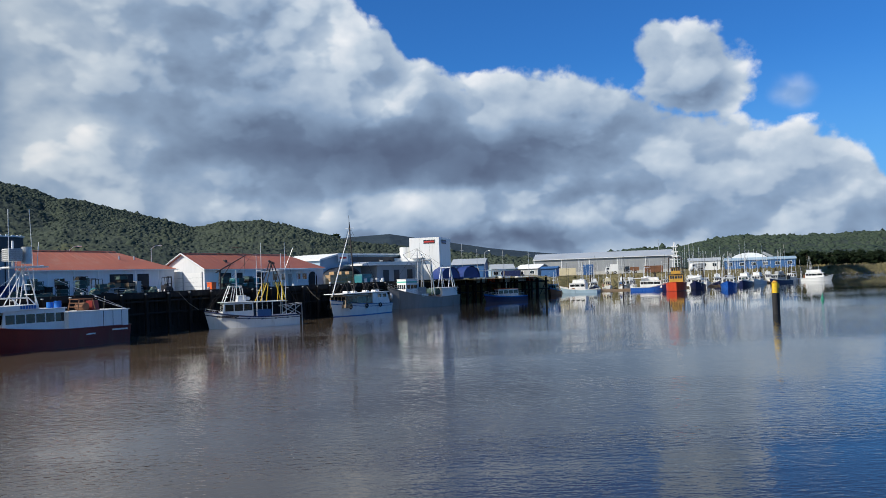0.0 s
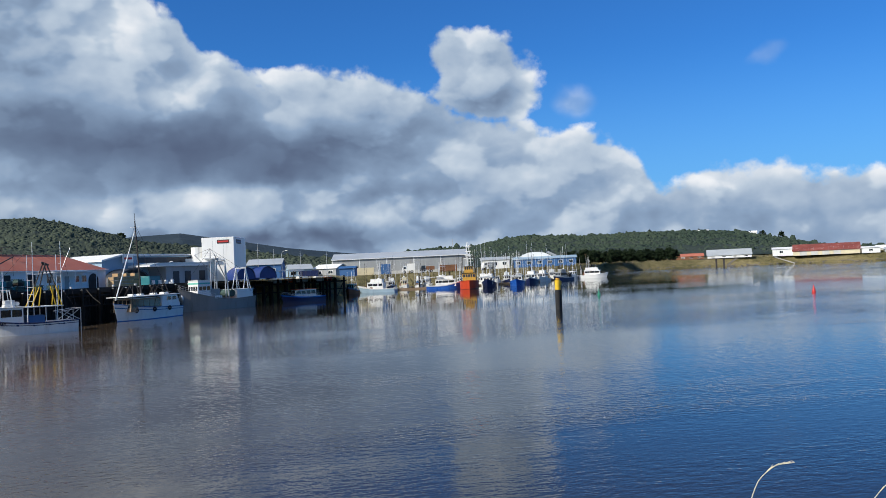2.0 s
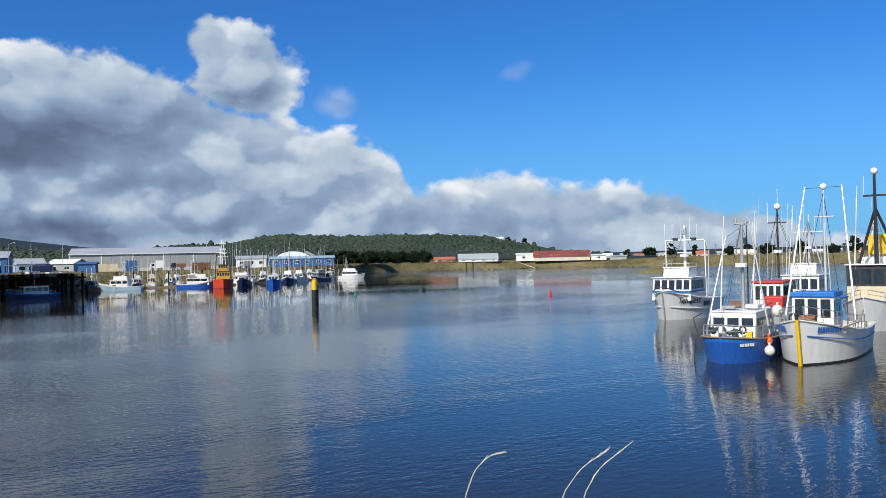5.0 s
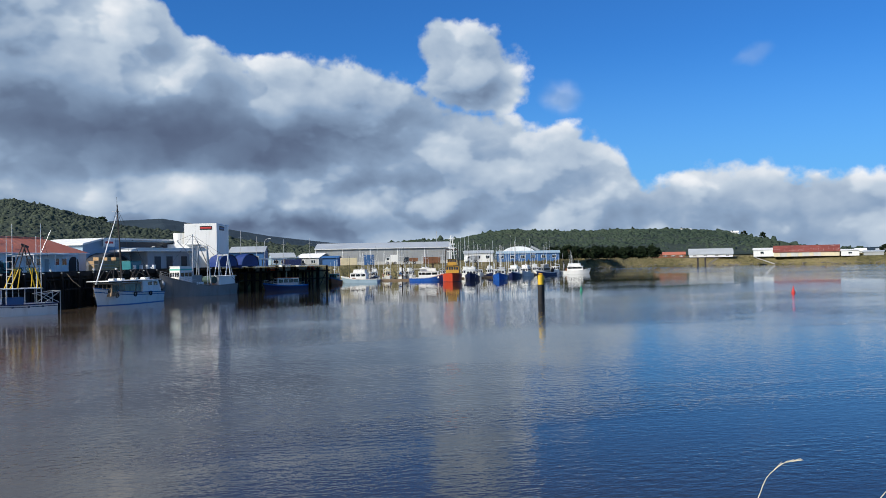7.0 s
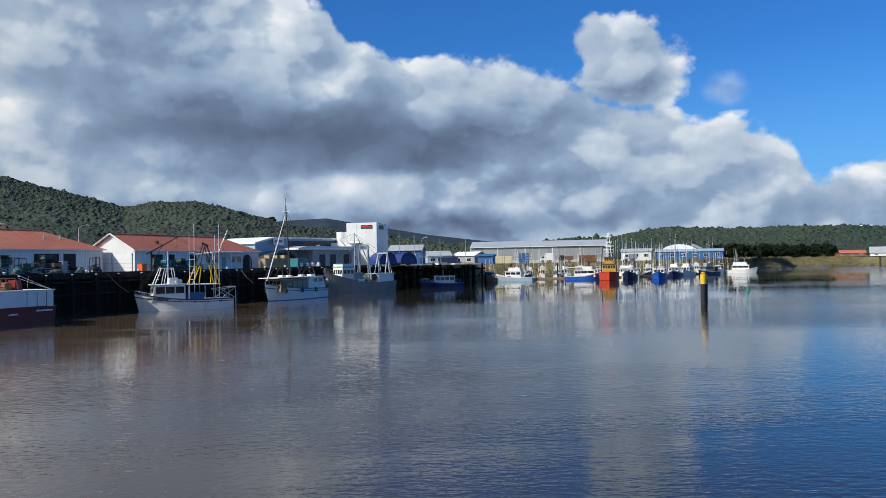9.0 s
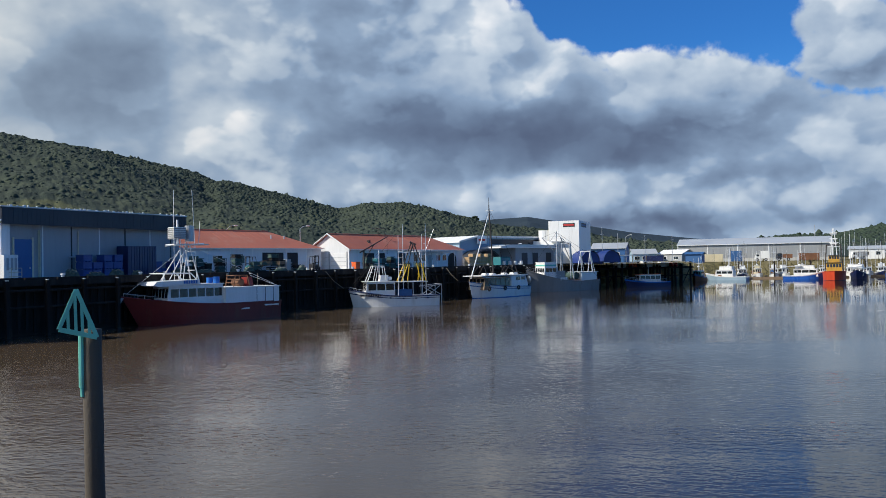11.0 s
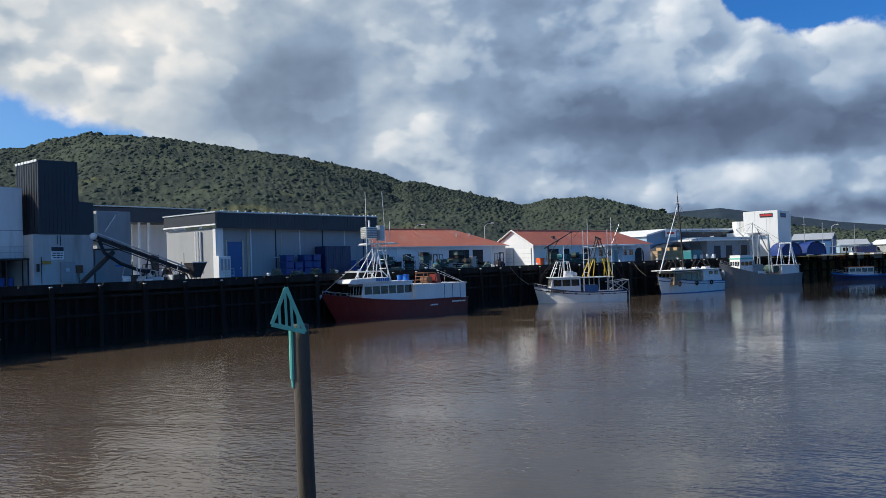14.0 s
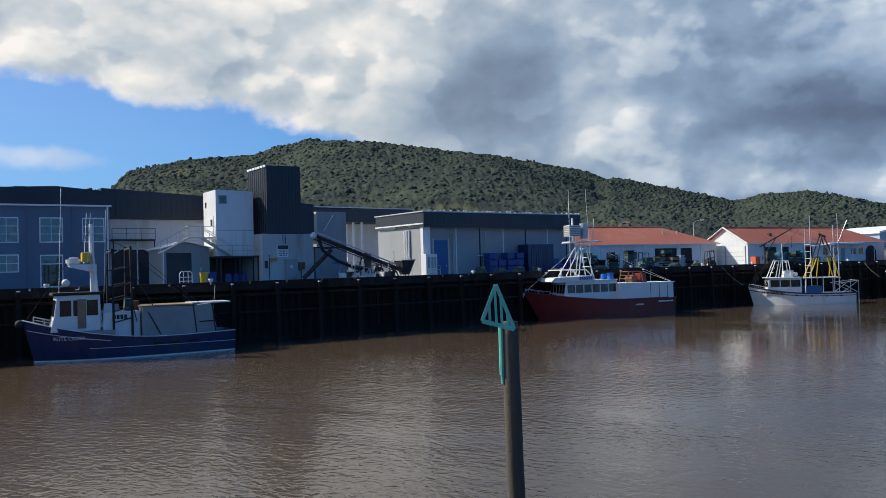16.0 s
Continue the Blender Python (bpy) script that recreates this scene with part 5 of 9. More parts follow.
    part("hull", bm, [spec.get("bottom", M["black"]), spec.get("boot", mh), mh, spec.get("stripe", mh), mt, spec.get("inside", M["white"])], th)
    bm = B()
    pts = [(X(i / NS, 1 - bw / sheer(i / NS)) - (0.1 if i == NS else 0), min(bs(i / NS) - 0.1, at_height(i / NS, sheer(i / NS) - bw) - 0.04), sheer(i / NS) - bw + 0.04) for i in range(NS + 1)]
    lo = [[bm.verts.new((x, sg * max(0.01, y), z)) for x, y, z in pts] for sg in (1, -1)]
    for i in range(NS):
        bm.faces.new((lo[0][i], lo[0][i + 1], lo[1][i + 1], lo[1][i]))
    part("deck", bm, spec.get("deckmat", M["deck_grey"]), th)
    # rub rail along the sheer
    for sg in (1, -1):
        bm = B()
        chain(bm, [(X(i / NS, 1.0), sg * (bs(i / NS) + 0.02), sheer(i / NS) - 0.03) for i in range(NS + 1)], spec.get("rub", 0.06), 6)
        part("rub_rail", bm, spec.get("rubmat", mt), th)
    return th, sheer, bs, X, L


def cabin(th, x0, x1, w, z0, h, wall, roof, front=3, sides=3, lean=0.35, over=0.25, name="wheelhouse", wz=(0.52, 0.86), roof_h=0.08, round_front=0.0):
    """A deck house with raked front, overhanging roof and glazed openings. x1 is its forward end."""
    bm = B()
    side_prism(bm, [(x0, z0), (x1 + lean, z0), (x1 + lean * 0.45, z0 + h * wz[0]), (x1, z0 + h), (x0, z0 + h)], -w / 2, w / 2)
    body = part(name, bm, wall, th, bevel=0.03)
    box_part("roof", (x0 - over * 0.6, x1 + over, -w / 2 - over * 0.5, w / 2 + over * 0.5, z0 + h + 0.003, z0 + h + roof_h), roof, body, bevel=0.03)
    za, zb = z0 + h * wz[0] + 0.02, z0 + h * wz[1]
    xa, xb = x1 + lean * 0.45, x1 + lean * 0.45 * (1 - (wz[1] - wz[0]) / (1 - wz[0]))
    if front:
        pw = (w - 0.16) / front
        for i in range(front):
            y0, y1 = -w / 2 + 0.08 + pw * i + 0.11, -w / 2 + 0.08 + pw * (i + 1) - 0.11
            for nm, g, mm in (("window_frame", 0.03, M["black"]), ("pane", 0.0, M["glass"])):
                bm = B()
                e = 0.012 if g else 0.022
                vs = [bm.verts.new((x + e + k, y, z)) for k in (-0.03, 0.0) for x, y, z in ((xa, y0 - g, za - g), (xa, y1 + g, za - g), (xb, y1 + g, zb + g), (xb, y0 - g, zb + g))]
                for f in ((3, 2, 1, 0), (4, 5, 6, 7), (0, 1, 5, 4), (1, 2, 6, 5), (2, 3, 7, 6), (3, 0, 4, 7)):
                    bm.faces.new([vs[q] for q in f])
                part(nm, bm, mm, body)
    if sides:
        pw = (x1 - x0 - 0.2) / sides
        for sg in (1, -1):
            for i in range(sides):
                a, b = x0 + 0.1 + pw * i + 0.07, x0 + 0.1 + pw * (i + 1) - 0.07
                y = sg * w / 2
                box_part("pane", (a, b, min(y, y + sg * 0.018) - 0.004, max(y, y + sg * 0.018) + 0.004, za, zb), M["glass"], body)
    return body


def mast(th, x, y, z0, z1, r=0.07, material=None, lean=0.0, spread=0.0, spread_z=0.8, whips=0, radar=None, rng=None):
    material = material or M["alu"]
    p1 = (x - lean, y, z1)
    m = tube_part("mast", [(x, y, z0), p1], r, material, th, r1=r * 0.6, n=8)
    if spread:
        zz = z0 + (z1 - z0) * spread_z
        xx = x - lean * spread_z
        tube_part("crosstree", [(xx, -spread, zz), (xx, spread, zz)], r * 0.5, material, m)
    for k in range(whips):
        yy = (k - (whips - 1) / 2) * (spread * 2 / max(1, whips - 1) if spread else 0.3)
        zz = z0 + (z1 - z0) * spread_z
        tube_part("aerial", [(x - lean * spread_z, yy, zz), (x - lean * spread_z, yy + 0.05, zz + rng.uniform(1.2, 2.6))], 0.018, M["white"], m, n=5)
    if radar:
        tube_part("radar", [(x + 0.12, y, radar), (x + 0.12, y, radar + 0.22)], 0.33, M["white"], m, r1=0.28, n=12)
    return m


def stays(th, pairs, r=0.014, material=None):
    for a, b in pairs:
        tube_part("stay", [a, b], r, material or M["dark_steel"], th, n=5)


def rail(th, fn, u0, u1, h=0.75, posts=8, sides=(1, -1), inset=0.12, material=None, mid=True):
    """A pipe rail along the sheer. fn gives (x, half beam, z)."""
    material = material or M["steel"]
    for sg in sides:
        pts = []
        for i in range(posts):
            u = u0 + (u1 - u0) * i / (posts - 1)
            x, b, z = fn(u)
            pts.append(Vector((x, sg * max(0.0, b - inset), z)))
        bm = B()
        chain(bm, [p + Vector((0, 0, h)) for p in pts], 0.028, 6)
        if mid:
            chain(bm, [p + Vector((0, 0, h * 0.5)) for p in pts], 0.02, 5)
        for p in pts:
            tube(bm, p, p + Vector((0, 0, h)), 0.022, n=6)
        part("pulpit_rail", bm, material, th)


def fender_ball(th, p, r=0.42, material=None):
    bm = B()
    ball(bm, p, r, sz=1.12)
    tube(bm, (p[0], p[1], p[2] + r), (p[0], p[1], p[2] + r + 0.16), 0.07)
    return part("fender_buoy", bm, material or M["buoy_white"], th, "round inflatable fender buoy", smooth=True)


def radial_raft(th, x, y, z, w=1.1, r=0.27):
    tube_part("liferaft_canister", [(x, y - w / 2, z), (x, y + w / 2, z)], r, M["white"], th, n=14)


rng = random.Random(11)

# ---- navy trawler ----
th, sh, bs, X, L = boat("fishing_boat", (-58.7, 29.4), (-52.8, 42.9), "navy blue steel trawler with white wheelhouse, moored at the wharf",
    dict(beam=4.3, fs=1.6, fm=1.5, fb=3.05, hull=M["navy"], boot=M["white"], rub=0.035, rubmat=M["white"], deckmat=M["deck_grey"], inside=M["deck_grey"], rake=0.05, full=2.6))
hx = lambda c: L / 2 - (c - 110) * (L / 825)
side_fn = lambda u: (X(u, 1.0), bs(u), sh(u))
bm = B()
us = [0.60, 0.66, 0.72, 0.78, 0.84, 0.90]
prism(bm, [(X(u, 0.6), OUTSIDE[0](u, 1.4) - 0.12) for u in us] + [(X(u, 0.6), 0.12 - OUTSIDE[0](u, 1.4)) for u in us[::-1]], 1.4, 2.1)
part("foredeck", bm, M["deck_grey"], th)
cabin(th, hx(392), hx(232), 2.5, 2.1, 2.6, M["white"], M["black"], front=4, sides=3, lean=0.45, over=0.3, wz=(0.42, 0.86), roof_h=0.2)
box_part("door", (hx(338), hx(306), 1.25, 1.29, 2.3, 4.4), M["deck_wood"], th)
mm = mast(th, hx(375), 0, 4.7, 9.9, 0.22, M["white"], lean=-0.1)
tube_part("mast_leg", [(hx(398), -1.1, 2.3), (hx(372), -0.1, 8.2)], 0.09, M["white"], th)
tube_part("mast_leg", [(hx(398), 1.1, 2.3), (hx(372), 0.1, 8.2)], 0.09, M["white"], th)
bm = B()
side_prism(bm, [(hx(385), 6.3), (hx(385), 6.9), (hx(280), 6.95), (hx(285), 6.75)], -0.6, 0.6)
part("radar_platform", bm, M["white"], th)
tube_part("radar", [(hx(300), 0, 7.0), (hx(300), 0, 7.3)], 0.5, M["white"], th, n=14)
box_part("radar_scanner", (hx(320), hx(285), -0.08, 0.08, 7.32, 7.45), M["white"], th)
box_part("work_light", (hx(362), hx(332), -0.5, 0.5, 7.1, 7.8), M["yellow"], th, "yellow life float on the mast", bevel=0.05)
ball_b = B()
ball(ball_b, (hx(268), 0.6, 5.6), 0.28)
part("satellite_dome", ball_b, M["white"], th, smooth=True)
for c, y, z0, z1 in ((240, 1.1, 4.8, 12.4), (345, -0.7, 7, 10.8), (408, 0.9, 4, 10.9), (352, 0.5, 7, 10.7)):
    tube_part("aerial", [(hx(c), y, z0), (hx(c + 14), y, z1)], 0.025, M["white"], th, n=5)
for c, z1 in ((440, 8.0), (512, 8.2)):
    for y in (-1.6, 1.6):
        tube_part("gantry_leg", [(hx(c), y, 1.3), (hx(c), y * 0.75, z1)], 0.085, M["black"], th, n=6)
    tube_part("gantry_beam", [(hx(c), -1.3, z1 - 0.2), (hx(c), 1.3, z1 - 0.2)], 0.09, M["black"], th, n=6)
for z in (2.6, 3.4, 4.2, 5.2, 6.4):
    tube_part("gantry_rung", [(hx(440), -1.5, z), (hx(512), -1.5, z + 0.3)], 0.05, M["dark_steel"], th, n=5)
    tube_part("gantry_rung", [(hx(440), 1.5, z), (hx(512), 1.5, z + 0.3)], 0.05, M["dark_steel"], th, n=5)
box_part("engine_casing", (hx(545), hx(400), -1.4, 1.4, 1.2, 3.4), M["white"], th, bevel=0.06)
bars("registration_bar", th, Matrix.Translation((hx(465), 1.42, 3.0)), [0.2, 0.2, 0.2, 0.2], 0.32, M["letters"])
bm = B()
side_prism(bm, [(hx(550), 1.2), (hx(550), 3.65), (hx(760), 3.6), (hx(830), 3.75), (hx(852), 2.0), (hx(852), 1.2)], -1.85, 1.85)
part("deck_shelter", bm, M["deck_grey"], th, "grey canvas sided deck shelter")
box_part("shelter_top", (hx(765), hx(545), -1.9, 1.9, 3.66, 3.76), M["deck_wood"], th, "tan plywood shelter roof")
box_part("stern_plank", (hx(925), hx(760), -1.2, 1.2, 3.72, 3.82), M["white"], th)
for c in (770, 850):
    for y in (-1.88, 1.88):
        tube_part("shelter_frame", [(hx(c), y, 1.3), (hx(c - 15), y, 3.7)], 0.045, M["dark_steel"], th, n=5)
tube_part("shelter_frame", [(hx(855), 1.88, 2.4), (hx(780), 1.88, 2.35)], 0.045, M["dark_steel"], th, n=5)
tube_part("tie_down", [(hx(570), 1.88, 3.3), (hx(620), 1.9, 1.6)], 0.04, M["black"], th)
for c in (590, 655, 730):
    box_part("scupper", (hx(c + 40), hx(c), bs(0.35) - 0.03, bs(0.35) + 0.02, 0.85, 1.05), M["black"], th)
    box_part("scupper", (hx(c + 40), hx(c), -bs(0.35) - 0.02, -bs(0.35) + 0.03, 0.85, 1.05), M["black"], th)
bm = B()
ball(bm, (L / 2 + 0.15, 0, 2.75), 0.32)
part("bow_fender", bm, M["black"], th, smooth=True)
for sg in (1, -1):
    text_part("boat_name", "RUTE CROIX", 0.37, M["white"], th, Matrix.Translation((0, sg * 0.10, 0)) @ on_side(L, 0.81, 1.62, sg, 0.1))
stays(th, [((hx(375), 0, 9.6), (L / 2 - 0.3, 0, 3.1)), ((hx(512), 1.2, 8), (hx(925), 1.2, 1.7)), ((hx(512), -1.2, 8), (hx(925), -1.2, 1.7)), ((hx(375), 0, 9.2), (hx(512), 0, 8.1))], 0.02)
for sg in (1, -1):
    tube_part("knuckle_line", [(X(u, 0.76), sg * (OUTSIDE[0](u, sh(u) * 0.76) + 0.012), sh(u) * 0.76) for u in np.linspace(0.62, 0.99, 12)], 0.028, M["white"], th, n=5, label="thin white line along the hull")
    tube_part("knuckle_line", [(X(u, 0.45), sg * (OUTSIDE[0](u, 0.78 + 0.1 * u) + 0.012), 0.78 + 0.1 * u) for u in np.linspace(0.0, 0.72, 12)], 0.022, M["white"], th, n=5, label="thin white line along the hull")
rail(th, lambda u: (X(u, 1.0), bs(u), sh(u)), 0.86, 0.95, 0.4, 3)
# wheelhouse clutter and deck gear between house and shelter
for c, y, z0, z1, mt in ((420, 0.6, 3.4, 4.0, "white"), (455, -0.4, 3.4, 3.9, "deck_grey"), (500, 0.7, 3.4, 4.3, "net"), (535, -0.2, 3.4, 4.1, "rust")):
    box_part("deck_gear", (hx(c + 22), hx(c - 14), y - 0.35, y + 0.35, z0, z1), M[mt], th, taper=0.07)
for c, d, z1 in ((470, 60, 8.0), (425, -30, 7.2), (500, 130, 7.0)):
    tube_part("rigging_wire", [(hx(c), 0.9, z1), (hx(c + d), 1.5, 2.6)], 0.03, M["black"], th, n=5)

# ---- maroon trawler ----
th, sh, bs, X, L = boat("fishing_boat", (-45.2, 76.2), (-35.4, 91.6), "maroon steel fishing boat with long white wheelhouse, moored at the wharf",
    dict(beam=5.0, fs=1.95, fm=1.95, fb=3.1, hull=M["maroon"], boot=M["maroon"], inside=M["white"], rake=0.1, full=2.4, rub=0.07, bottom=M["maroon"]))
hx = lambda c: L / 2 - (c - 480) * (L / 670)
cabin(th, hx(875), hx(640), 3.3, 1.7, 2.35, M["white"], M["white"], front=5, sides=6, lean=0.35, over=0.2, wz=(0.46, 0.84), roof_h=0.1)
bm = B()
side_prism(bm, [(hx(765), 4.16), (hx(765), 4.62), (hx(585), 4.5), (hx(570), 4.1), (hx(600), 3.95)], -1.9, 1.9)
part("brow", bm, M["white"], th, "white brow over the wheelhouse windows")
bars("registration_bar", th, Matrix.Translation((hx(725), 1.91, 4.38)), [0.22] * 6, 0.34, M["letters_blue"])
bars("registration_bar", th, Matrix.Translation((hx(725), -1.91, 4.38)), [0.22] * 6, 0.34, M["letters_blue"])
bm = B()
for y in (-1.5, 1.5):
    chain(bm, [(hx(615), y, 4.5), (hx(625), y, 5.3), (hx(735), y, 5.3), (hx(765), y, 4.5)], 0.07, 6)
    chain(bm, [(hx(690), y, 4.3), (hx(680), y, 5.3)], 0.07, 6)
tube(bm, (hx(625), -1.5, 5.3), (hx(625), 1.5, 5.3), 0.06)
tube(bm, (hx(735), -1.5, 5.3), (hx(735), 1.5, 5.3), 0.06)
part("flybridge_frame", bm, M["white"], th)
bm = B()
for y in (-0.9, 0.9):
    tube(bm, (hx(650), y, 4.3), (hx(745), y * 0.5, 8.3), 0.055)
    tube(bm, (hx(790), y, 3.9), (hx(755), y * 0.5, 8.3), 0.07)
    tube(bm, (hx(725), y * 0.4, 4.3), (hx(752), y * 0.3, 8.6), 0.05)
for z in (5.6, 6.6, 7.6):
    k = (z - 3.9) / 4.4
    tube(bm, (hx(770), -0.8 + 0.25 * k, z), (hx(770), 0.8 - 0.25 * k, z), 0.05)
quad_box(bm, hx(830), hx(680), -0.9, 0.9, 8.3, 8.42)
part("lattice_mast", bm, M["white"], th)
tk = box_part("slatted_box", (hx(735), hx(685), -0.6, 0.6, 8.95, 10.2), M["white"], th, "white slatted box on the mast")
for z in np.arange(9.0, 10.2, 0.2):
    box_part("slat", (hx(737), hx(683), -0.63, 0.63, z, z + 0.12), M["deck_grey"], tk)
tube_part("mast_tank", [(hx(762), 0.1, 8.7), (hx(762), 0.1, 10.4)], 0.48, M["steel"], th, n=14, label="galvanised drum on the mast")
tube_part("mast_post", [(hx(712), 0, 8.4), (hx(712), 0, 11.0)], 0.12, M["white"], th)
tube_part("spreader", [(hx(660), 0, 8.2), (hx(830), 0, 8.5)], 0.05, M["white"], th)
for c, y, z0, z1, d in ((672, 1.2, 4.5, 14.0, 0), (822, -1.2, 4.3, 14.4, -18), (705, 0.9, 5, 9, 0), (795, 0.4, 8.3, 10.9, 8)):
    tube_part("aerial", [(hx(c), y, z0), (hx(c + d), y, z1)], 0.035, M["white"], th, n=5)
bm = B()
quad_box(bm, hx(1132), hx(872), -2.3, 2.3, 1.9, 3.6)
side = part("aft_bulwark", bm, M["white"], th, "white panelled aft bulwark")
for c in (1020, 1062, 1102):
    for sg in (1, -1):
        box_part("panel_joint", (hx(c) - 0.03, hx(c) + 0.03, sg * 2.3 - 0.012, sg * 2.3 + 0.012, 1.95, 3.55), M["letters"], side)
box_part("aft_cap", (hx(1140), hx(868), -2.36, 2.36, 3.6, 3.68), M["white"], th)
bm = B()
for y in (-0.8, 0.8):
    chain(bm, [(hx(1025), y, 3.6), (hx(1012), y, 4.9), (hx(955), y, 4.9), (hx(945), y, 3.6)], 0.07, 6)
for z in (4.1, 4.5, 4.9):
    tube(bm, (hx(950), -0.8, z), (hx(950), 0.8, z), 0.05)
part("winch_frame", bm, M["rust"], th, "rusty red winch frame")
tube_part("winch_drum", [(hx(985), -0.7, 4.1), (hx(985), 0.7, 4.1)], 0.42, M["rust"], th, n=12)
box_part("winch_canvas", (hx(1045), hx(1012), -0.7, 0.7, 3.69, 4.7), M["maroon"], th, taper=0.12)
tube_part("plastic_drum", [(hx(862), 0.9, 3.9), (hx(862), 0.9, 4.85)], 0.36, M["bright_blue"], th, n=14, label="blue plastic drum")
tube_part("plastic_drum", [(hx(850), 0.1, 3.9), (hx(850), 0.1, 4.75)], 0.34, M["bright_blue"], th, n=14, label="blue plastic drum")
for c, z, w in ((960, 1.2, 1.1), (1090, 1.45, 1.9)):
    for sg in (1, -1):
        box_part("hull_mark", (hx(c) - w / 2, hx(c) + w / 2, sg * (bs(0.2) + 0.005) - 0.02, sg * (bs(0.2) + 0.005) + 0.02, z, z + 0.16), M["white"], th)
bm = B()
chain(bm, [(L / 2 - 0.15, 0, 2.95), (L / 2 + 0.25, 0, 2.4)], 0.14, 6)
part("anchor", bm, M["steel"], th)

rail(th, lambda u: (X(u, 1.0), bs(u), sh(u)), 0.83, 0.985, 0.35, 6, mid=False)
stays(th, [((hx(755), 0, 8.3), (L / 2 - 0.4, 0, 3.2)), ((hx(755), 0.5, 8.3), (hx(1130), 2.0, 3.7)), ((hx(1025), 0.8, 4.9), (hx(1125), 2.0, 3.7))], 0.022, M["white"])

# ---- white trawler with yellow gantry ----
th, sh, bs, X, L = boat("fishing_boat", (-31.0, 109.4), (-19.6, 114.7), "white wooden trawler with navy sheer stripe and yellow gantry legs",
    dict(beam=4.2, fs=1.45, fm=1.4, fb=2.45, hull=M["hull_white"], stripe=M["navy"], rub=0.085, rubmat=M["navy"], rake=0.05, deckmat=M["deck_wood"]))
hx = lambda c: L / 2 - (c - 105) * (L / 450)
cabin(th, hx(330), hx(190), 2.6, 1.3, 2.1, M["white"], M["white"], front=4, sides=3, lean=0.35, over=0.35, wz=(0.45, 0.88))
bm = B()
for y in (-0.9, 0.9):
    chain(bm, [(hx(195), y, 3.5), (hx(225), y * 0.8, 5.6), (hx(280), y * 0.8, 5.6), (hx(290), y, 3.5)], 0.06, 6)
    tube(bm, (hx(235), y, 3.5), (hx(250), y * 0.8, 5.6), 0.05)
for z in (4.1, 4.7, 5.6):
    tube(bm, (hx(205 + (z - 3.5) * 12), -0.85, z), (hx(205 + (z - 3.5) * 12), 0.85, z), 0.05)
part("flybridge_frame", bm, M["white"], th)
mm = mast(th, hx(260), 0, 3.5, 7.8, 0.08, M["white"])
cabin(th, hx(300), hx(262), 1.6, 3.48, 0.75, M["white"], M["white"], front=0, sides=0, lean=0.1, over=0.05, name="bridge_box")
radial_raft(th, hx(312), 0, 3.85, 1.2, 0.25)
box_part("canopy", (hx(495), hx(335), -1.6, 1.6, 3.3, 3.4), M["white"], th, "white canopy over the aft deck")
for c in (345, 420, 488):
    for y in (-1.5, 1.5):
        tube_part("canopy_post", [(hx(c), y, 1.2), (hx(c), y, 3.3)], 0.05, M["white"], th)
box_part("fish_hold", (hx(420), hx(345), -1.0, 1.0, 1.1, 2.3), M["mid_blue"], th, bevel=0.05)
for y in (-1.5, 1.5):
    tube_part("gantry_leg", [(hx(362), y, 3.4), (hx(398), y * 0.85, 5.8)], 0.07, M["yellow"], th, label="yellow gantry leg")
    tube_part("gantry_leg", [(hx(392), y, 3.4), (hx(405), y * 0.85, 5.8)], 0.08, M["yellow"], th, label="yellow gantry leg")
    tube_part("gantry_leg", [(hx(490), y, 3.2), (hx(465), y * 0.85, 5.9)], 0.07, M["yellow"], th, label="yellow gantry leg")
    tube_part("gantry_leg", [(hx(472), y, 3.2), (hx(478), y * 0.85, 5.9)], 0.06, M["yellow"], th, label="yellow gantry leg")
    tube_part("gantry_strut", [(hx(398), y * 0.85, 5.8), (hx(430), y * 0.4, 8.7)], 0.08, M["dark_steel"], th)
    tube_part("gantry_strut", [(hx(465), y * 0.85, 5.9), (hx(436), y * 0.4, 8.7)], 0.08, M["dark_steel"], th)
tube_part("gantry_beam", [(hx(420), 0, 8.9), (hx(450), 0, 8.5)], 0.14, M["dark_steel"], th)
tube_part("gantry_beam", [(hx(433), -0.7, 8.7), (hx(433), 0.7, 8.7)], 0.09, M["dark_steel"], th)
for c in (367, 376):
    mast(th, hx(c), 0.9 if c == 376 else -0.9, 1.4, 11.4 if c == 376 else 9.9, 0.06, M["alu"])
for c, z in ((497, 11.5), (487, 10.0)):
    mast(th, hx(c), 0.5 if c == 497 else -0.6, 1.4, z, 0.06, M["alu"], spread=0.5, spread_z=0.72)
tube_part("boom", [(hx(388), 0, 7.4), (hx(500), 0, 7.6)], 0.06, M["white"], th)
tube_part("derrick", [(hx(500), 0, 7.6), (hx(545), 0, 10.7)], 0.028, M["alu"], th)
for k in range(5):
    z = 4 + k * 0.9
    tube_part("rung", [(hx(367), -0.9, z), (hx(376), 0.9, z)], 0.03, M["alu"], th, n=5)
bm = B()
for y in (-1.7, 1.7):
    chain(bm, [(hx(480), y, 2.6), (hx(565), y, 2.9), (hx(565), y, -0.4)], 0.06, 6)
    tube(bm, (hx(495), y, 1.4), (hx(560), y, 2.8), 0.05)
    tube(bm, (hx(495), y, 2.6), (hx(560), y, 1.5), 0.05)
tube(bm, (hx(565), -1.7, 2.9), (hx(565), 1.7, 2.9), 0.06)
part("stern_gantry", bm, M["steel"], th)
for c in (240, 300, 365, 430, 490):
    for sg in (1, -1):
        u = 1 - (c - 105) / 450
        box_part("fairlead", (hx(c) - 0.12, hx(c) + 0.12, sg * (bs(u) + 0.02) - 0.05, sg * (bs(u) + 0.02) + 0.05, sh(u) - 0.42, sh(u) - 0.24), M["navy"], th)
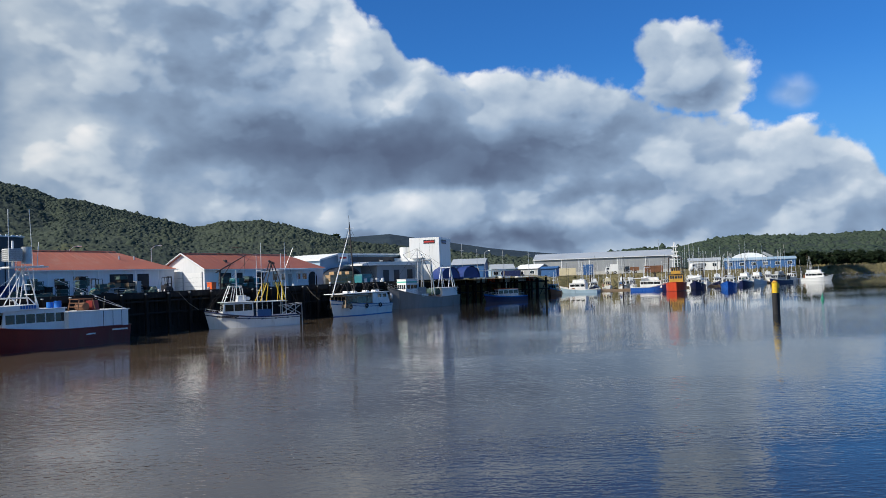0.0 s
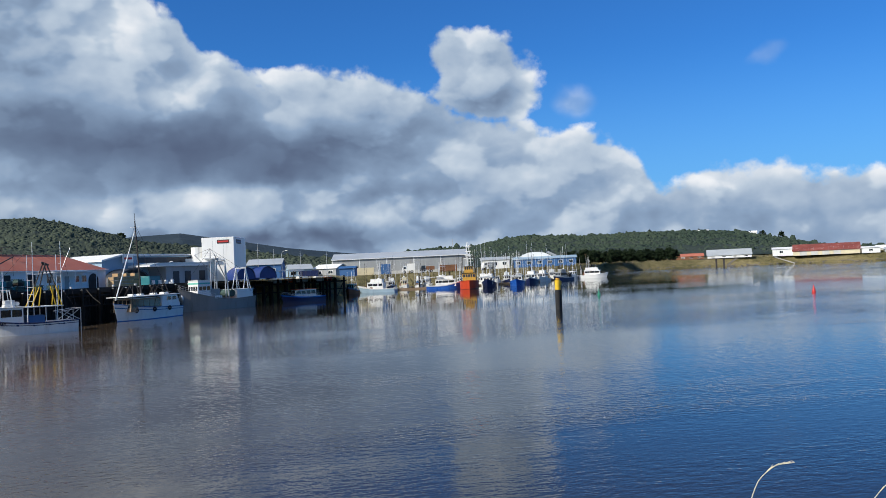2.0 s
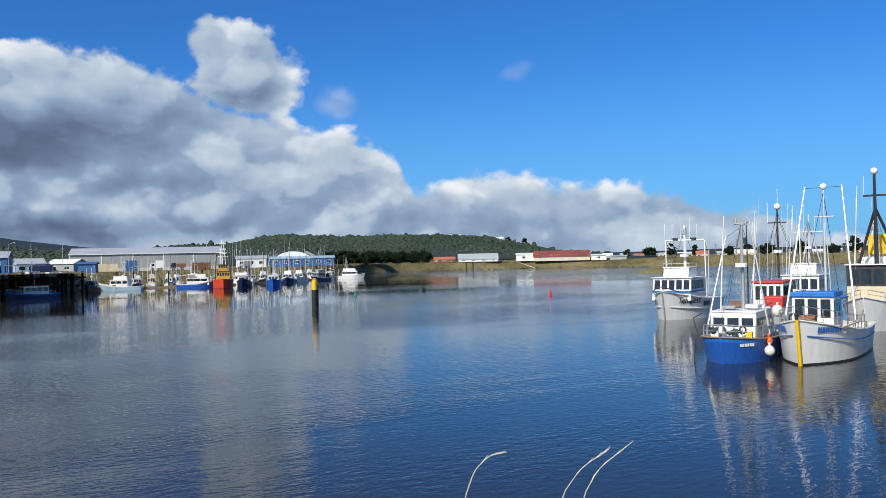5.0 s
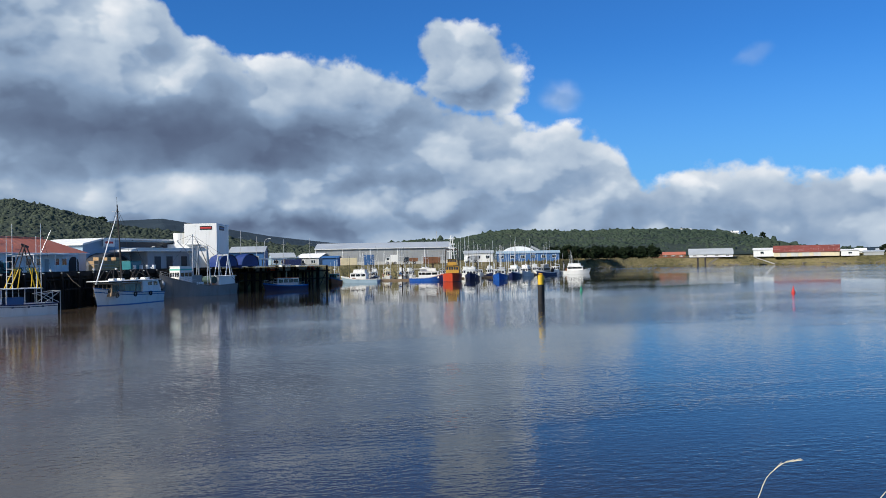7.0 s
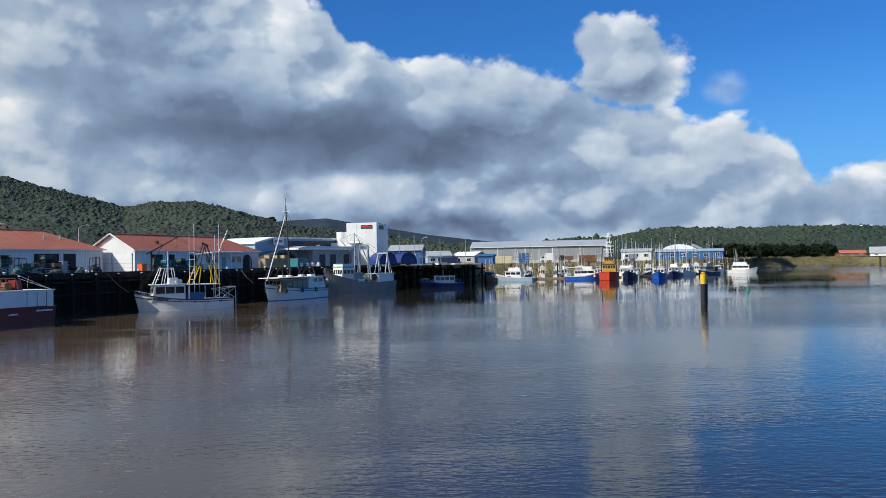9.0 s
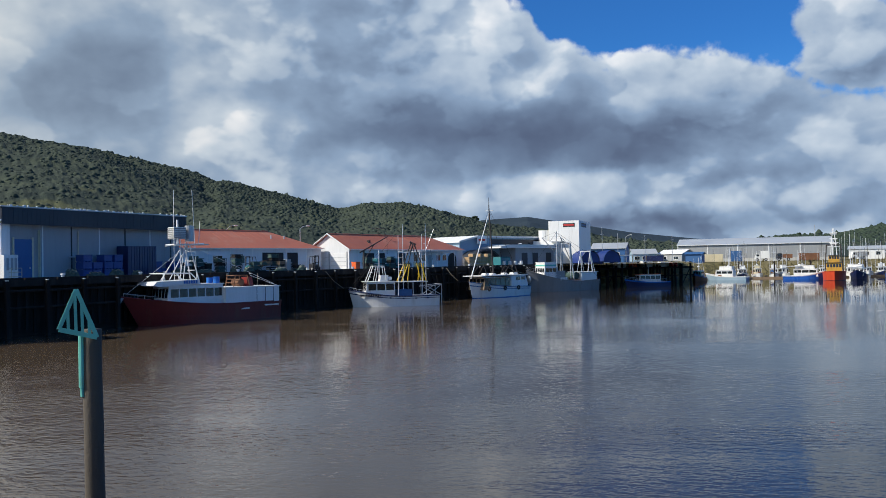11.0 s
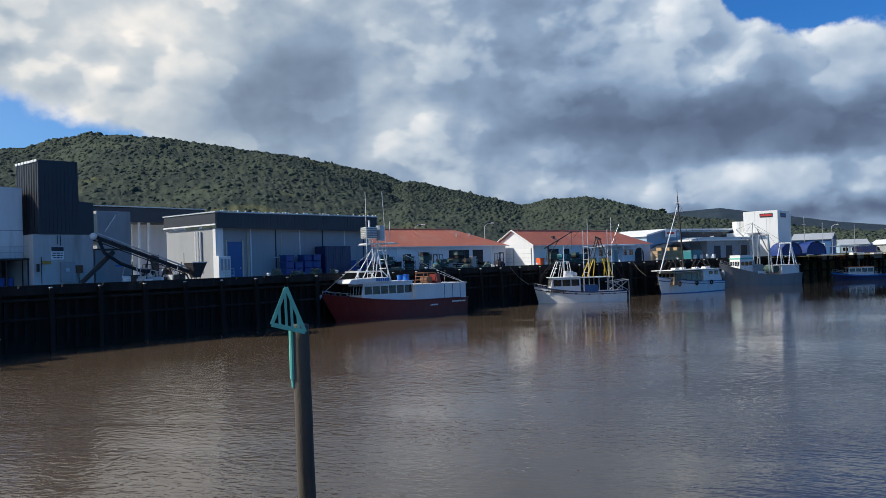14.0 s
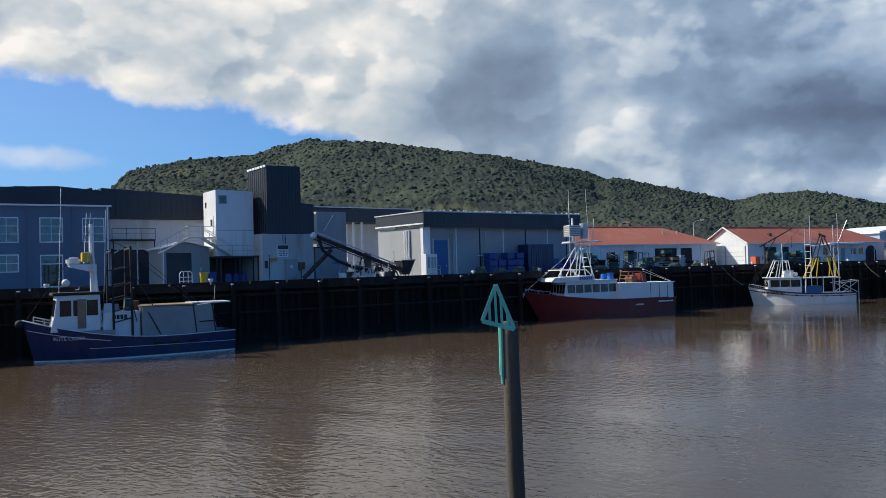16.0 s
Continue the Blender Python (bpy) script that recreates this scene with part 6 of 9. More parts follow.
for sg in (1, -1):
    bars("name_bar", th, Matrix.Translation((0, sg * 0.09, -0.08)) @ on_side(L, 0.79, 1.68, sg, 0.15, 0.12) @ Matrix.Rotation(-math.pi / 2, 4, "X"), [0.22, 0.2, 0.12, 0.22, 0.2, 0.22, 0.2, 0.22, 0.12, 0.2, 0.2, 0.2], 0.28, M["letters"], 0.05)
tube_part("life_ring", [(hx(210) + 0.28 * math.cos(a), 1.2, 2.6 + 0.28 * math.sin(a)) for a in np.linspace(0, 2 * math.pi, 13)], 0.06, M["orange"], th)
rail(th, lambda u: (X(u, 1.0), bs(u), sh(u)), 0.78, 0.985, 0.3, 6, mid=False)
stays(th, [((hx(260), 0, 7.6), (L / 2 - 0.2, 0, 2.6)), ((hx(497), 0.5, 11), (hx(376), 0.9, 11)), ((hx(497), 0.5, 11), (hx(565), 0, 2.9)), ((hx(376), 0.9, 11.2), (L / 2 - 0.5, 0, 2.5)), ((hx(433), 0, 8.7), (hx(560), 0, 2.9))], 0.018)

# ---- launch with tall dark mast ----
th, sh, bs, X, L = boat("motor_launch", (-16.95, 130.5), (-9.2, 143.4), "white wooden launch with tall dark mast and long cabin roof",
    dict(beam=4.3, fs=1.6, fm=1.75, fb=2.75, hull=M["hull_white"], stripe=M["mid_blue"], rub=0.07, rubmat=M["mid_blue"], boot=M["letters_blue"], rake=0.05, deckmat=M["deck_wood"], inside=M["hull_white"]))
hx = lambda c: L / 2 - (c - 710) * (L / 310)
bm = B()
side_prism(bm, [(hx(1000), 1.3), (hx(1000), 2.0), (hx(985), 3.5), (hx(900), 3.55), (hx(900), 1.3)], -1.8, 1.8)
ab = part("aft_cabin", bm, M["white"], th)
for c in (928, 958):
    for sg in (1, -1):
        box_part("pane", (hx(c + 22), hx(c), sg * 1.8 - 0.015, sg * 1.8 + 0.015, 2.75, 3.3), M["glass"], ab)
# house with dark panes added for the open, shaded space under the roof
cabin(th, hx(898), hx(752), 3.2, 1.35, 1.95, M["deck_wood"], M["white"], front=4, sides=5, lean=0.2, over=0.1, name="underroof_shade_infill", wz=(0.3, 0.9))
box_part("cabin_roof", (hx(995), hx(728), -2.0, 2.0, 3.56, 3.68), M["white"], th, "long white cabin roof", bevel=0.04)
for c, w in ((795, 0.7), (835, 0.5), (905, 0.5), (960, 0.8)):
    box_part("roof_gear", (hx(c) - w, hx(c) + w * 0.4, -0.5, 0.5, 3.68, 4.0), M["white"], th, bevel=0.08)
mm = tube_part("mast", [(hx(845), 0, 3.6), (hx(826), 0, 15.4)], 0.15, M["dark_steel"], th, r1=0.08, n=8, label="tall dark wooden mast")
tube_part("masthead", [(hx(826), 0, 15.4), (hx(825), 0, 16.6)], 0.03, M["dark_steel"], th)
tube_part("crosstree", [(hx(827), -0.9, 14.4), (hx(827), 0.9, 14.4)], 0.04, M["alu"], th)
tube_part("boom", [(hx(720), 0, 3.2), (hx(826), 0, 14.0)], 0.10, M["white"], th, r1=0.06, label="white derrick boom")
stays(th, [((hx(826), 0, 14.8), (hx(750), 1.8, 2.6)), ((hx(826), 0, 14.8), (hx(750), -1.8, 2.6)), ((hx(826), 0, 14.8), (hx(880), 1.9, 2.2)), ((hx(826), 0, 14.8), (hx(880), -1.9, 2.2)), ((hx(826), 0, 14.8), (hx(1000), 0, 3.6))], 0.022)
bm = B()
for c in (770, 800, 870, 925, 950):
    tube(bm, (hx(c), -1.5, 3.68), (hx(c + 6), -0.5, 5.4), 0.04)
    tube(bm, (hx(c), 1.5, 3.68), (hx(c + 6), 0.5, 5.4), 0.04)
part("rod_holder", bm, M["dark_steel"], th)
for c in (760, 850, 930):
    for sg in (1, -1):
        tube_part("fender_tyre", [(hx(c) + 0.3 * math.cos(a), sg * (bs(0.45) + 0.08), 1.5 + 0.3 * math.sin(a)) for a in np.linspace(0, 2 * math.pi, 11)], 0.1, M["black"], th)
bars("name_bar", th, Matrix.Translation((hx(790), 2.02, 2.15)) @ Matrix.Rotation(-0.14, 4, "Z"), [0.2] * 5, 0.14, M["letters"])

# ---- grey trawler ----
th, sh, bs, X, L = boat("trawler", (-9.2, 154.6), (3.2, 167.0), "weathered grey steel trawler with rust streaks and white wheelhouse",
    dict(beam=5.2, fs=2.1, fm=1.9, fb=4.2, hull=M["grey_hull"], rake=0.06, inside=M["grey_hull"], deckmat=M["rust"], full=2.6))
hx = lambda c: L / 2 - (c - 55) * (L / 295)
cabin(th, hx(166), hx(116), 2.6, 2.4, 3.1, M["white"], M["white"], front=4, sides=3, lean=0.3, over=0.08, wz=(0.42, 0.66), roof_h=0.12)
box_part("visor_band", (hx(165), hx(115), -1.34, 1.34, 4.85, 5.15), M["teal"], th, "pale green band over the windows")
rail(th, lambda u: (X(u, 1.0), bs(u), sh(u)), 0.62, 0.985, 0.7, 8)
box_part("casing", (hx(205), hx(160), -1.3, 1.3, 1.6, 3.9), M["deck_grey"], th, bevel=0.05)
bars("registration_bar", th, Matrix.Translation((hx(178), bs(0.6) * 1.0, 2.4)), [0.4, 0.4, 0.4, 0.4], 0.5, M["white"])
bm = B()
quad_box(bm, hx(340), hx(268), -1.95, 1.95, 1.7, 3.5)
part("aft_shelter", bm, M["white"], th, "white aft deck shelter")
box_part("shelter_roof", (hx(346), hx(262), -2.1, 2.1, 3.502, 3.62), M["white"], th, bevel=0.03)
mast(th, hx(190), 0, 3.5, 11.6, 0.12, M["steel"], spread=1.3, spread_z=0.75, whips=3, rng=rng)
for y in (-1.6, 1.6):
    tube_part("gantry_leg", [(hx(240), y, 1.6), (hx(232), y * 0.7, 9.2)], 0.14, M["steel"], th)
    tube_part("gantry_leg", [(hx(225), y, 1.6), (hx(232), y * 0.7, 9.2)], 0.10, M["steel"], th)
    tube_part("derrick", [(hx(232), y * 0.7, 6.0), (hx(165), y * 1.6, 10.4)], 0.08, M["steel"], th)
    tube_part("stern_gallows", [(hx(330), y, 2.0), (hx(322), y * 0.8, 7.6)], 0.12, M["alu"], th)
    tube_part("stern_gallows", [(hx(300), y, 2.0), (hx(322), y * 0.8, 7.6)], 0.09, M["alu"], th)
    tube_part("stern_gallows", [(hx(345), y, 2.0), (hx(322), y * 0.8, 7.6)], 0.07, M["alu"], th)
tube_part("gantry_beam", [(hx(232), -1.2, 9.2), (hx(232), 1.2, 9.2)], 0.13, M["steel"], th)
tube_part("gantry_beam", [(hx(322), -1.4, 7.6), (hx(322), 1.4, 7.6)], 0.13, M["alu"], th)
tube_part("net_drum", [(hx(255), -1.5, 2.9), (hx(255), 1.5, 2.9)], 0.7, M["net"], th, n=14)
bm = B()
ball(bm, (L / 2 - 0.2, 0.5, 2.4), 0.6, sx=0.5, sz=1.3)
part("bow_anchor", bm, M["steel"], th, smooth=True)
stays(th, [((hx(190), 0, 11.4), (L / 2 - 0.4, 0, 3.6)), ((hx(190), 0, 11.4), (hx(322), 0, 7.6)), ((hx(232), 1.1, 9.2), (hx(345), 2.2, 2.2)), ((hx(165), 2.5, 10.4), (hx(190), 0, 11.5)), ((hx(165), -2.5, 10.4), (hx(190), 0, 11.5)), ((hx(165), 2.5, 10.4), (hx(232), 1, 9))], 0.022)
# ---- boats rafted on the near bank's side ----
AX = Vector((0.93, 0.37))


def raft(stem, L, turn=0.0):
    a = Matrix.Rotation(radians(turn), 2) @ AX
    return (stem[0], stem[1]), (stem[0] + a.x * L, stem[1] + a.y * L)


def front_name(th, words, size, x, y, z, yaw, material, tilt=0.2):
    for sg in (1, -1):
        text_part("boat_name", words, size, material, th, Matrix.Translation((x, sg * y, z)) @ Matrix.Rotation((math.pi - yaw) if sg > 0 else yaw, 4, "Z") @ Matrix.Rotation(math.pi / 2 + tilt, 4, "X"))


# white boat with blue window band
bow, stern = raft((55.2, 52.6), 12.6, 2)
th, sh, bs, X, L = boat("fishing_boat", bow, stern, "white fishing boat with blue window band and wide mast crossbar",
    dict(beam=4.6, fs=1.6, fm=1.75, fb=2.65, hull=M["hull_white"], rake=0.05, full=2.5, rub=0.07, stations=24))
cabin(th, L / 2 - 6.6, L / 2 - 2.7, 3.6, 1.7, 2.05, M["white"], M["white"], front=5, sides=4, lean=0.35, over=0.2, wz=(0.5, 0.9))
box_part("blue_band", (L / 2 - 6.55, L / 2 - 2.3, -1.83, 1.83, 2.45, 2.62), M["letters_blue"], th, bevel=0.01)
cabin(th, L / 2 - 6.2, L / 2 - 4.0, 2.4, 3.83, 0.85, M["white"], M["white"], front=0, sides=0, lean=0.3, over=0.15, name="flybridge")
bm = B()
chain(bm, [(L / 2 - 6.2, 1.2, 5.1), (L / 2 - 4.0, 1.2, 5.1), (L / 2 - 3.8, 0, 5.1), (L / 2 - 4.0, -1.2, 5.1), (L / 2 - 6.2, -1.2, 5.1)], 0.04, 6)
for y in (-1.2, 1.2):
    for x in (6.2, 5.1, 4.0):
        tube(bm, (L / 2 - x, y, 4.7), (L / 2 - x, y, 5.1), 0.03)
part("flybridge_rail", bm, M["steel"], th)
mm = mast(th, L / 2 - 6.6, 0, 3.8, 8.7, 0.16, M["white"])
tube_part("crossbar", [(L / 2 - 6.6, -1.9, 7.3), (L / 2 - 6.6, 1.9, 7.3)], 0.08, M["white"], th)
tube_part("crossbar", [(L / 2 - 6.5, -0.7, 6.1), (L / 2 - 6.5, 0.7, 6.1)], 0.06, M["white"], th)
tube_part("radar", [(L / 2 - 6.3, 0, 5.7), (L / 2 - 6.3, 0, 5.95)], 0.4, M["white"], th, n=14)
for y in (-0.9, 0.9):
    box_part("deck_light", (L / 2 - 6.6, L / 2 - 6.2, y - 0.25, y + 0.25, 7.38, 7.52), M["letters"], th)
bx = box_part("mast_head", (L / 2 - 6.75, L / 2 - 6.45, -0.15, 0.15, 7.9, 8.5), M["steel"], th)
for y, z in ((-1.95, 8.9), (-1.2, 8.9), (-0.4, 9.6), (0.5, 9.4), (1.2, 8.8)):
    tube_part("aerial", [(L / 2 - 6.6, y, 7.3), (L / 2 - 6.6, y, z)], 0.022, M["white"], th, n=5)
for y in (-1.9, 1.9):
    tube_part("support_post", [(L / 2 - 6.8, y, 1.8), (L / 2 - 6.6, y, 7.3)], 0.055, M["white"], th)
    tube_part("trolling_pole", [(L / 2 - 7.0, y * 1.05, 1.9), (L / 2 - 7.3, y * 1.15, 8.4)], 0.06, M["steel"], th, r1=0.03)
for sg in (1, -1):
    text_part("boat_name", "Tempest", 0.85, M["letters"], th, on_side(L, 0.80, 1.72, sg, 0.1, 0.22), 0.012)
    bars("registration_bar", th, on_side(L, 0.56, 1.35, sg, 0.0, 0.0) @ Matrix.Rotation(-math.pi / 2, 4, "X"), [0.26] * 5, 0.42, M["letters"])
    bars("bow_mark", th, on_side(L, 0.955, 1.95, sg, 0.3, 0.25) @ Matrix.Rotation(-math.pi / 2, 4, "X"), [0.55], 0.6, M["letters"])
tube_part("chine_rail", [(X(u, 0.45), bs(u) * 0.94 + 0.03, sh(u) * 0.47) for u in np.linspace(0.05, 0.96, 14)], 0.05, M["hull_white"], th)
tube_part("chine_rail", [(X(u, 0.45), -bs(u) * 0.94 - 0.03, sh(u) * 0.47) for u in np.linspace(0.05, 0.96, 14)], 0.05, M["hull_white"], th)
tube_part("stem_bar", [(X(1, 0) + 0.02, 0, 0.0), (X(1, 0.5) + 0.06, 0, 1.3), (X(1, 1) + 0.05, 0, 2.65)], 0.07, M["deck_grey"], th)
bm = B()
chain(bm, [(L / 2 - 0.9, 1.2, 2.6), (L / 2 + 0.25, 0.35, 3.0), (L / 2 + 0.3, -0.35, 3.0), (L / 2 - 0.9, -1.2, 2.6)], 0.05, 6)
part("bow_roller", bm, M["dark_steel"], th)
box_part("aft_gear", (L / 2 - 9.0, L / 2 - 7.4, -1.2, 1.2, 1.3, 3.6), M["white"], th, bevel=0.08)
stays(th, [((L / 2 - 6.6, 0, 8.4), (L / 2 - 0.3, 0, 2.7)), ((L / 2 - 6.6, 1.9, 7.3), (L / 2 - 12, 1.5, 1.7)), ((L / 2 - 6.6, -1.9, 7.3), (L / 2 - 12, -1.5, 1.7)), ((L / 2 - 6.6, 0, 8.2), (L / 2 - 6.5, 1.5, 3.8)), ((L / 2 - 6.6, 0, 8.2), (L / 2 - 6.5, -1.5, 3.8))], 0.016)
rail(th, lambda u: (X(u, 1.0), bs(u), sh(u)), 0.5, 0.80, 0.35, 5, mid=False)

# bright blue boat
bow, stern = raft((35.62, 29.95), 10.2, 2)
th, sh, bs, X, L = boat("fishing_boat", bow, stern, "bright blue timber fishing boat with white cabin and pipe rails",
    dict(beam=3.7, fs=1.25, fm=1.15, fb=1.5, hull=M["blue_hull"], top=M["bright_blue"], stripe=M["blue_hull"], boot=M["blue_hull"], bottom=M["maroon"], rake=0.035, full=4.2, deckmat=M["deck_grey"], bulwark=0.3, rub=0.05, rubmat=M["deck_wood"], stations=24))
cabin(th, L / 2 - 6.2, L / 2 - 2.6, 2.5, 1.2, 1.42, M["white"], M["white"], front=3, sides=3, lean=0.15, over=0.06, wz=(0.46, 0.78))
rail(th, lambda u: (X(u, 1.0), bs(u), sh(u)), 0.45, 0.985, 0.62, 8)
bm = B()
tube(bm, (L / 2 - 0.25, -0.75, 2.12), (L / 2 - 0.25, 0.75, 2.12), 0.028)
part("bow_rail", bm, M["steel"], th)
bm = B()
rng = random.Random(21)
for _ in range(16):
    ball(bm, (L / 2 - rng.uniform(1.0, 2.0), rng.uniform(-0.8, 0.8), 1.45 + rng.uniform(0, 0.35)), rng.uniform(0.08, 0.2), sub=1)
part("deck_clutter", bm, M["net"], th, "coiled ropes and gear")
tube_part("windlass", [(L / 2 - 1.6, -0.5, 1.7), (L / 2 - 1.6, 0.3, 1.7)], 0.22, M["white"], th, n=12)
tube_part("rope_reel", [(L / 2 - 1.7, 0.75 + 0.16 * math.cos(a), 1.75 + 0.2 * math.sin(a)) for a in np.linspace(0, 6.3, 13)], 0.05, M["black"], th)
box_part("fuel_can", (L / 2 - 1.5, L / 2 - 1.2, 1.05, 1.35, 1.35, 1.7), M["yellow"], th, "yellow plastic can")
mm = mast(th, L / 2 - 4.6, 0.05, 2.7, 7.9, 0.13, M["steel"], spread=0.35, spread_z=0.96)
mast(th, L / 2 - 4.7, 0.32, 2.7, 7.6, 0.05, M["dark_steel"])
tube_part("radar", [(L / 2 - 4.4, 0.05, 5.15), (L / 2 - 4.4, 0.05, 5.38)], 0.34, M["white"], mm, n=14)
tube_part("radar_bracket", [(L / 2 - 4.6, 0.05, 5.1), (L / 2 - 4.2, 0.05, 5.1)], 0.05, M["steel"], mm)
tube_part("mast_lamp", [(L / 2 - 4.5, 0.3, 6.5), (L / 2 - 4.5, 0.3, 6.85)], 0.12, M["letters"], mm)
tube_part("mast_lamp", [(L / 2 - 4.6, -0.25, 7.7), (L / 2 - 4.6, -0.25, 8.0)], 0.06, M["steel"], mm)
for sg, x1, z1 in ((1, 5.2, 7.9), (-1, 5.0, 7.0)):
    tube_part("trolling_pole", [(L / 2 - 3.4, sg * 1.75, 1.4), (L / 2 - x1, sg * (0.35 if sg > 0 else 0.95), z1)], 0.06, M["steel"], th, r1=0.035)
tube_part("trolling_pole", [(L / 2 - 5.6, -1.6, 1.4), (L / 2 - 5.2, -1.1, 8.2)], 0.05, M["white"], th, r1=0.025)
tube_part("aerial", [(L / 2 - 5.0, 0.5, 2.8), (L / 2 - 5.0, 0.75, 8.4)], 0.018, M["white"], th, n=5)
for x0, x1, y0, y1, z1, mt in ((6.0, 5.2, -0.9, -0.2, 3.1, "rust"), (5.0, 4.0, 0.3, 1.0, 3.0, "white"), (4.2, 3.4, -0.9, -0.1, 2.95, "deck_grey"), (7.4, 6.4, -1.1, 1.1, 2.6, "white"), (9.0, 8.0, -1.0, 0.4, 2.4, "mid_blue")):
    box_part("roof_gear", (L / 2 - x0, L / 2 - x1, y0, y1, 1.2 if x0 > 6.2 else 2.78, z1), M[mt], th, bevel=0.04)
bm = B()
chain(bm, [(L / 2 - 2.2, -1.8, 1.0), (L / 2 - 2.3, -2.15, 2.3), (L / 2 - 3.6, -2.1, 2.45)], 0.035, 6)
chain(bm, [(L / 2 - 1.6, -1.8, 1.2), (L / 2 - 1.6, -1.98, -0.4)], 0.03, 6)
part("boarding_frame", bm, M["dark_steel"], th)
fender_ball(th, (L / 2 - 2.0, 2.05, 0.65), 0.27)
bars("name_bar", th, on_side(L, 0.90, 1.0, 1, 0.1, 0.1) @ Matrix.Rotation(-math.pi / 2, 4, "X"), [0.12] * 6, 0.16, M["white"], 0.04)
stays(th, [((L / 2 - 4.6, 0.05, 7.7), (L / 2 - 0.2, 0, 2.1)), ((L / 2 - 4.6, 0.05, 7.7), (L / 2 - 6, 1.5, 1.3)), ((L / 2 - 4.6, 0.05, 7.7), (L / 2 - 6, -1.5, 1.3)), ((L / 2 - 5.2, 0.35, 7.8), (L / 2 - 5.0, -0.95, 6.9))], 0.012)

# white boat with blue canopy top
bow, stern = raft((37.9, 26.9), 12.2, 0)
th, sh, bs, X, L = boat("fishing_boat", bow, stern, "white fishing boat with blue canopy top and yellow stem",
    dict(beam=4.1, fs=1.5, fm=1.5, fb=2.45, hull=M["hull_white"], boot=M["letters"], rake=0.04, full=3.0, deckmat=M["deck_wood"], rub=0.05, stations=24))
wh = cabin(th, L / 2 - 5.5, L / 2 - 3.5, 2.15, 1.5, 1.95, M["white"], M["bright_blue"], front=3, sides=3, lean=0.12, over=0.14, wz=(0.42, 0.92), roof_h=0.26)
box_part("canopy", (L / 2 - 8.0, L / 2 - 5.7, -1.0, 1.0, 3.2, 3.3), M["bright_blue"], th, "blue canvas canopy aft", bevel=0.03)
for y in (-1.1, 1.1):
    tube_part("canopy_post", [(L / 2 - 7.9, y * 0.85, 1.3), (L / 2 - 7.9, y * 0.85, 3.2)], 0.035, M["steel"], th)
tube_part("stem_bar", [(X(1, 0) + 0.03, 0, -0.1), (X(1, 0.5) + 0.06, 0, 1.2), (X(1, 1) + 0.06, 0, 2.45)], 0.11, M["yellow"], th, label="worn yellow stem post")
tube_part("stem_head", [(X(1, 1), 0, 2.35), (X(1, 1) + 0.15, 0, 2.75)], 0.09, M["dark_steel"], th)
for sg in (1, -1):
    bars("name_bar", th, Matrix.Translation((0, sg * 0.1, 0)) @ on_side(L, 0.885, 1.85, sg, 0.2, 0.2) @ Matrix.Rotation(-math.pi / 2, 4, "X"), [0.12, 0.12, 0.14, 0.12, 0.14, 0.12, 0.1, 0.14, 0.12, 0.12], 0.3, M["letters_blue"], 0.045)
tube_part("blue_line", [(X(u, 0.72), bs(u) * 0.985 + 0.02, sh(u) * 0.66) for u in np.linspace(0.1, 0.97, 14)], 0.03, M["letters_blue"], th)
tube_part("blue_line", [(X(u, 0.72), -bs(u) * 0.985 - 0.02, sh(u) * 0.66) for u in np.linspace(0.1, 0.97, 14)], 0.03, M["letters_blue"], th)
rail(th, lambda u: (X(u, 1.0), bs(u), sh(u)), 0.4, 0.97, 0.75, 8)
tube_part("anchor_winch", [(L / 2 - 1.9, -0.3, 2.3), (L / 2 - 1.9, 0.5, 2.3)], 0.25, M["rust"], th, n=12)
tube_part("hose_coil", [(L / 2 - 2.2, -0.7 + 0.22 * math.cos(a), 2.35 + 0.25 * math.sin(a)) for a in np.linspace(0, 6.3, 13)], 0.05, M["black"], th)
mast(th, L / 2 - 6.9, 0, 1.5, 9.6, 0.075, M["alu"], spread=0.6, spread_z=0.8)
bm = B()
ball(bm, (L / 2 - 6.9, 0, 9.75), 0.2)
part("satellite_dome", bm, M["white"], th, smooth=True)
for sg in (1, -1):
    tube_part("trolling_pole", [(L / 2 - 5.0, sg * 1.9, 1.7), (L / 2 - 6.9, sg * 1.0, 9.8)], 0.07, M["alu"], th, r1=0.035)
fender_ball(th, (L / 2 - 4.2, -2.05, 2.6), 0.33)
fender_ball(th, (L / 2 - 1.9, -1.95, 1.1), 0.22, M["orange"])
tube_part("mooring_rope", [(L / 2 - 0.2, 0.2, 2.5), (L / 2 - 2.2, 1.7, 1.9), (L / 2 - 4.0, 2.2, 2.1), (L / 2 - 6, 2.1, 2.6)], 0.04, M["rope"], th)
stays(th, [((L / 2 - 6.9, 0, 9.4), (L / 2 - 0.2, 0, 2.6)), ((L / 2 - 6.9, 0, 9.4), (L / 2 - 11.5, 0, 1.7)), ((L / 2 - 6.9, 1.0, 9.7), (L / 2 - 6.9, -1.0, 9.7))], 0.014)

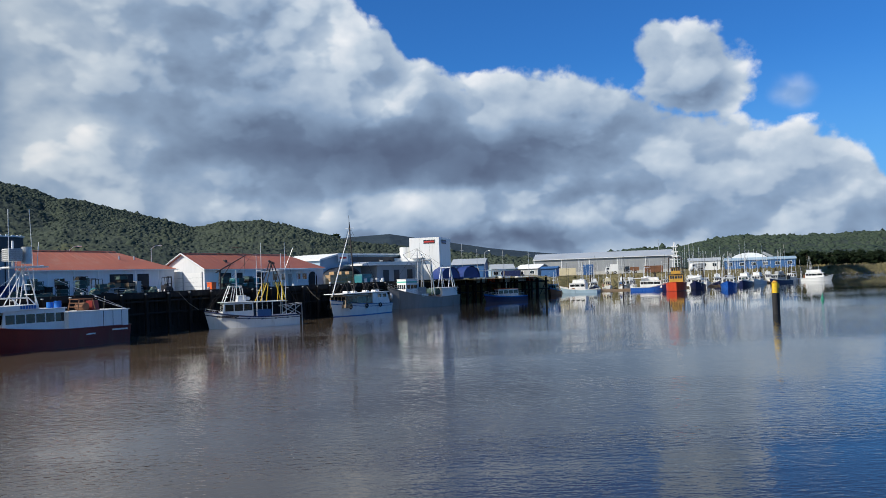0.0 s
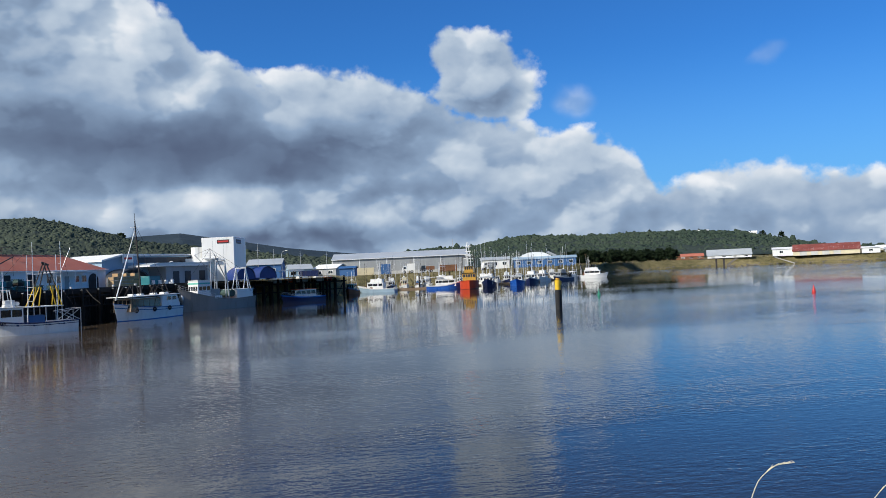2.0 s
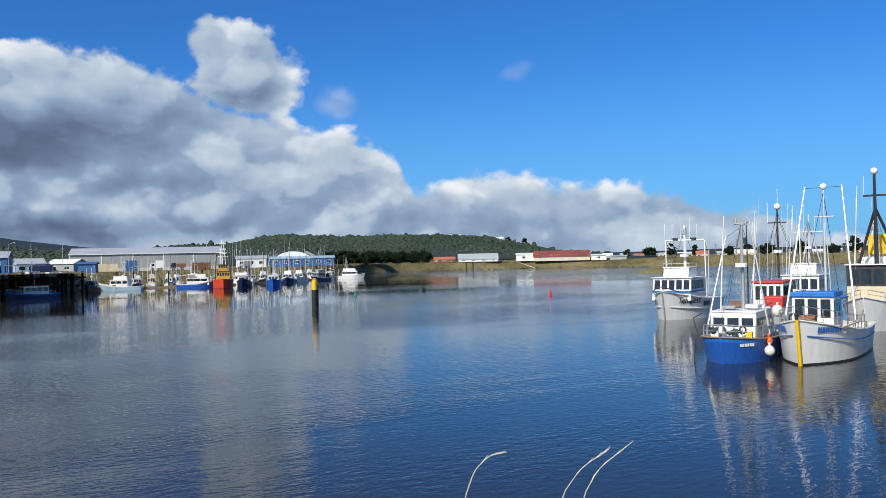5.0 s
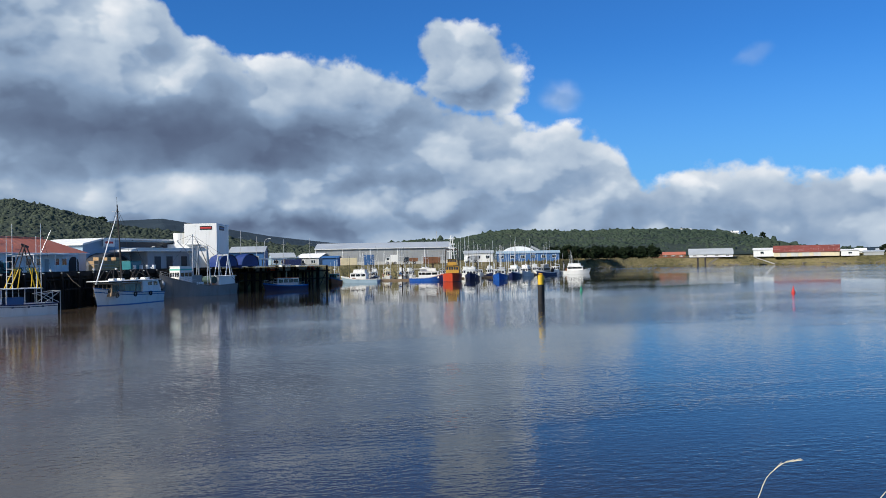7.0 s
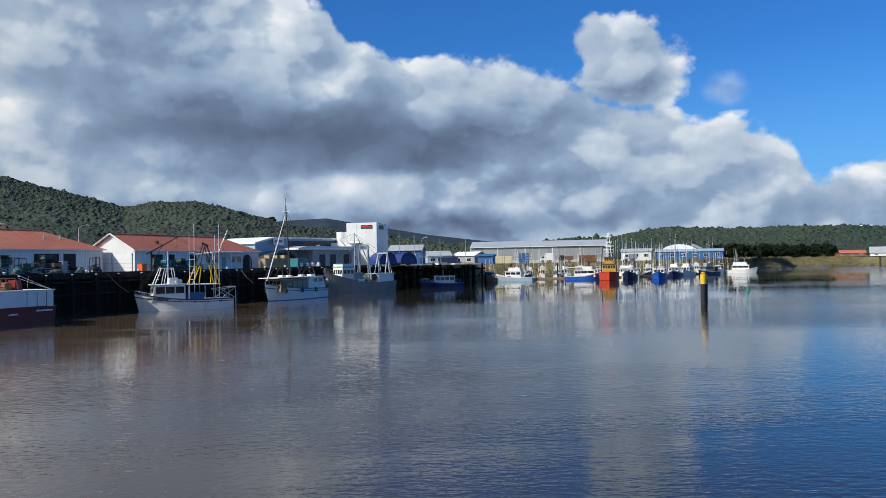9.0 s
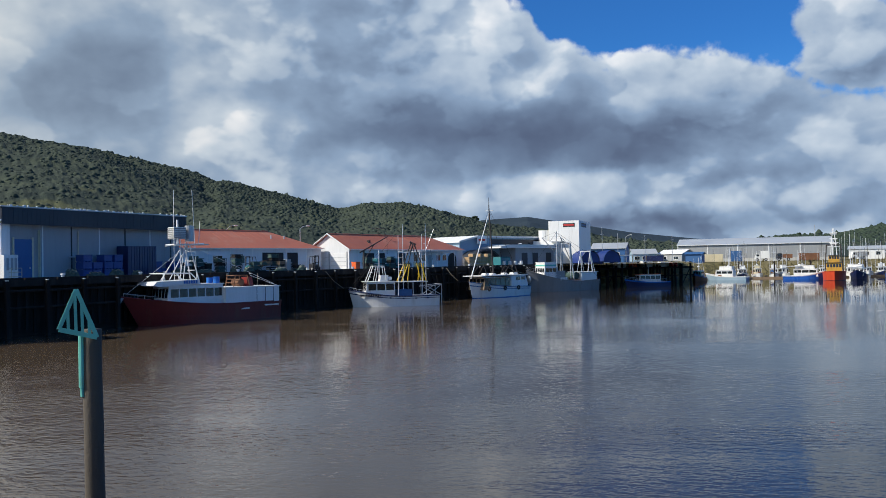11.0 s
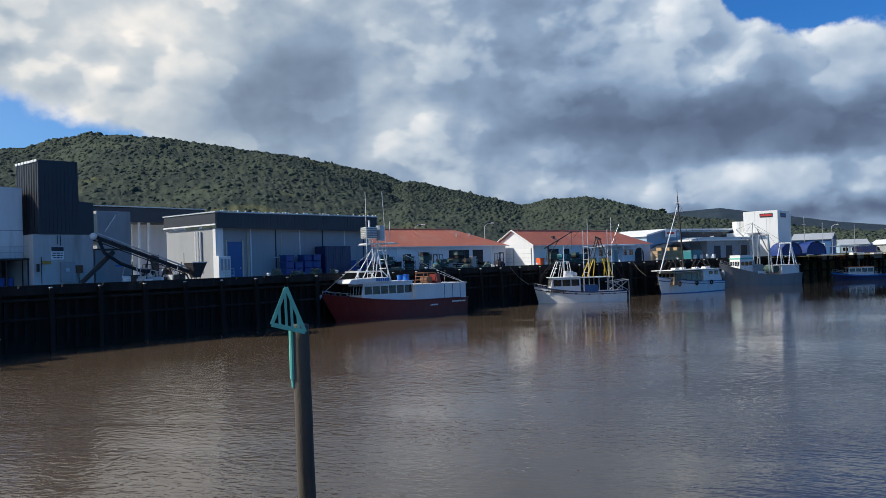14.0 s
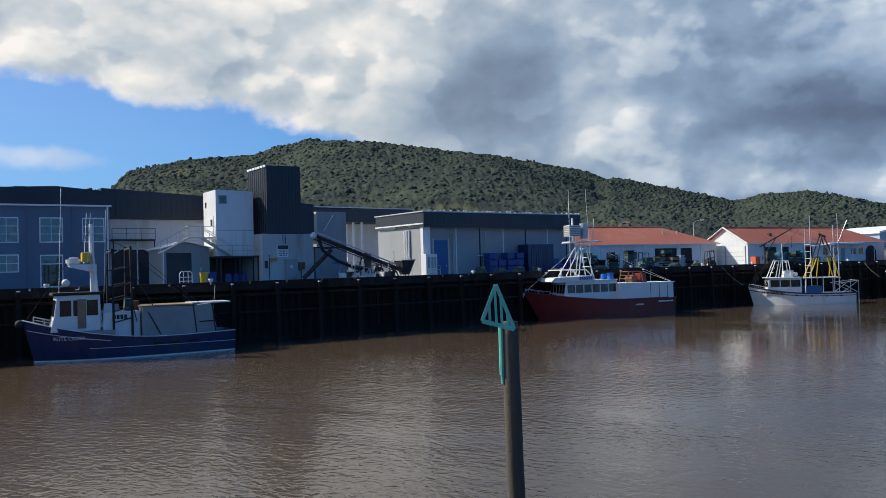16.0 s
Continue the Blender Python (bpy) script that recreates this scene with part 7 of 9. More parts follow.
# boats behind
def raft_boat(stem, L0, label, hull, wall, roof, extra, turn=0.0, beam=4.0, fb=2.2):
    bow, stern = raft(stem, L0, turn)
    th, sh, bs, X, L = boat("fishing_boat", bow, stern, label, dict(beam=beam, fs=1.4, fm=1.35, fb=fb, hull=hull, rake=0.05, full=2.8))
    extra(th, sh, bs, X, L, wall, roof)
    rail(th, lambda u: (X(u, 1.0), bs(u), sh(u)), 0.5, 0.97, 0.6, 6)
    # deck gear, aerials and rigging that crowd the raft
    r2 = random.Random(int(stem[0] * 10))
    for k in range(7):
        x, y = L / 2 - r2.uniform(3.0, 9.5), r2.uniform(-1.6, 1.6)
        tube_part("aerial", [(x, y, 1.4), (x + r2.uniform(-0.5, 0.3), y + r2.uniform(-0.35, 0.35), r2.uniform(6.8, 10.2))], 0.022, M["alu"], th, n=5, r1=0.012)
    for k in range(5):
        x, y, w = L / 2 - r2.uniform(1.6, 9.0), r2.uniform(-1.2, 1.2), r2.uniform(0.25, 0.5)
        box_part("deck_gear", (x - w, x + w, y - w * 0.7, y + w * 0.7, 1.2, r2.uniform(1.9, 2.6)), M[r2.choice(("white", "deck_grey", "mid_blue", "rust", "orange", "net"))], th, bevel=0.05)
    stays(th, [((L / 2 - 6.4, 0, 8.8), (L / 2 - r2.uniform(0.5, 3), sg * 1.3, 1.8)) for sg in (1, -1)] + [((L / 2 - 6.4, 0, 8.6), (L / 2 - r2.uniform(8, 10), sg * 1.5, 1.6)) for sg in (1, -1)], 0.014)
    return th


def red_top(th, sh, bs, X, L, wall, roof):
    cabin(th, L / 2 - 6.0, L / 2 - 3.2, 2.05, 1.4, 2.35, wall, roof, front=4, sides=3, lean=0.2, over=0.16, wz=(0.5, 0.9), roof_h=0.16)
    box_part("red_canvas", (L / 2 - 2.6, L / 2 - 1.2, 0.2, 1.5, 2.2, 2.9), M["red"], th, "red canvas cover over a locker", bevel=0.08)
    mast(th, L / 2 - 6.2, 0, 4.0, 9.2, 0.09, M["dark_steel"], spread=0.7, spread_z=0.8, whips=3, radar=5.9, rng=random.Random(8))
    bm = B()
    ball(bm, (L / 2 - 6.2, 0, 9.35), 0.25)
    part("satellite_dome", bm, M["white"], th, smooth=True)
    for sg in (1, -1):
        tube_part("trolling_pole", [(L / 2 - 5.0, sg * 1.8, 1.6), (L / 2 - 6.4, sg * 1.5, 8.6)], 0.05, M["alu"], th, r1=0.03)
        tube_part("aerial", [(L / 2 - 4, sg * 1.1, 4.2), (L / 2 - 4.1, sg * 1.2, 8.2)], 0.02, M["white"], th, n=5)
    stays(th, [((L / 2 - 6.2, 0, 9), (L / 2 - 0.3, 0, 2.3)), ((L / 2 - 6.2, 0, 9), (L / 2 - 10, 1.4, 1.6)), ((L / 2 - 6.2, 0, 9), (L / 2 - 10, -1.4, 1.6))], 0.015)


def white_top(th, sh, bs, X, L, wall, roof):
    cabin(th, L / 2 - 6.5, L / 2 - 3.0, 3.1, 1.4, 2.4, wall, roof, front=4, sides=4, lean=0.2, over=0.2, wz=(0.5, 0.86))
    cabin(th, L / 2 - 6.2, L / 2 - 4.2, 2.2, 3.9, 0.9, wall, roof, front=0, sides=0, lean=0.2, over=0.1, name="flybridge")
    mast(th, L / 2 - 6.6, 0, 3.9, 9.4, 0.13, M["alu"], spread=1.4, spread_z=0.7, whips=4, radar=6.2, rng=random.Random(2))
    for sg in (1, -1):
        tube_part("trolling_pole", [(L / 2 - 6.0, sg * 1.9, 1.6), (L / 2 - 6.6, sg * 1.4, 9.6)], 0.05, M["alu"], th, r1=0.03)
        tube_part("mast_leg", [(L / 2 - 8.0, sg * 1.4, 1.6), (L / 2 - 6.7, 0, 8.6)], 0.06, M["alu"], th)


def dark_top(th, sh, bs, X, L, wall, roof):
    cabin(th, L / 2 - 8.5, L / 2 - 4.0, 3.6, 1.6, 3.2, wall, roof, front=4, sides=4, lean=0.1, over=0.2, wz=(0.55, 0.9))
    box_part("front_band", (L / 2 - 3.95, L / 2 - 3.86, -1.75, 1.75, 1.6, 3.2), M["buff"], th)
    mast(th, L / 2 - 6.0, 0, 4.8, 12.0, 0.16, M["letters"], spread=0.8, spread_z=0.75, whips=3, rng=random.Random(3))
    bm = B()
    ball(bm, (L / 2 - 6.0, 0, 12.1), 0.28)
    part("satellite_dome", bm, M["white"], th, smooth=True)
    for sg in (1, -1):
        tube_part("mast_leg", [(L / 2 - 7.4, sg * 1.5, 4.8), (L / 2 - 6.1, 0, 9.2)], 0.11, M["letters"], th)
        tube_part("lattice_leg", [(L / 2 - 9.6, sg * 1.5, 1.8), (L / 2 - 9.6, sg * 0.6, 9.0)], 0.09, M["alu"], th)
        tube_part("trolling_pole", [(L / 2 - 7.6, sg * 2.0, 1.8), (L / 2 - 8.2, sg * 1.6, 11.2)], 0.07, M["alu"], th, r1=0.03)
    for z in (3, 4.5, 6, 7.5):
        k = (z - 1.8) / 7.2
        tube_part("lattice_bar", [(L / 2 - 9.6, -1.5 + 0.9 * k, z), (L / 2 - 9.6, 1.5 - 0.9 * k, z)], 0.05, M["alu"], th)
    box_part("crane_housing", (L / 2 - 9.4, L / 2 - 8.6, -1.0, 1.4, 5.6, 7.2), M["yellow"], th, "yellow crane housing", bevel=0.06)
    box_part("lower_house", (L / 2 - 11.6, L / 2 - 8.6, -1.7, 1.7, 1.5, 5.4), M["white"], th, bevel=0.06)


raft_boat((47.6, 36.9), 11.0, "white fishing boat with red wheelhouse roof and red canvas cover", M["hull_white"], M["white"], M["red"], red_top)
raft_boat((62.5, 44.6), 12.0, "white fishing boat with flybridge in the raft of boats", M["hull_white"], M["white"], M["white"], white_top)
raft_boat((56.5, 34.6), 14.5, "dark wheelhouse trawler with yellow crane and black mast", M["hull_white"], M["letters"], M["white"], dark_top, beam=4.6, fb=2.6)
raft_boat((41.9, 21.6), 12.5, "white fishing boat with pale cabin at the raft's near end", M["hull_white"], M["white"], M["white"], white_top, beam=4.2)
# ---- jetty past the trawler ----
j = thing("jetty", frame_at((3.0, 176.0), (26.0, 188.6), 0), "dark timber jetty on tall piles", "jetty", kind="structure")
JL = math.dist((3.0, 176.0), (26.0, 188.6))
jp = B()
quad_box(jp, -0.5, JL, 0, 4.0, 3.75, 4.1)
part("deck", jp, M["timber"], j)
rng = random.Random(6)
bm = B()
tube(bm, (0, 0, -1.5), (0, 0, 4.35), 0.24, n=8)
jpile = mesh_of("pile", bm, M["timber"])
for x in np.arange(0.5, JL + 0.2, 1.9):
    for y in (0.1, 3.8):
        o = new("pile", jpile)
        o.parent, o.matrix_local = j, Matrix.Translation((x + rng.uniform(-0.25, 0.25), y, rng.uniform(-0.2, 0.95))) @ Matrix.Rotation(rng.uniform(-0.03, 0.03), 4, "Y")
for x in np.arange(0.5, JL - 2, 3.8):
    tube_part("brace", [(x, 0, 0.4), (x + 1.9, 0, 3.6)], 0.10, M["timber"], j)
tube_part("wale", [(0, -0.1, 2.2), (JL, -0.1, 2.2)], 0.12, M["timber"], j)
handrail(j, [(6, 0.3, 4.1), (JL - 0.5, 0.3, 4.1)], 1.0, M["trim"])
handrail(j, [(6, 3.7, 4.1), (JL - 0.5, 3.7, 4.1)], 1.0, M["trim"])
for x0, w, h, mt, lab in ((7.5, 2.2, 1.1, "white", "white gear locker on the jetty"), (11.0, 1.6, 0.9, "orange", "orange gear crate on the jetty"), (14.0, 2.4, 1.2, "white", "white gear locker on the jetty"), (18.5, 1.8, 1.0, "white", "white gear locker on the jetty"), (21.5, 1.5, 0.9, "red", "red gear crate on the jetty")):
    t = thing("gear_locker", frame_at((3.0, 176.0), (26.0, 188.6), 4.1) @ Matrix.Translation((x0, 1.2, 0)), lab, "locker", "jetty lockers")
    box_part("box", (0, w, 0, 1.2, 0, h), M[mt], t, bevel=0.05)
    box_part("lid", (-0.05, w + 0.05, -0.05, 1.25, h + 0.002, h + 0.1), M["white"], t, bevel=0.03)
sh_ = thing("jetty_shelter", frame_at((9.5, 182.5), (17.5, 187.0), 4.08), "open shelter with flat white roof by the jetty", "shelter")
box_part("roof", (0, 7.5, 0, 4, 2.6, 2.8), M["trim"], sh_)
for x in (0.3, 3.6, 7.2):
    for y in (0.3, 3.7):
        tube_part("post", [(x, y, 0), (x, y, 2.6)], 0.08, M["deck_wood"], sh_)
box_part("counter", (0.6, 6.9, 2.2, 3.4, 0, 1.1), M["rust"], sh_)

th, sh, bs, X, L = boat("fishing_boat", (10.2, 176.8), (19.5, 180.2), "small dark hulled boat with orange cabin top by the jetty",
                        dict(beam=3.2, fs=1.1, fm=1.0, fb=1.7, hull=M["navy"], top=M["bright_blue"], rake=0.05))
cabin(th, -2.8, 2.0, 2.2, 0.9, 1.7, M["white"], M["orange"], front=3, sides=4, lean=0.2, over=0.2, wz=(0.4, 0.84))
rail(th, lambda u: (X(u, 1.0), bs(u), sh(u)), 0.1, 0.97, 0.6, 9)
mast(th, -0.5, 0, 2.6, 5.2, 0.06, M["alu"])


# ---- boats in the far basin ----
def far_boat(bow, stern, label, hull, top, wall, roof, seed, mh=7.5, cab=(0.35, 0.72), fb=1.9, poles=2, deckhouse=True):
    r = random.Random(seed)
    L0 = math.dist(bow, stern)
    th, sh, bs, X, L = boat("fishing_boat", bow, stern, label, dict(beam=min(4.2, L0 * 0.36), fs=1.0, fm=0.95, fb=fb, hull=hull, top=top, rake=0.07, stations=12, rub=0.05), "far basin boats")
    w = min(2.8, L0 * 0.25)
    x0, x1 = -L / 2 + L * cab[0], -L / 2 + L * cab[1]
    if deckhouse:
        cabin(th, x0, x1, w, 0.7, 1.9, wall, roof, front=3, sides=3, lean=0.3, over=0.2)
        if r.random() < 0.5:
            cabin(th, x0 + 0.3, x1 - 0.8, w * 0.7, 2.7, 0.8, wall, roof, front=0, sides=0, lean=0.2, over=0.1, name="flybridge")
    mx = x0 + (x1 - x0) * r.uniform(0.0, 0.4)
    mast(th, mx, 0, 2.0, mh, 0.07, M["alu"], spread=0.7, spread_z=r.uniform(0.6, 0.85), whips=r.randint(1, 3), radar=3.6 if r.random() < 0.5 else None, rng=r)
    for k in range(poles):
        sg = 1 if k % 2 else -1
        tube_part("trolling_pole", [(mx - 0.3, sg * w * 0.7, 1.0), (mx - r.uniform(-0.4, 0.8), sg * w * r.uniform(0.3, 0.7), mh * r.uniform(0.9, 1.25))], 0.05, M["alu"], th, r1=0.03, n=5)
    if r.random() < 0.6:
        bm = B()
        for y in (-1, 1):
            chain(bm, [(-L / 2 + 0.5, y * w * 0.45, 0.8), (-L / 2 + 0.8, y * w * 0.4, 3.2)], 0.06, 5)
        tube(bm, (-L / 2 + 0.8, -w * 0.4, 3.2), (-L / 2 + 0.8, w * 0.4, 3.2), 0.06)
        part("stern_gantry", bm, M["alu"], th)
    for k in range(3):
        x, y = r.uniform(-L / 2 + 0.6, L / 2 - 1.5), r.uniform(-0.4, 0.4) * w
        q = r.uniform(0.25, 0.55)
        box_part("deck_gear", (x - q, x + q, y - q * 0.8, y + q * 0.8, 0.7, r.uniform(1.4, 2.3)), M[r.choice(("net", "timber", "dark_steel", "rust", "deck_grey", "mid_blue"))], th, taper=0.06)
    for k in range(3):
        x, y = r.uniform(-L / 2 + 0.5, L / 2 - 2.0), r.uniform(-0.5, 0.5) * w
        tube_part("pole", [(x, y, 0.8), (x + r.uniform(-0.6, 0.6), y * 0.8, mh * r.uniform(0.7, 1.2))], 0.045, M[r.choice(("alu", "dark_steel", "timber"))], th, r1=0.025, n=5)
    return th, sh, bs, X, L


HW, BH, NV, WH = M["hull_white"], M["blue_hull"], M["navy"], M["white"]
far_boat((33.6, 222.5), (43.2, 217.5), "pale blue and white fishing boat in the basin", M["pale_blue"], WH, WH, WH, 1, 7.0, cab=(0.3, 0.7))
far_boat((29.5, 212), (32.5, 219.5), "brown and blue workboat in the basin", M["rust"], M["mid_blue"], M["bin_teal"], M["mid_blue"], 2, 6.0)
for i, (x, y, a) in enumerate(((46.0, 236, -1.2), (50.0, 238, -1.4), (53.5, 237, -1.3), (57.5, 238, -1.5), (61.5, 236.5, -1.2), (66.0, 236, -1.4))):
    far_boat((x, y - 3.4), (x + 1.2 * (i % 3 - 1), y + 3.4), "small white fishing boat moored bow out", HW, HW if i % 2 else M["deck_grey"], M["buff"] if i == 1 else WH, WH, 10 + i, 6.5 + i % 3, cab=(0.3, 0.62), fb=1.5)
th, sh, bs, X, L = far_boat((62.2, 217.0), (52.6, 220.6), "white cruiser with blue hull in the basin", BH, WH, WH, WH, 3, 6.2, cab=(0.25, 0.78), fb=2.4)
box_part("awning", (-L / 2 + 0.3, -L / 2 + 4.5, -1.6, 1.6, 3.3, 3.4), M["white"], th)
# red trawler with ochre house
th, sh, bs, X, L = boat("trawler", (59.8, 203.2), (64.2, 218.5), "red-orange trawler with ochre wheelhouse and lattice mast",
                        dict(beam=5.2, fs=2.0, fm=1.9, fb=2.3, hull=M["orange_red"], boot=M["maroon"], rake=0.03, full=4.5))
cabin(th, -1.0, 3.2, 3.4, 2.0, 2.1, M["ochre"], M["letters"], front=5, sides=4, lean=0.2, over=0.2)
cabin(th, -0.6, 2.4, 2.4, 4.2, 1.7, M["ochre"], M["letters"], front=4, sides=3, lean=0.2, over=0.3, name="upper_bridge")
bm = B()
for y in (-0.7, 0.7):
    for x in (0.0, 1.2):
        tube(bm, (x, y, 5.9), (0.6, y * 0.2, 12.4), 0.09)
for z in (8.0, 9.0, 10.0, 11.0):
    k = (z - 7.2) / 5.2
    tube(bm, (0.6, -1.4 + k, z), (0.6, 1.4 - k, z), 0.08)
part("lattice_mast", bm, M["white"], th)
for z in (8.6, 9.8, 11.2):
    box_part("mast_lamp", (0.3, 0.9, -0.8, 0.8, z, z + 0.25), M["white"], th)
for y in (-2, 2):
    tube_part("gallows", [(-4, y, 2), (-3.4, y * 0.8, 8.5)], 0.14, M["dark_steel"], th)
tube_part("gallows_beam", [(-3.4, -1.7, 8.5), (-3.4, 1.7, 8.5)], 0.14, M["dark_steel"], th)
far_boat((68.0, 214.0), (72.5, 224.0), "navy hulled fishing boat in the basin", NV, NV, WH, WH, 4, 8.0, fb=2.2)
far_boat((75.0, 209.8), (79.5, 221.0), "bright blue fishing boat with white house in the basin", BH, BH, WH, WH, 5, 8.5, fb=1.9)
far_boat((79.0, 222), (85.0, 234), "dark grey fishing boat in the basin", M["grey_hull"], HW, WH, WH, 6, 8.5)
far_boat((87.5, 233), (93.0, 244), "white and navy fishing boat in the basin", NV, HW, WH, WH, 7, 9.0)
far_boat((94.0, 241.5), (100.0, 250), "white fishing boat with tall mast in the basin", HW, HW, WH, WH, 8, 10.0)
far_boat((101.0, 247), (109.0, 251), "white and navy launch in the basin", NV, HW, M["deck_grey"], WH, 9, 11.0)
far_boat((112.5, 259.5), (117.0, 266), "small white launch in the basin", HW, HW, WH, WH, 20, 6.0)
far_boat((126.0, 258.0), (117.5, 263.5), "white motor cruiser at the basin's end", HW, HW, WH, WH, 21, 6.5, cab=(0.2, 0.72), fb=1.9)
for i, (x, y) in enumerate(((44, 232), (72, 233), (77, 236), (82, 240), (106, 262), (97, 257), (90, 252), (70, 238), (40, 228))):
    far_boat((x, y - 4), (x + 1.6, y + 4), "white fishing boat with tall poles behind the front row", HW if i % 3 else NV, HW, WH, WH, 40 + i, 8.5 + (i * 7 % 4), cab=(0.3, 0.65))
# floating walkway behind the boats
t = thing("floating_walkway", Matrix.Identity(4), "low floating timber walkway with pile posts", "walkway", kind="structure")
WALK = [(40, 231.5), (66, 229.5), (88, 238), (112, 262), (130, 275)]
bm = B()
for (x0, y0), (x1, y1) in zip(WALK[:-1], WALK[1:]):
    d = Vector((x1 - x0, y1 - y0)).normalized()
    nn = Vector((-d.y, d.x)) * 0.9
    prism(bm, [(x0 - nn.x, y0 - nn.y), (x1 - nn.x, y1 - nn.y), (x1 + nn.x, y1 + nn.y), (x0 + nn.x, y0 + nn.y)], -0.1, 0.45)
part("deck", bm, M["deck_wood"], t)
for (x0, y0), (x1, y1) in zip(WALK[:-1], WALK[1:]):
    for k in (0.15, 0.5, 0.85):
        x, y = x0 + (x1 - x0) * k, y0 + (y1 - y0) * k + 1.2
        tube_part("pile_post", [(x, y, -1), (x, y, 4.6)], 0.2, M["timber"], t)

# ---- buildings round the basin ----
def far_house(p0, p1, depth, z0, ze, zr, wall, roof, label, name="warehouse", wins=0, over=0.4, cat="building"):
    L = math.dist(p0, p1)
    b = thing(name, frame_at(p0, p1, z0), label, cat)
    bm = B()
    gable_wall(bm, 0, L, 0, depth, 0, ze - z0, zr - z0)
    part("wall", bm, wall, b)
    bm = B()
    gable_roof(bm, 0, L, 0, depth, ze - z0, zr - z0, over=over)
    part("roof", bm, roof, b)
    for i in range(wins):
        x = L * (i + 0.5) / wins
        w = window(b, x - 0.8, x + 0.8, (ze - z0) * 0.4, (ze - z0) * 0.75, mull=1, trans=0, pane=M["glass"])
    return b, L


b, L = far_house((36.0, 298.3), (84.6, 288.4), 26, 4.4, 10.3, 12.6, M["wall_grey"], M["roof_grey"], "very long pale grey warehouse with galvanised roof")
for k in range(6):
    x = L * k / 5
    box_part("bay_post", (x - 0.15, x + 0.15, -0.1, 0, 0, 5.8), M["trim"], b)
ribs(b, 1, L - 1, -0.02, 1.0, 5.8, 1.2, M["wall_grey"], 0.04, 0.08)
box_part("plinth", (0, L, -0.06, 0, 0, 1.1), M["wall_concrete"], b)
box_part("gutter", (-0.4, L + 0.4, -0.55, -0.42, 5.8, 6.0), M["trim"], b)
tube_part("roof_mast", [(L * 0.9, 5, 7), (L * 0.9, 5, 12)], 0.1, M["steel"], b)
far_house((4.6, 235.6), (13.8, 234.2), 14, 4.4, 8.9, 10.6, M["mid_blue"], M["roof_grey"], "blue gabled shed with pale roof stripes", wins=2)
far_house((18.4, 268), (25.8, 268.5), 9, 4.4, 7.4, 9.0, M["pale_blue"], M["roof_grey"], "pale blue house with grey roof", "house", 3)
far_house((26.6, 272), (33.4, 267.5), 9, 4.4, 7.2, 8.6, M["wall_grey"], M["trim"], "grey house with white roof", "house", 2)
far_house((33.8, 262), (38.5, 260.5), 5, 4.4, 7.0, 7.6, M["mid_blue"], M["mid_blue"], "dark blue sheet metal store", "store", 0)
far_house((100, 322), (111, 318), 12, 4.4, 8.0, 9.2, M["wall_white"], M["roof_grey"], "pale low workshop with grey roof", wins=3)
b, L = far_house((110.5, 311.6), (133.8, 302.2), 14, 4.4, 7.6, 8.6, M["mid_blue"], M["pale_blue"], "long blue workshop with pale blue roof", wins=6)
b2 = thing("arched_hall", frame_at((115, 318), (128, 312.5), 4.4), "white arched hall behind the blue workshop", "building")
bm = B()
side_prism(bm, [(7 - 7 * math.cos(a), 3.0 + 3.2 * math.sin(a)) for a in np.linspace(0, math.pi, 13)] + [(14, 0), (0, 0)], 0, 12)
part("hall", bm, M["wall_white"], b2)
tube_part("conveyor", [(12, -0.3, 6.0), (15.5, -0.3, 4.2)], 0.5, M["wall_grey"], b2)
far_house((222, 381), (236, 373), 12, 4.2, 5.8, 7.2, M["rust"], M["roof_red"], "brick red low building beyond the bank", wins=4)
far_house((237, 371), (255, 359.6), 14, 4.2, 5.6, 8.6, M["wall_white"], M["roof_grey"], "pale building with broad grey hipped roof", wins=4)
far_house((263, 354), (276, 344), 12, 4.0, 7.4, 8.3, M["wall_white"], M["trim"], "white low building with flat roof", wins=2)
b, L = far_house((268, 345), (290.5, 326), 16, 3.8, 5.9, 9.2, M["buff"], M["roof_rust"], "long shed with rusty red iron roof", wins=0)
roof_ribs(b, 0.5, L, -0.3, 2.6, 8, 5.1, 2.2, M["roof_grey"])
for x in (3, 8, 13, 18):
    box_part("doorway", (x, x + 3.2, -0.05, 0.02, 0, 1.9), M["wall_concrete"], b)
far_house((290.5, 325), (296.5, 320), 8, 3.7, 6.2, 6.8, M["wall_white"], M["trim"], "white block beside the red roofed shed", wins=1)
far_house((298, 319), (304, 313), 8, 3.7, 5.4, 6.0, M["wall_grey"], M["roof_grey"], "grey metal store on the bank", wins=0)
far_house((306, 313), (316, 303), 6, 3.7, 5.0, 5.3, M["letters"], M["fascia"], "low black building on the bank", wins=0)
r = random.Random(12)
for k in range(22):
    a = -39 - k * 1.1 + r.uniform(-0.4, 0.4)
    d = r.uniform(520, 760)
    x, y = -math.sin(radians(a)) * d, math.cos(radians(a)) * d
    w = r.uniform(6, 12)
    far_house((x, y), (x + w * math.cos(radians(a)), y + w * math.sin(radians(a))), 8, 3.6, 5.6, r.uniform(6.8, 7.8), (M["wall_concrete"], M["wall_grey"], M["buff"])[k % 3], (M["roof_grey"], M["roof_red"], M["roof_grey"], M["trim"])[k % 4], "small house far across the flats", "house", 2, cat="house")
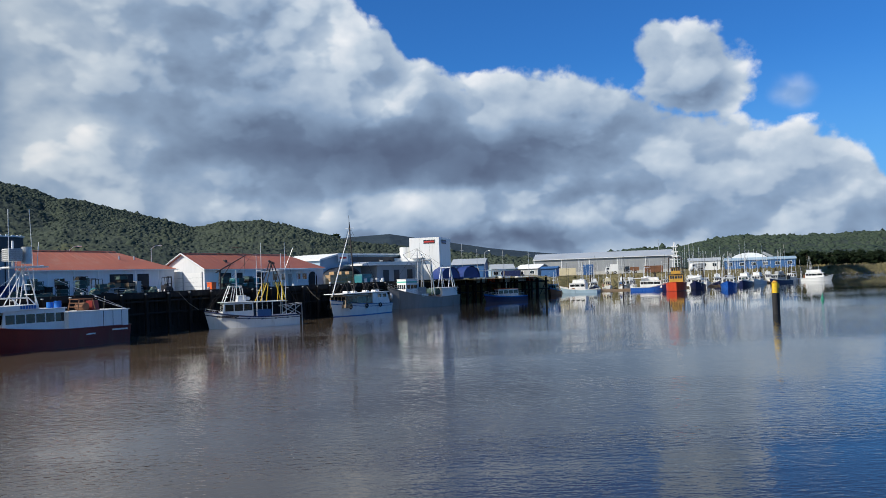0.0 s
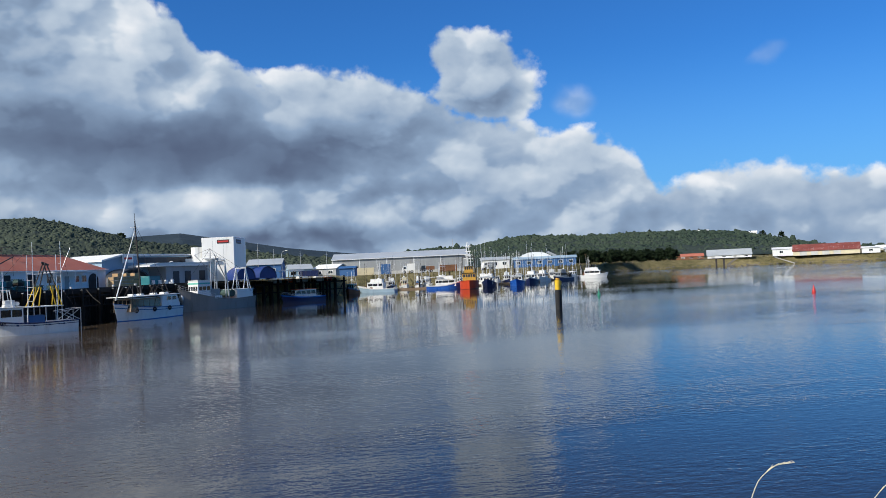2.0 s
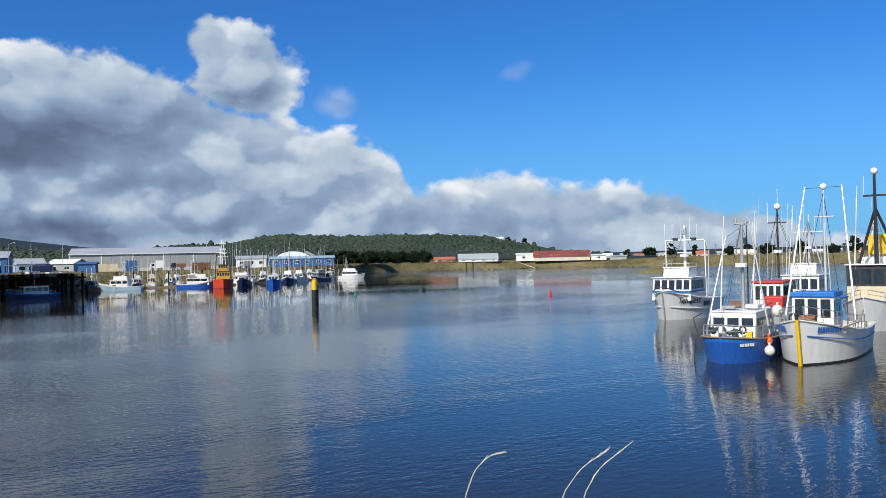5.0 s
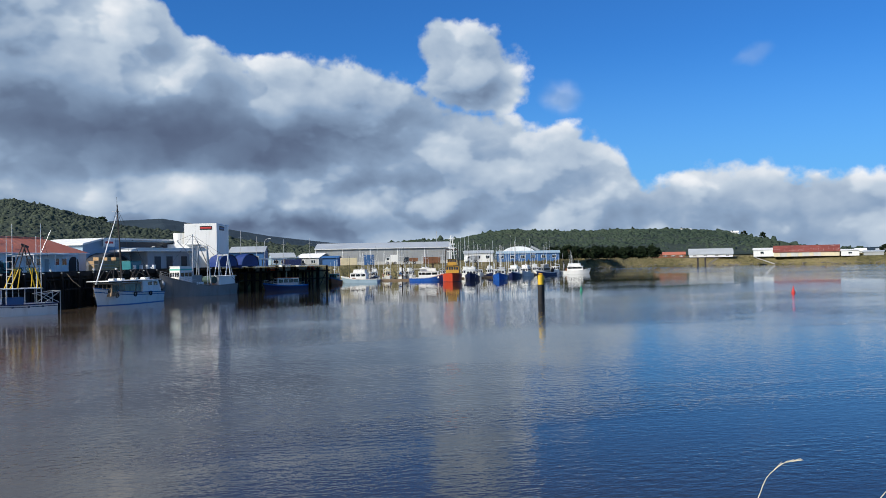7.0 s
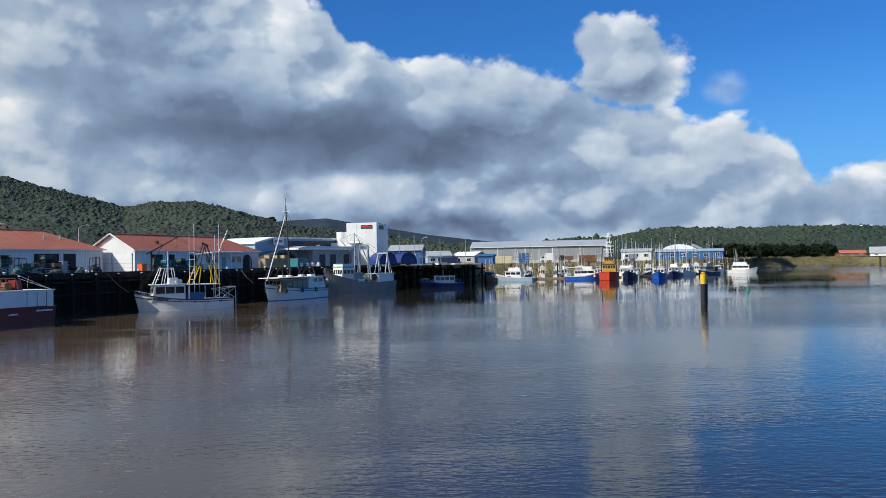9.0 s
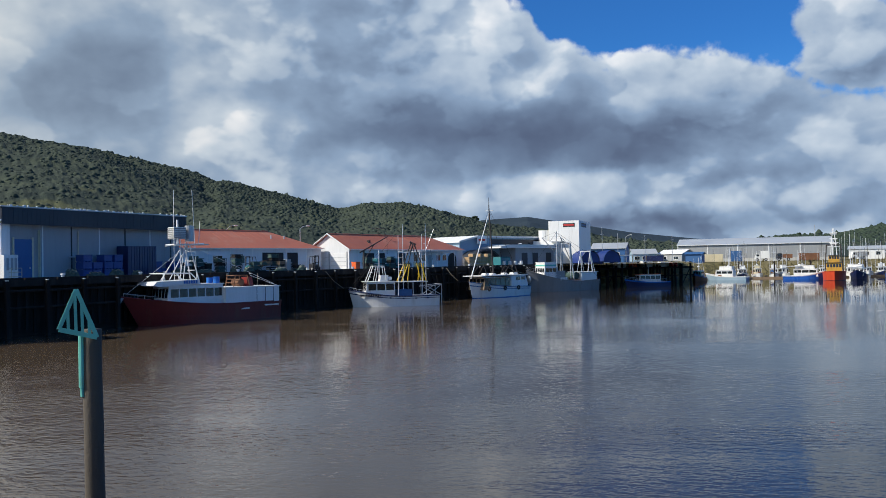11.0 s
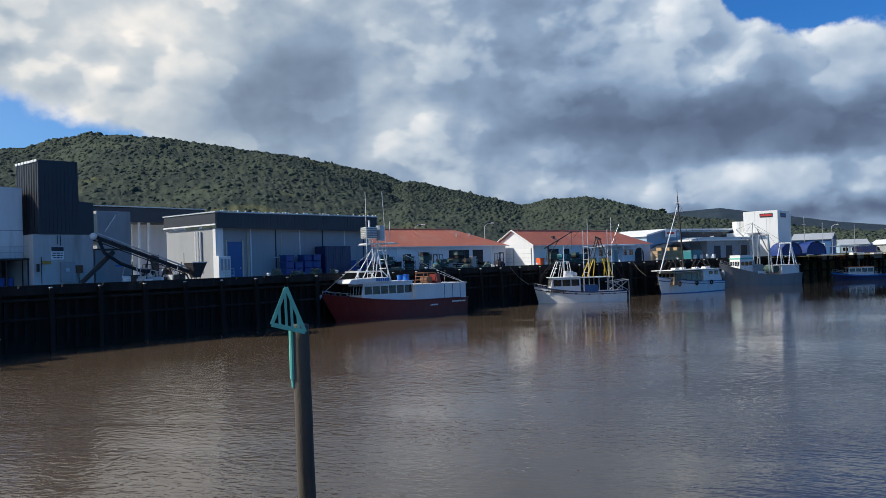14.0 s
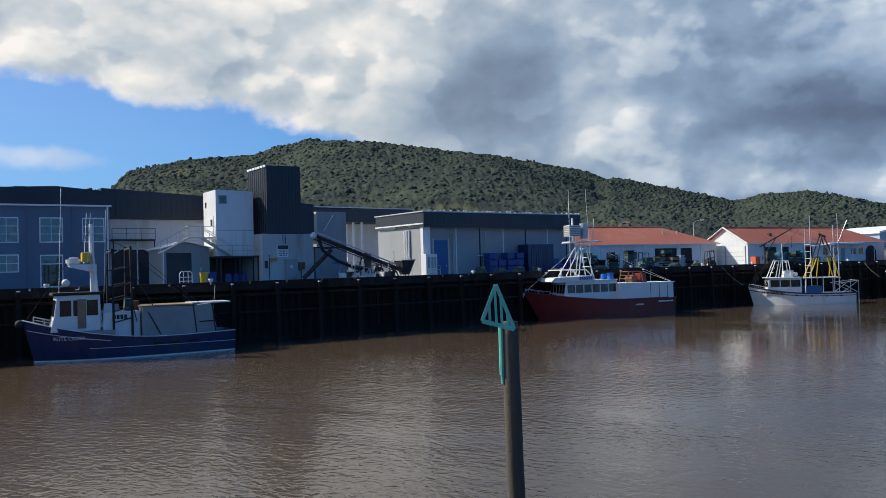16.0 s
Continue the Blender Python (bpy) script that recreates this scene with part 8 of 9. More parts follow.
for k in range(16):
    a = -22.5 - k * 0.85 + r.uniform(-0.3, 0.3)
    d = 1285
    e = 1.5 if a > -33 else 1.25
    x, y, z = -math.sin(radians(a)) * d, math.cos(radians(a)) * d, EYE_Z + d * math.tan(radians(e))
    w = r.uniform(5, 14)
    far_house((x, y), (x + w * math.cos(radians(a)), y + w * math.sin(radians(a))), 9, z - 8, z + 3.0, z + 5.2, (M["wall_white"], M["wall_grey"], M["buff"])[k % 3], M["trim"] if k % 2 else M["roof_grey"], "white hillside house on the ridge", "house", 2, cat="house")

# containers and parked trucks in front of the warehouse
for x0, y0, x1, y1, h, mt, lab in ((42.5, 286.5, 49, 285.2, 2.6, "buff", "cream shipping container by the warehouse"), (51.5, 285, 55, 284.3, 3.6, "mid_blue", "blue shipping container by the warehouse"),
                                   (20.5, 254, 26.0, 252.5, 2.4, "navy", "dark blue shipping container near the jetty"), (72, 281, 78, 279.8, 2.4, "rust", "rust red shipping container by the warehouse")):
    c = thing("shipping_container", frame_at((x0, y0), (x1, y1), 4.4), lab, "container", "yard containers")
    Lc = math.dist((x0, y0), (x1, y1))
    box_part("body", (0, Lc, 0, 2.4, 0.05, h), M[mt], c, bevel=0.03)
    ribs(c, 0.3, Lc - 0.2, 0, 0.2, h - 0.15, 0.5, M[mt], 0.05, 0.2, "rib")


def truck(p0, p1, label, cab_m, body_m, h=3.0):
    L = math.dist(p0, p1)
    t = thing("truck", frame_at(p0, p1, 4.4), label, "truck", "parked vehicles")
    bm = B()
    side_prism(bm, [(0, 0.6), (1.9, 0.6), (1.9, 2.5), (0.6, 2.5), (0.1, 1.5)], 0, 2.2)
    cb = part("cab", bm, cab_m, t, bevel=0.06)
    box_part("pane", (0.6, 1.6, -0.02, 0.01, 1.6, 2.3), M["glass"], cb)
    box_part("body", (2.0, L, 0, 2.3, 0.9, h), body_m, t, bevel=0.04)
    for x in (1.0, L - 1.2):
        for y in (0.05, 2.1):
            w = tube_part("wheel", [(x, y - 0.1, 0.5), (x, y + 0.15, 0.5)], 0.5, M["black"], t, n=14)
            tube_part("rim", [(x, y - 0.12, 0.5), (x, y - 0.1, 0.5)], 0.26, M["steel"], w, n=12)


truck((58.5, 283), (63.2, 282), "white parked truck by the warehouse", M["white"], M["white"], 3.4)
truck((65, 281.8), (70, 280.8), "dark flat truck by the warehouse", M["letters"], M["rust"], 2.2)
truck((86.5, 276), (91.5, 276.5), "white van on the basin bank", M["white"], M["wall_grey"], 2.6)

# ---- channel marks ----
t = thing("channel_pile", Matrix.Translation((40.2, 97.0, 0)) @ Matrix.Rotation(0.012, 4, "Y"), "black mooring pile with worn yellow top", "pile")
tube_part("shaft", [(0, 0, -1.5), (0, 0, 2.5)], 0.36, M["black"], t, n=14)
tube_part("yellow_top", [(0, 0, 2.5), (0, 0, 3.75)], 0.365, M["yellow"], t, n=14, label="worn yellow band")
tube_part("cap", [(0, 0, 3.75), (0.05, 0, 3.95)], 0.34, M["ochre"], t, r1=0.22, n=14)
tube_part("second_shaft", [(0.42, 0.3, -1.5), (0.42, 0.3, 3.1)], 0.22, M["black"], t, n=10)
tube_part("yellow_strip", [(0.42, 0.3, 3.1), (0.42, 0.3, 3.6)], 0.225, M["yellow"], t, n=10)
for x, y, mt, lab in ((61.0, 129.0, "green", "green conical channel buoy on the water"), (81.5, 101.0, "red", "red conical channel buoy on the water")):
    t = thing("channel_buoy", Matrix.Translation((x, y, 0)) @ Matrix.Scale(0.66, 4), lab, "buoy", "channel buoys")
    tube_part("float", [(0, 0, -0.4), (0, 0, 0.35)], 0.42, M[mt], t, n=14)
    tube_part("cone", [(0, 0, 0.35), (0, 0, 1.35)], 0.34, M[mt], t, r1=0.09, n=14)
    tube_part("topmark", [(0, 0, 1.35), (0, 0, 1.6)], 0.09, M[mt], t, n=8)

# teal triangular beacon on a leaning pole, near
t = thing("beacon_pole", Matrix.Identity(4), "weathered timber pole with teal triangular daymark", "beacon")
bm = B()
pa, pb = Vector((-7.745, 12.62, -1.5)), Vector((-7.80, 12.57, 5.02))
nseg, nr = 26, 16
rings = []
for i in range(nseg + 1):
    k = i / nseg
    c = pa.lerp(pb, k)
    ring = []
    for q in range(nr):
        a = 2 * math.pi * q / nr
        rr = (0.165 - 0.02 * k) * (1 + 0.05 * noise.noise(Vector((math.cos(a) * 1.5, math.sin(a) * 1.5, k * 9))) + 0.03 * math.sin(3 * a + 1))
        ring.append(bm.verts.new(c + Vector((rr * math.cos(a), rr * math.sin(a), 0))))
    rings.append(ring)
for i in range(nseg):
    for q in range(nr):
        bm.faces.new((rings[i][q], rings[i][(q + 1) % nr], rings[i + 1][(q + 1) % nr], rings[i + 1][q]))
bm.faces.new(rings[-1])
part("pole", bm, M["pole_timber"], t, "grey cracked timber pole", smooth=True)
# daymark: three edges, two uprights, all flat boards
va, vb, vc = Vector((-7.88, 12.29, 5.71)), Vector((-8.12, 12.13, 5.03)), Vector((-7.60, 12.46, 4.87))
un = (vc - vb).normalized()
nz = un.cross(va - vb).normalized()


def board(name, a, b, w, th_=0.018, off=0.0):
    a, b = Vector(a), Vector(b)
    d = (b - a).normalized()
    s = d.cross(nz).normalized() * w / 2
    bm = B()
    vs = [bm.verts.new(p + o + nz * (k + off)) for k in (-th_, th_) for p, o in ((a, -s), (b, -s), (b, s), (a, s))]
    for f in ((3, 2, 1, 0), (4, 5, 6, 7), (0, 1, 5, 4), (1, 2, 6, 5), (2, 3, 7, 6), (3, 0, 4, 7)):
        bm.faces.new([vs[q] for q in f])
    return part(name, bm, M["teal"], t, bevel=0.004)


ctr = (va + vb + vc) / 3
ia, ib, ic = (p + (ctr - p).normalized() * 0.04 for p in (va, vb, vc))
board("daymark_edge", ib, ia, 0.065)
board("daymark_edge", ic, ia, 0.065, off=0.002)
board("daymark_edge", ib, ic, 0.075, off=0.004)
for k in (0.25, 0.45, 0.62, 0.80):
    lo = ib.lerp(ic, k)
    hi_e = ib.lerp(ia, min(1, k / 0.49)) if k < 0.49 else ic.lerp(ia, min(1, (1 - k) / 0.51))
    hi = lo + (hi_e - lo) * 0.97
    board("daymark_slat", lo, hi, 0.045, off=-0.003)
tube_part("bracket_pipe", [(-7.89, 12.43, 4.93), (-7.895, 12.44, 4.1)], 0.045, M["teal"], t, n=8, label="flaking teal bracket pipe")
tube_part("bracket_pipe", [(-7.895, 12.44, 4.1), (-7.89, 12.45, 3.95)], 0.03, M["teal"], t, n=8)
for z in (4.7, 4.3):
    tube_part("clamp", [(-7.90, 12.43, z), (-7.80, 12.56, z)], 0.03, M["steel"], t, n=6)

# ---- trees ----
def tree(x, y, z0, h, w, seed, label="dark evergreen tree on the bank", lumps=46, tall=False):
    r = random.Random(seed)
    t = thing("tree", Matrix.Translation((x, y, z0)), label, "tree", "bank trees")
    tube_part("trunk", [(0, 0, -0.3), (0.1 * w, 0, h * 0.4), (0, 0.1, h * 0.9)], 0.05 * h * 0.6, M["deck_wood"], t, r1=0.02 * h * 0.3, n=6)
    for k in range(4):
        a = r.uniform(0, 6.3)
        tube_part("limb", [(0, 0, h * (0.25 + 0.13 * k)), (math.cos(a) * w * 0.4, math.sin(a) * w * 0.4, h * (0.4 + 0.13 * k))], 0.02 * h, M["deck_wood"], t, r1=0.01 * h * 0.5, n=5)
    bm = B()
    for k in range(lumps):
        u = r.random()
        zz = h * (0.18 + 0.80 * u)
        rad = w * 0.5 * ((1 - u) ** 0.6 if tall else math.sqrt(max(0.05, 1 - (2 * u - 0.9) ** 2))) * r.uniform(0.3, 1.0)
        a = r.uniform(0, 6.3)
        c = Vector((math.cos(a) * rad, math.sin(a) * rad, zz))
        s = w * r.uniform(0.07, 0.15)
        made = bmesh.ops.create_icosphere(bm, subdivisions=1, radius=s)
        for v in made["verts"]:
            v.co = c + Vector((v.co.x * r.uniform(0.8, 1.5), v.co.y * r.uniform(0.8, 1.5), v.co.z * r.uniform(0.6, 1.2)))
        for q in range(9):
            d = Vector((r.gauss(0, 1), r.gauss(0, 1), r.gauss(0, 0.8))).normalized() * s * 1.35
            e1, e2 = Vector((r.gauss(0, 1), r.gauss(0, 1), r.gauss(0, 1))).normalized() * s * 0.6, Vector((r.gauss(0, 1), r.gauss(0, 1), r.gauss(0, 1))).normalized() * s * 0.6
            bm.faces.new([bm.verts.new(c + d + o) for o in (e1, e2, -e1)])
    part("crown", bm, M["pine"], t)


r = random.Random(31)
for k in range(26):
    u = k / 25
    tree(160 + 44 * u + r.uniform(-1.5, 1.5), 370 - 20 * u + r.uniform(-3, 3), 4.2, r.uniform(4.8, 6.8) * (1.08 if u < 0.45 else 0.92), r.uniform(5, 7.5), 100 + k)
for k in range(8):
    a = -13.4 - k * 0.36
    d = 1180
    tree(-math.sin(radians(a)) * d, math.cos(radians(a)) * d, EYE_Z + d * math.tan(radians(0.85)) - 3, r.uniform(10, 16), 11, 200 + k, "tall dark pine on the skyline", tall=True)
for k in range(20):
    a = -19.5 - k * 0.92 + r.uniform(-0.4, 0.4)
    d = 1290
    tree(-math.sin(radians(a)) * d, math.cos(radians(a)) * d, EYE_Z + d * math.tan(radians(1.2 if a > -33 else 0.8)), r.uniform(11, 17), r.uniform(8, 13), 230 + k, "tree on the ridge skyline", lumps=34)
tree(-126, 1040, 47, 17, 13, 260, "round topped tree on the hill crest")
for k in range(10):
    a = -44 - k * 1.6 + r.uniform(-0.6, 0.6)
    d = r.uniform(430, 620)
    tree(-math.sin(radians(a)) * d, math.cos(radians(a)) * d, 4.2, r.uniform(5, 9), r.uniform(5, 10), 300 + k, "garden tree across the flats", lumps=30)
for k in range(9):
    a = 30 - k * 0.75
    d = 1495
    tree(-math.sin(radians(a)) * d, math.cos(radians(a)) * d, EYE_Z + d * math.tan(radians(np.interp(a, [24, 29.4], [5.1, 6.65]))), r.uniform(9, 14), r.uniform(7, 11), 330 + k, "bush tree on the hill skyline", lumps=26)

# scrub tufts on the far bank
bm = B()
r = random.Random(9)
for (x0, y0), (x1, y1) in zip(SHORE[2:-2], SHORE[3:-1]):
    for k in range(int(math.dist((x0, y0), (x1, y1)) * 1.6)):
        u, q = r.random(), r.uniform(3, 26)
        x, y = x0 + (x1 - x0) * u, y0 + (y1 - y0) * u
        d = math.hypot(x, y)
        x, y = x + x / d * q, y + y / d * q
        z = np.interp(q, [1, 5, 11, 16], [0.25, 1.6, 3.6, 4.3]) - 0.1
        s = r.uniform(0.3, 0.9)
        for _ in range(5):
            a = r.uniform(0, 6.3)
            o = Vector((math.cos(a), math.sin(a), 0)) * s * 0.5
            bm.faces.new([bm.verts.new(Vector((x, y, z)) + v) for v in (o, -o, o.cross(Vector((0, 0, 1))) * 0.4 + Vector((0, 0, s * r.uniform(0.7, 1.5))))])
tagged(part("bank_grass_tufts", bm, M["grass"]), "dry grass tufts along the far bank", "grass", kind="stuff")
# grassy islet and slipway
bm = B()
ball(bm, (205, 193, -0.4), 8, 1.6, 0.8, 0.22, sub=3)
for v in bm.verts:
    v.co.z += 0.5 * noise.noise(v.co * 0.4)
tagged(part("grass_islet", bm, M["grass"]), "low grassy islet in the river", "islet", kind="structure")
t = thing("slipway", frame_at((258, 346), (268, 338), 0), "pale concrete slipway down the bank", "slipway", kind="structure")
bm = B()
side_prism(bm, [(0, 3.6), (0, 3.9), (9, 0.6), (9, 0.1)], -4, -1.5)
part("ramp", bm, M["concrete"], t)
t = thing("footbridge", frame_at((219, 352), (237, 341.5), 0), "low dark footbridge over a side channel", "bridge")
box_part("deck", (0, 20, 0, 2, 4.0, 4.35), M["dark_steel"], t)
for x in (8.5, 12):
    box_part("pier", (x, x + 0.8, 0.3, 1.7, -0.5, 4.0), M["dark_steel"], t)
bm = B()
side_prism(bm, [(13, 0.6), (14, 0.6), (19, 4.0), (17.5, 4.0)], 0.2, 1.8)
part("abutment", bm, M["stone"], t)
for k in range(7):
    a = -50 - k * 1.3
    d = 420 + 20 * (k % 3)
    t = thing("power_pole", Matrix.Translation((-math.sin(radians(a)) * d, math.cos(radians(a)) * d, 4.2)), "timber power pole across the flats", "pole", "power poles")
    tube_part("post", [(0, 0, 0), (0, 0, 8.5 if k % 2 else 6.5)], 0.16, M["deck_wood"], t)
    box_part("crossarm", (-1, 1, -0.08, 0.08, 6.0, 6.15), M["deck_wood"], t)
# ---- things on the wharf ----
def on_wharf(x, y, turn=0.0):
    return Matrix.Translation((x, y, DECK - 0.015)) @ Matrix.Rotation(turn, 4, "Z")


# ice chute conveyor and hopper
t = thing("conveyor", Matrix.Identity(4), "dark inclined ice conveyor on steel trestles", "conveyor")
a, e = Vector((-56.6, 56.6, 9.35)), Vector((-53.7, 65.6, 5.95))
tube_part("chute", [a, e], 0.17, M["dark_steel"], t, n=8)
for o in (-0.28, 0.28):
    tube_part("lattice_rail", [a + Vector((o, 0, -0.28)), e + Vector((o, 0, -0.28))], 0.05, M["dark_steel"], t, n=5)
for k in range(14):
    p, q = a.lerp(e, k / 14), a.lerp(e, (k + 1) / 14)
    tube_part("lattice_bar", [p + Vector((0.28, 0, -0.28 if k % 2 else 0.1)), q + Vector((0.28, 0, 0.1 if k % 2 else -0.28))], 0.03, M["dark_steel"], t, n=5)
tube_part("top_pipe", [a + Vector((0, 0, 0.36)), e + Vector((0, 0, 0.36))], 0.07, M["steel"], t)
bm = B()
ball(bm, a + Vector((-0.1, -0.15, 0.05)), 0.33)
part("head_drum", bm, M["white"], t, smooth=True)
for k in (0.55, 0.75, 0.92):
    p = a.lerp(e, k)
    for o in (-0.9, 0.9):
        tube_part("trestle_leg", [p, (p.x + 0.2 * o, p.y + o, DECK)], 0.06, M["dark_steel"], t)
    tube_part("trestle_tie", [(p.x - 0.1, p.y - 0.5, (p.z + DECK) / 2), (p.x + 0.1, p.y + 0.5, (p.z + DECK) / 2)], 0.04, M["dark_steel"], t)
tube_part("hanging_hose", [a + Vector((0.1, 0.3, -0.3)), (-56.2, 57.2, 7.9), (-55.7, 58.6, 6.9), (-55.0, 60.2, 6.2), (-54.5, 61.4, 6.0)], 0.16, M["black"], t)
tube_part("return_chute", [(-57.5, 55.8, 5.3), (-56.4, 58.5, 8.0)], 0.22, M["dark_steel"], t)
def ice_gear(x, y, turn, w, h, seed, body, label):
    """A low skid of pumps, pipes and a control box inside a bent tube frame."""
    r = random.Random(seed)
    g = thing("ice_pump_skid", on_wharf(x, y, turn), label, "pump", "ice plant gear")
    box_part("skid", (-w / 2, w / 2, -0.45, 0.45, 0.0, 0.14), M["dark_steel"], g, bevel=0.02)
    box_part("control_box", (-w / 2 + 0.1, -w / 2 + 0.65, -0.3, 0.3, 0.142, h * 0.8), body, g, bevel=0.04)
    tube_part("motor", [(0.0, 0.0, 0.42), (w * 0.38, 0.0, 0.42)], 0.26, M["steel"], g, n=12)
    for k in range(5):
        px, py = r.uniform(-w / 2, w / 2), r.uniform(-0.4, 0.4)
        tube_part("pipe", [(px, py, 0.15), (px, py, r.uniform(0.5, h)), (px + r.uniform(-0.8, 0.8), py, r.uniform(0.4, h))], 0.05, M[r.choice(("dark_steel", "steel", "black", "trim"))], g, n=6)
    tube_part("guard_frame", [(-w / 2, -0.44, 0.1), (-w / 2 + 0.1, -0.44, h), (w / 2 - 0.1, -0.44, h), (w / 2, -0.44, 0.1)], 0.035, M["dark_steel"], g, n=6)
    return g


ice_gear(-55.2, 62.0, 1.25, 2.4, 1.7, 1, M["deck_grey"], "dark pump skid with bent pipes beneath the ice conveyor")
ice_gear(-55.6, 64.2, 1.2, 2.0, 1.3, 2, M["white"], "pump skid with white control box beneath the ice conveyor")
ice_gear(-56.4, 66.6, 1.3, 2.6, 1.5, 3, M["black"], "black pump skid with pipes beside the processing shed")
t = thing("hopper", on_wharf(-53.4, 66.2, 1.25), "dark steel hopper with flared top", "hopper")
bm = B()
vs = [bm.verts.new((x * w, y * w, z)) for w, z in ((0.35, 0.3), (0.8, 1.75)) for x, y in ((-1, -1), (1, -1), (1, 1), (-1, 1))]
for f in ((3, 2, 1, 0), (4, 5, 6, 7), (0, 1, 5, 4), (1, 2, 6, 5), (2, 3, 7, 6), (3, 0, 4, 7)):
    bm.faces.new([vs[i] for i in f])
part("funnel", bm, M["dark_steel"], t)
box_part("rim", (-0.85, 0.85, -0.85, 0.85, 1.752, 1.84), M["steel"], t)
for x in (-0.3, 0.3):
    for y in (-0.3, 0.3):
        tube_part("leg", [(x, y, 0), (x, y, 0.35)], 0.05, M["dark_steel"], t)
rng = random.Random(17)
for k in range(14):
    x, y = -54.6 + rng.uniform(-1.2, 1.2), 61.8 + rng.uniform(-2.6, 3.6)
    t = thing("machine_part", on_wharf(x, y, rng.uniform(0, 3)), "worn machine frame with steel pipes on the wharf", "machinery", "loose machinery")
    w, h = rng.uniform(0.3, 0.7), rng.uniform(0.6, 1.7)
    box_part("base", (-w, w, -0.3, 0.3, 0, h * 0.45), M[rng.choice(("dark_steel", "dark_steel", "steel", "mid_blue", "white"))], t, bevel=0.03)
    tube_part("pipe", [(-w, 0, h * 0.45), (-w * 0.6, 0, h), (w * 0.7, 0.1, h * 0.9)], 0.05, M["steel"], t)
    tube_part("pipe", [(w * 0.5, 0.1, h * 0.45), (w * 0.4, 0.1, h * 1.2)], 0.04, M["dark_steel"], t)
# gate frame, wheeled bins, blue drums
t = thing("tubular_gate", on_wharf(-60.9, 44.2, 1.2), "white tubular gate frame at the wharf edge", "gate")
bm = B()
chain(bm, [(0, 0, 0), (0, 0, 1.0), (0.15, 0, 1.2), (0.95, 0, 1.2), (1.1, 0, 1.0), (1.1, 0, 0)], 0.045, 8)
for z in (0.35, 0.7):
    tube(bm, (0, 0, z), (1.1, 0, z), 0.03)
for x in (0.35, 0.75):
    tube(bm, (x, 0, 0), (x, 0, 1.2), 0.03)
part("frame", bm, M["white"], t)


def wheelie(x, y, turn, material, label):
    t = thing("wheeled_bin", on_wharf(x, y, turn), label, "bin", "wheeled bins")
    bm = B()
    vs = [bm.verts.new((p * w, q * w, z)) for w, z in ((0.24, 0.08), (0.31, 0.98)) for p, q in ((-1, -1), (1, -1), (1, 1), (-1, 1))]
    for f in ((3, 2, 1, 0), (4, 5, 6, 7), (0, 1, 5, 4), (1, 2, 6, 5), (2, 3, 7, 6), (3, 0, 4, 7)):
        bm.faces.new([vs[i] for i in f])
    part("body", bm, material, t, bevel=0.03)
    box_part("lid", (-0.33, 0.33, -0.34, 0.35, 0.985, 1.06), material, t, bevel=0.02)
    for x2 in (-0.27, 0.27):
        tube_part("wheel", [(x2 - 0.03, 0.26, 0.1), (x2 + 0.03, 0.26, 0.1)], 0.1, M["black"], t, n=12)


wheelie(-61.4, 47.1, 1.2, M["yellow"], "yellow wheeled bin beside the shed")
wheelie(-61.2, 47.9, 1.2, M["bin_blue"], "blue wheeled bin beside the shed")
for k, (x, y) in enumerate(((-62.2, 50.6), (-62.0, 51.3), (-61.8, 52.0))):
    t = thing("plastic_drum", on_wharf(x, y), "blue plastic drum under the plant tower", "drum", "blue drums")
    tube_part("barrel", [(0, 0, 0), (0, 0, 0.88)], 0.29, M["bin_blue"], t, n=16)
    tube_part("lid", [(0, 0, 0.88), (0, 0, 0.92)], 0.25, M["black"], t, n=16)


def forklift(x, y, turn, label, body):
    t = thing("forklift", on_wharf(x, y, turn), label, "forklift", "wharf forklifts")
    bm = B()
    side_prism(bm, [(-1.0, 0.3), (0.7, 0.3), (0.7, 0.8), (0.3, 0.95), (-0.3, 0.95), (-1.05, 1.1)], -0.5, 0.5)
    part("chassis", bm, body, t, bevel=0.05)
    bm = B()
    for sy in (-0.45, 0.45):
        chain(bm, [(-0.85, sy, 1.1), (-0.65, sy, 2.1), (0.3, sy, 2.1), (0.6, sy, 0.8)], 0.045, 6)
    for x2 in (-0.65, -0.2, 0.3):
        tube(bm, (x2, -0.45, 2.1), (x2, 0.45, 2.1), 0.04)
    part("overhead_guard", bm, M["letters"], t)
    bm = B()
    for sy in (-0.3, 0.3):
        quad_box(bm, 0.78, 0.9, sy - 0.05, sy + 0.05, 0.1, 2.2)
    for z in (0.4, 1.2, 2.15):
        quad_box(bm, 0.8, 0.88, -0.3, 0.3, z, z + 0.08)
    part("mast", bm, M["dark_steel"], t)
    for sy in (-0.22, 0.22):
        box_part("fork", (0.9, 1.9, sy - 0.05, sy + 0.05, 0.12, 0.17), M["dark_steel"], t)
    box_part("seat", (-0.5, -0.05, -0.25, 0.25, 0.95, 1.2), M["black"], t, bevel=0.04)
    for x2, r_ in ((0.5, 0.32), (-0.75, 0.26)):
        for sy in (-0.48, 0.48):
            w = tube_part("wheel", [(x2, sy - 0.1, r_), (x2, sy + 0.1, r_)], r_, M["black"], t, n=14)
            tube_part("rim", [(x2, sy - 0.11, r_), (x2, sy + 0.11, r_)], r_ * 0.5, M["white"], w, n=10)


forklift(-37.2, 113.6, -0.9, "black forklift parked on the wharf", M["letters"])
forklift(-43.2, 104.6, 2.4, "teal forklift parked by the store shed", M["bin_teal"])
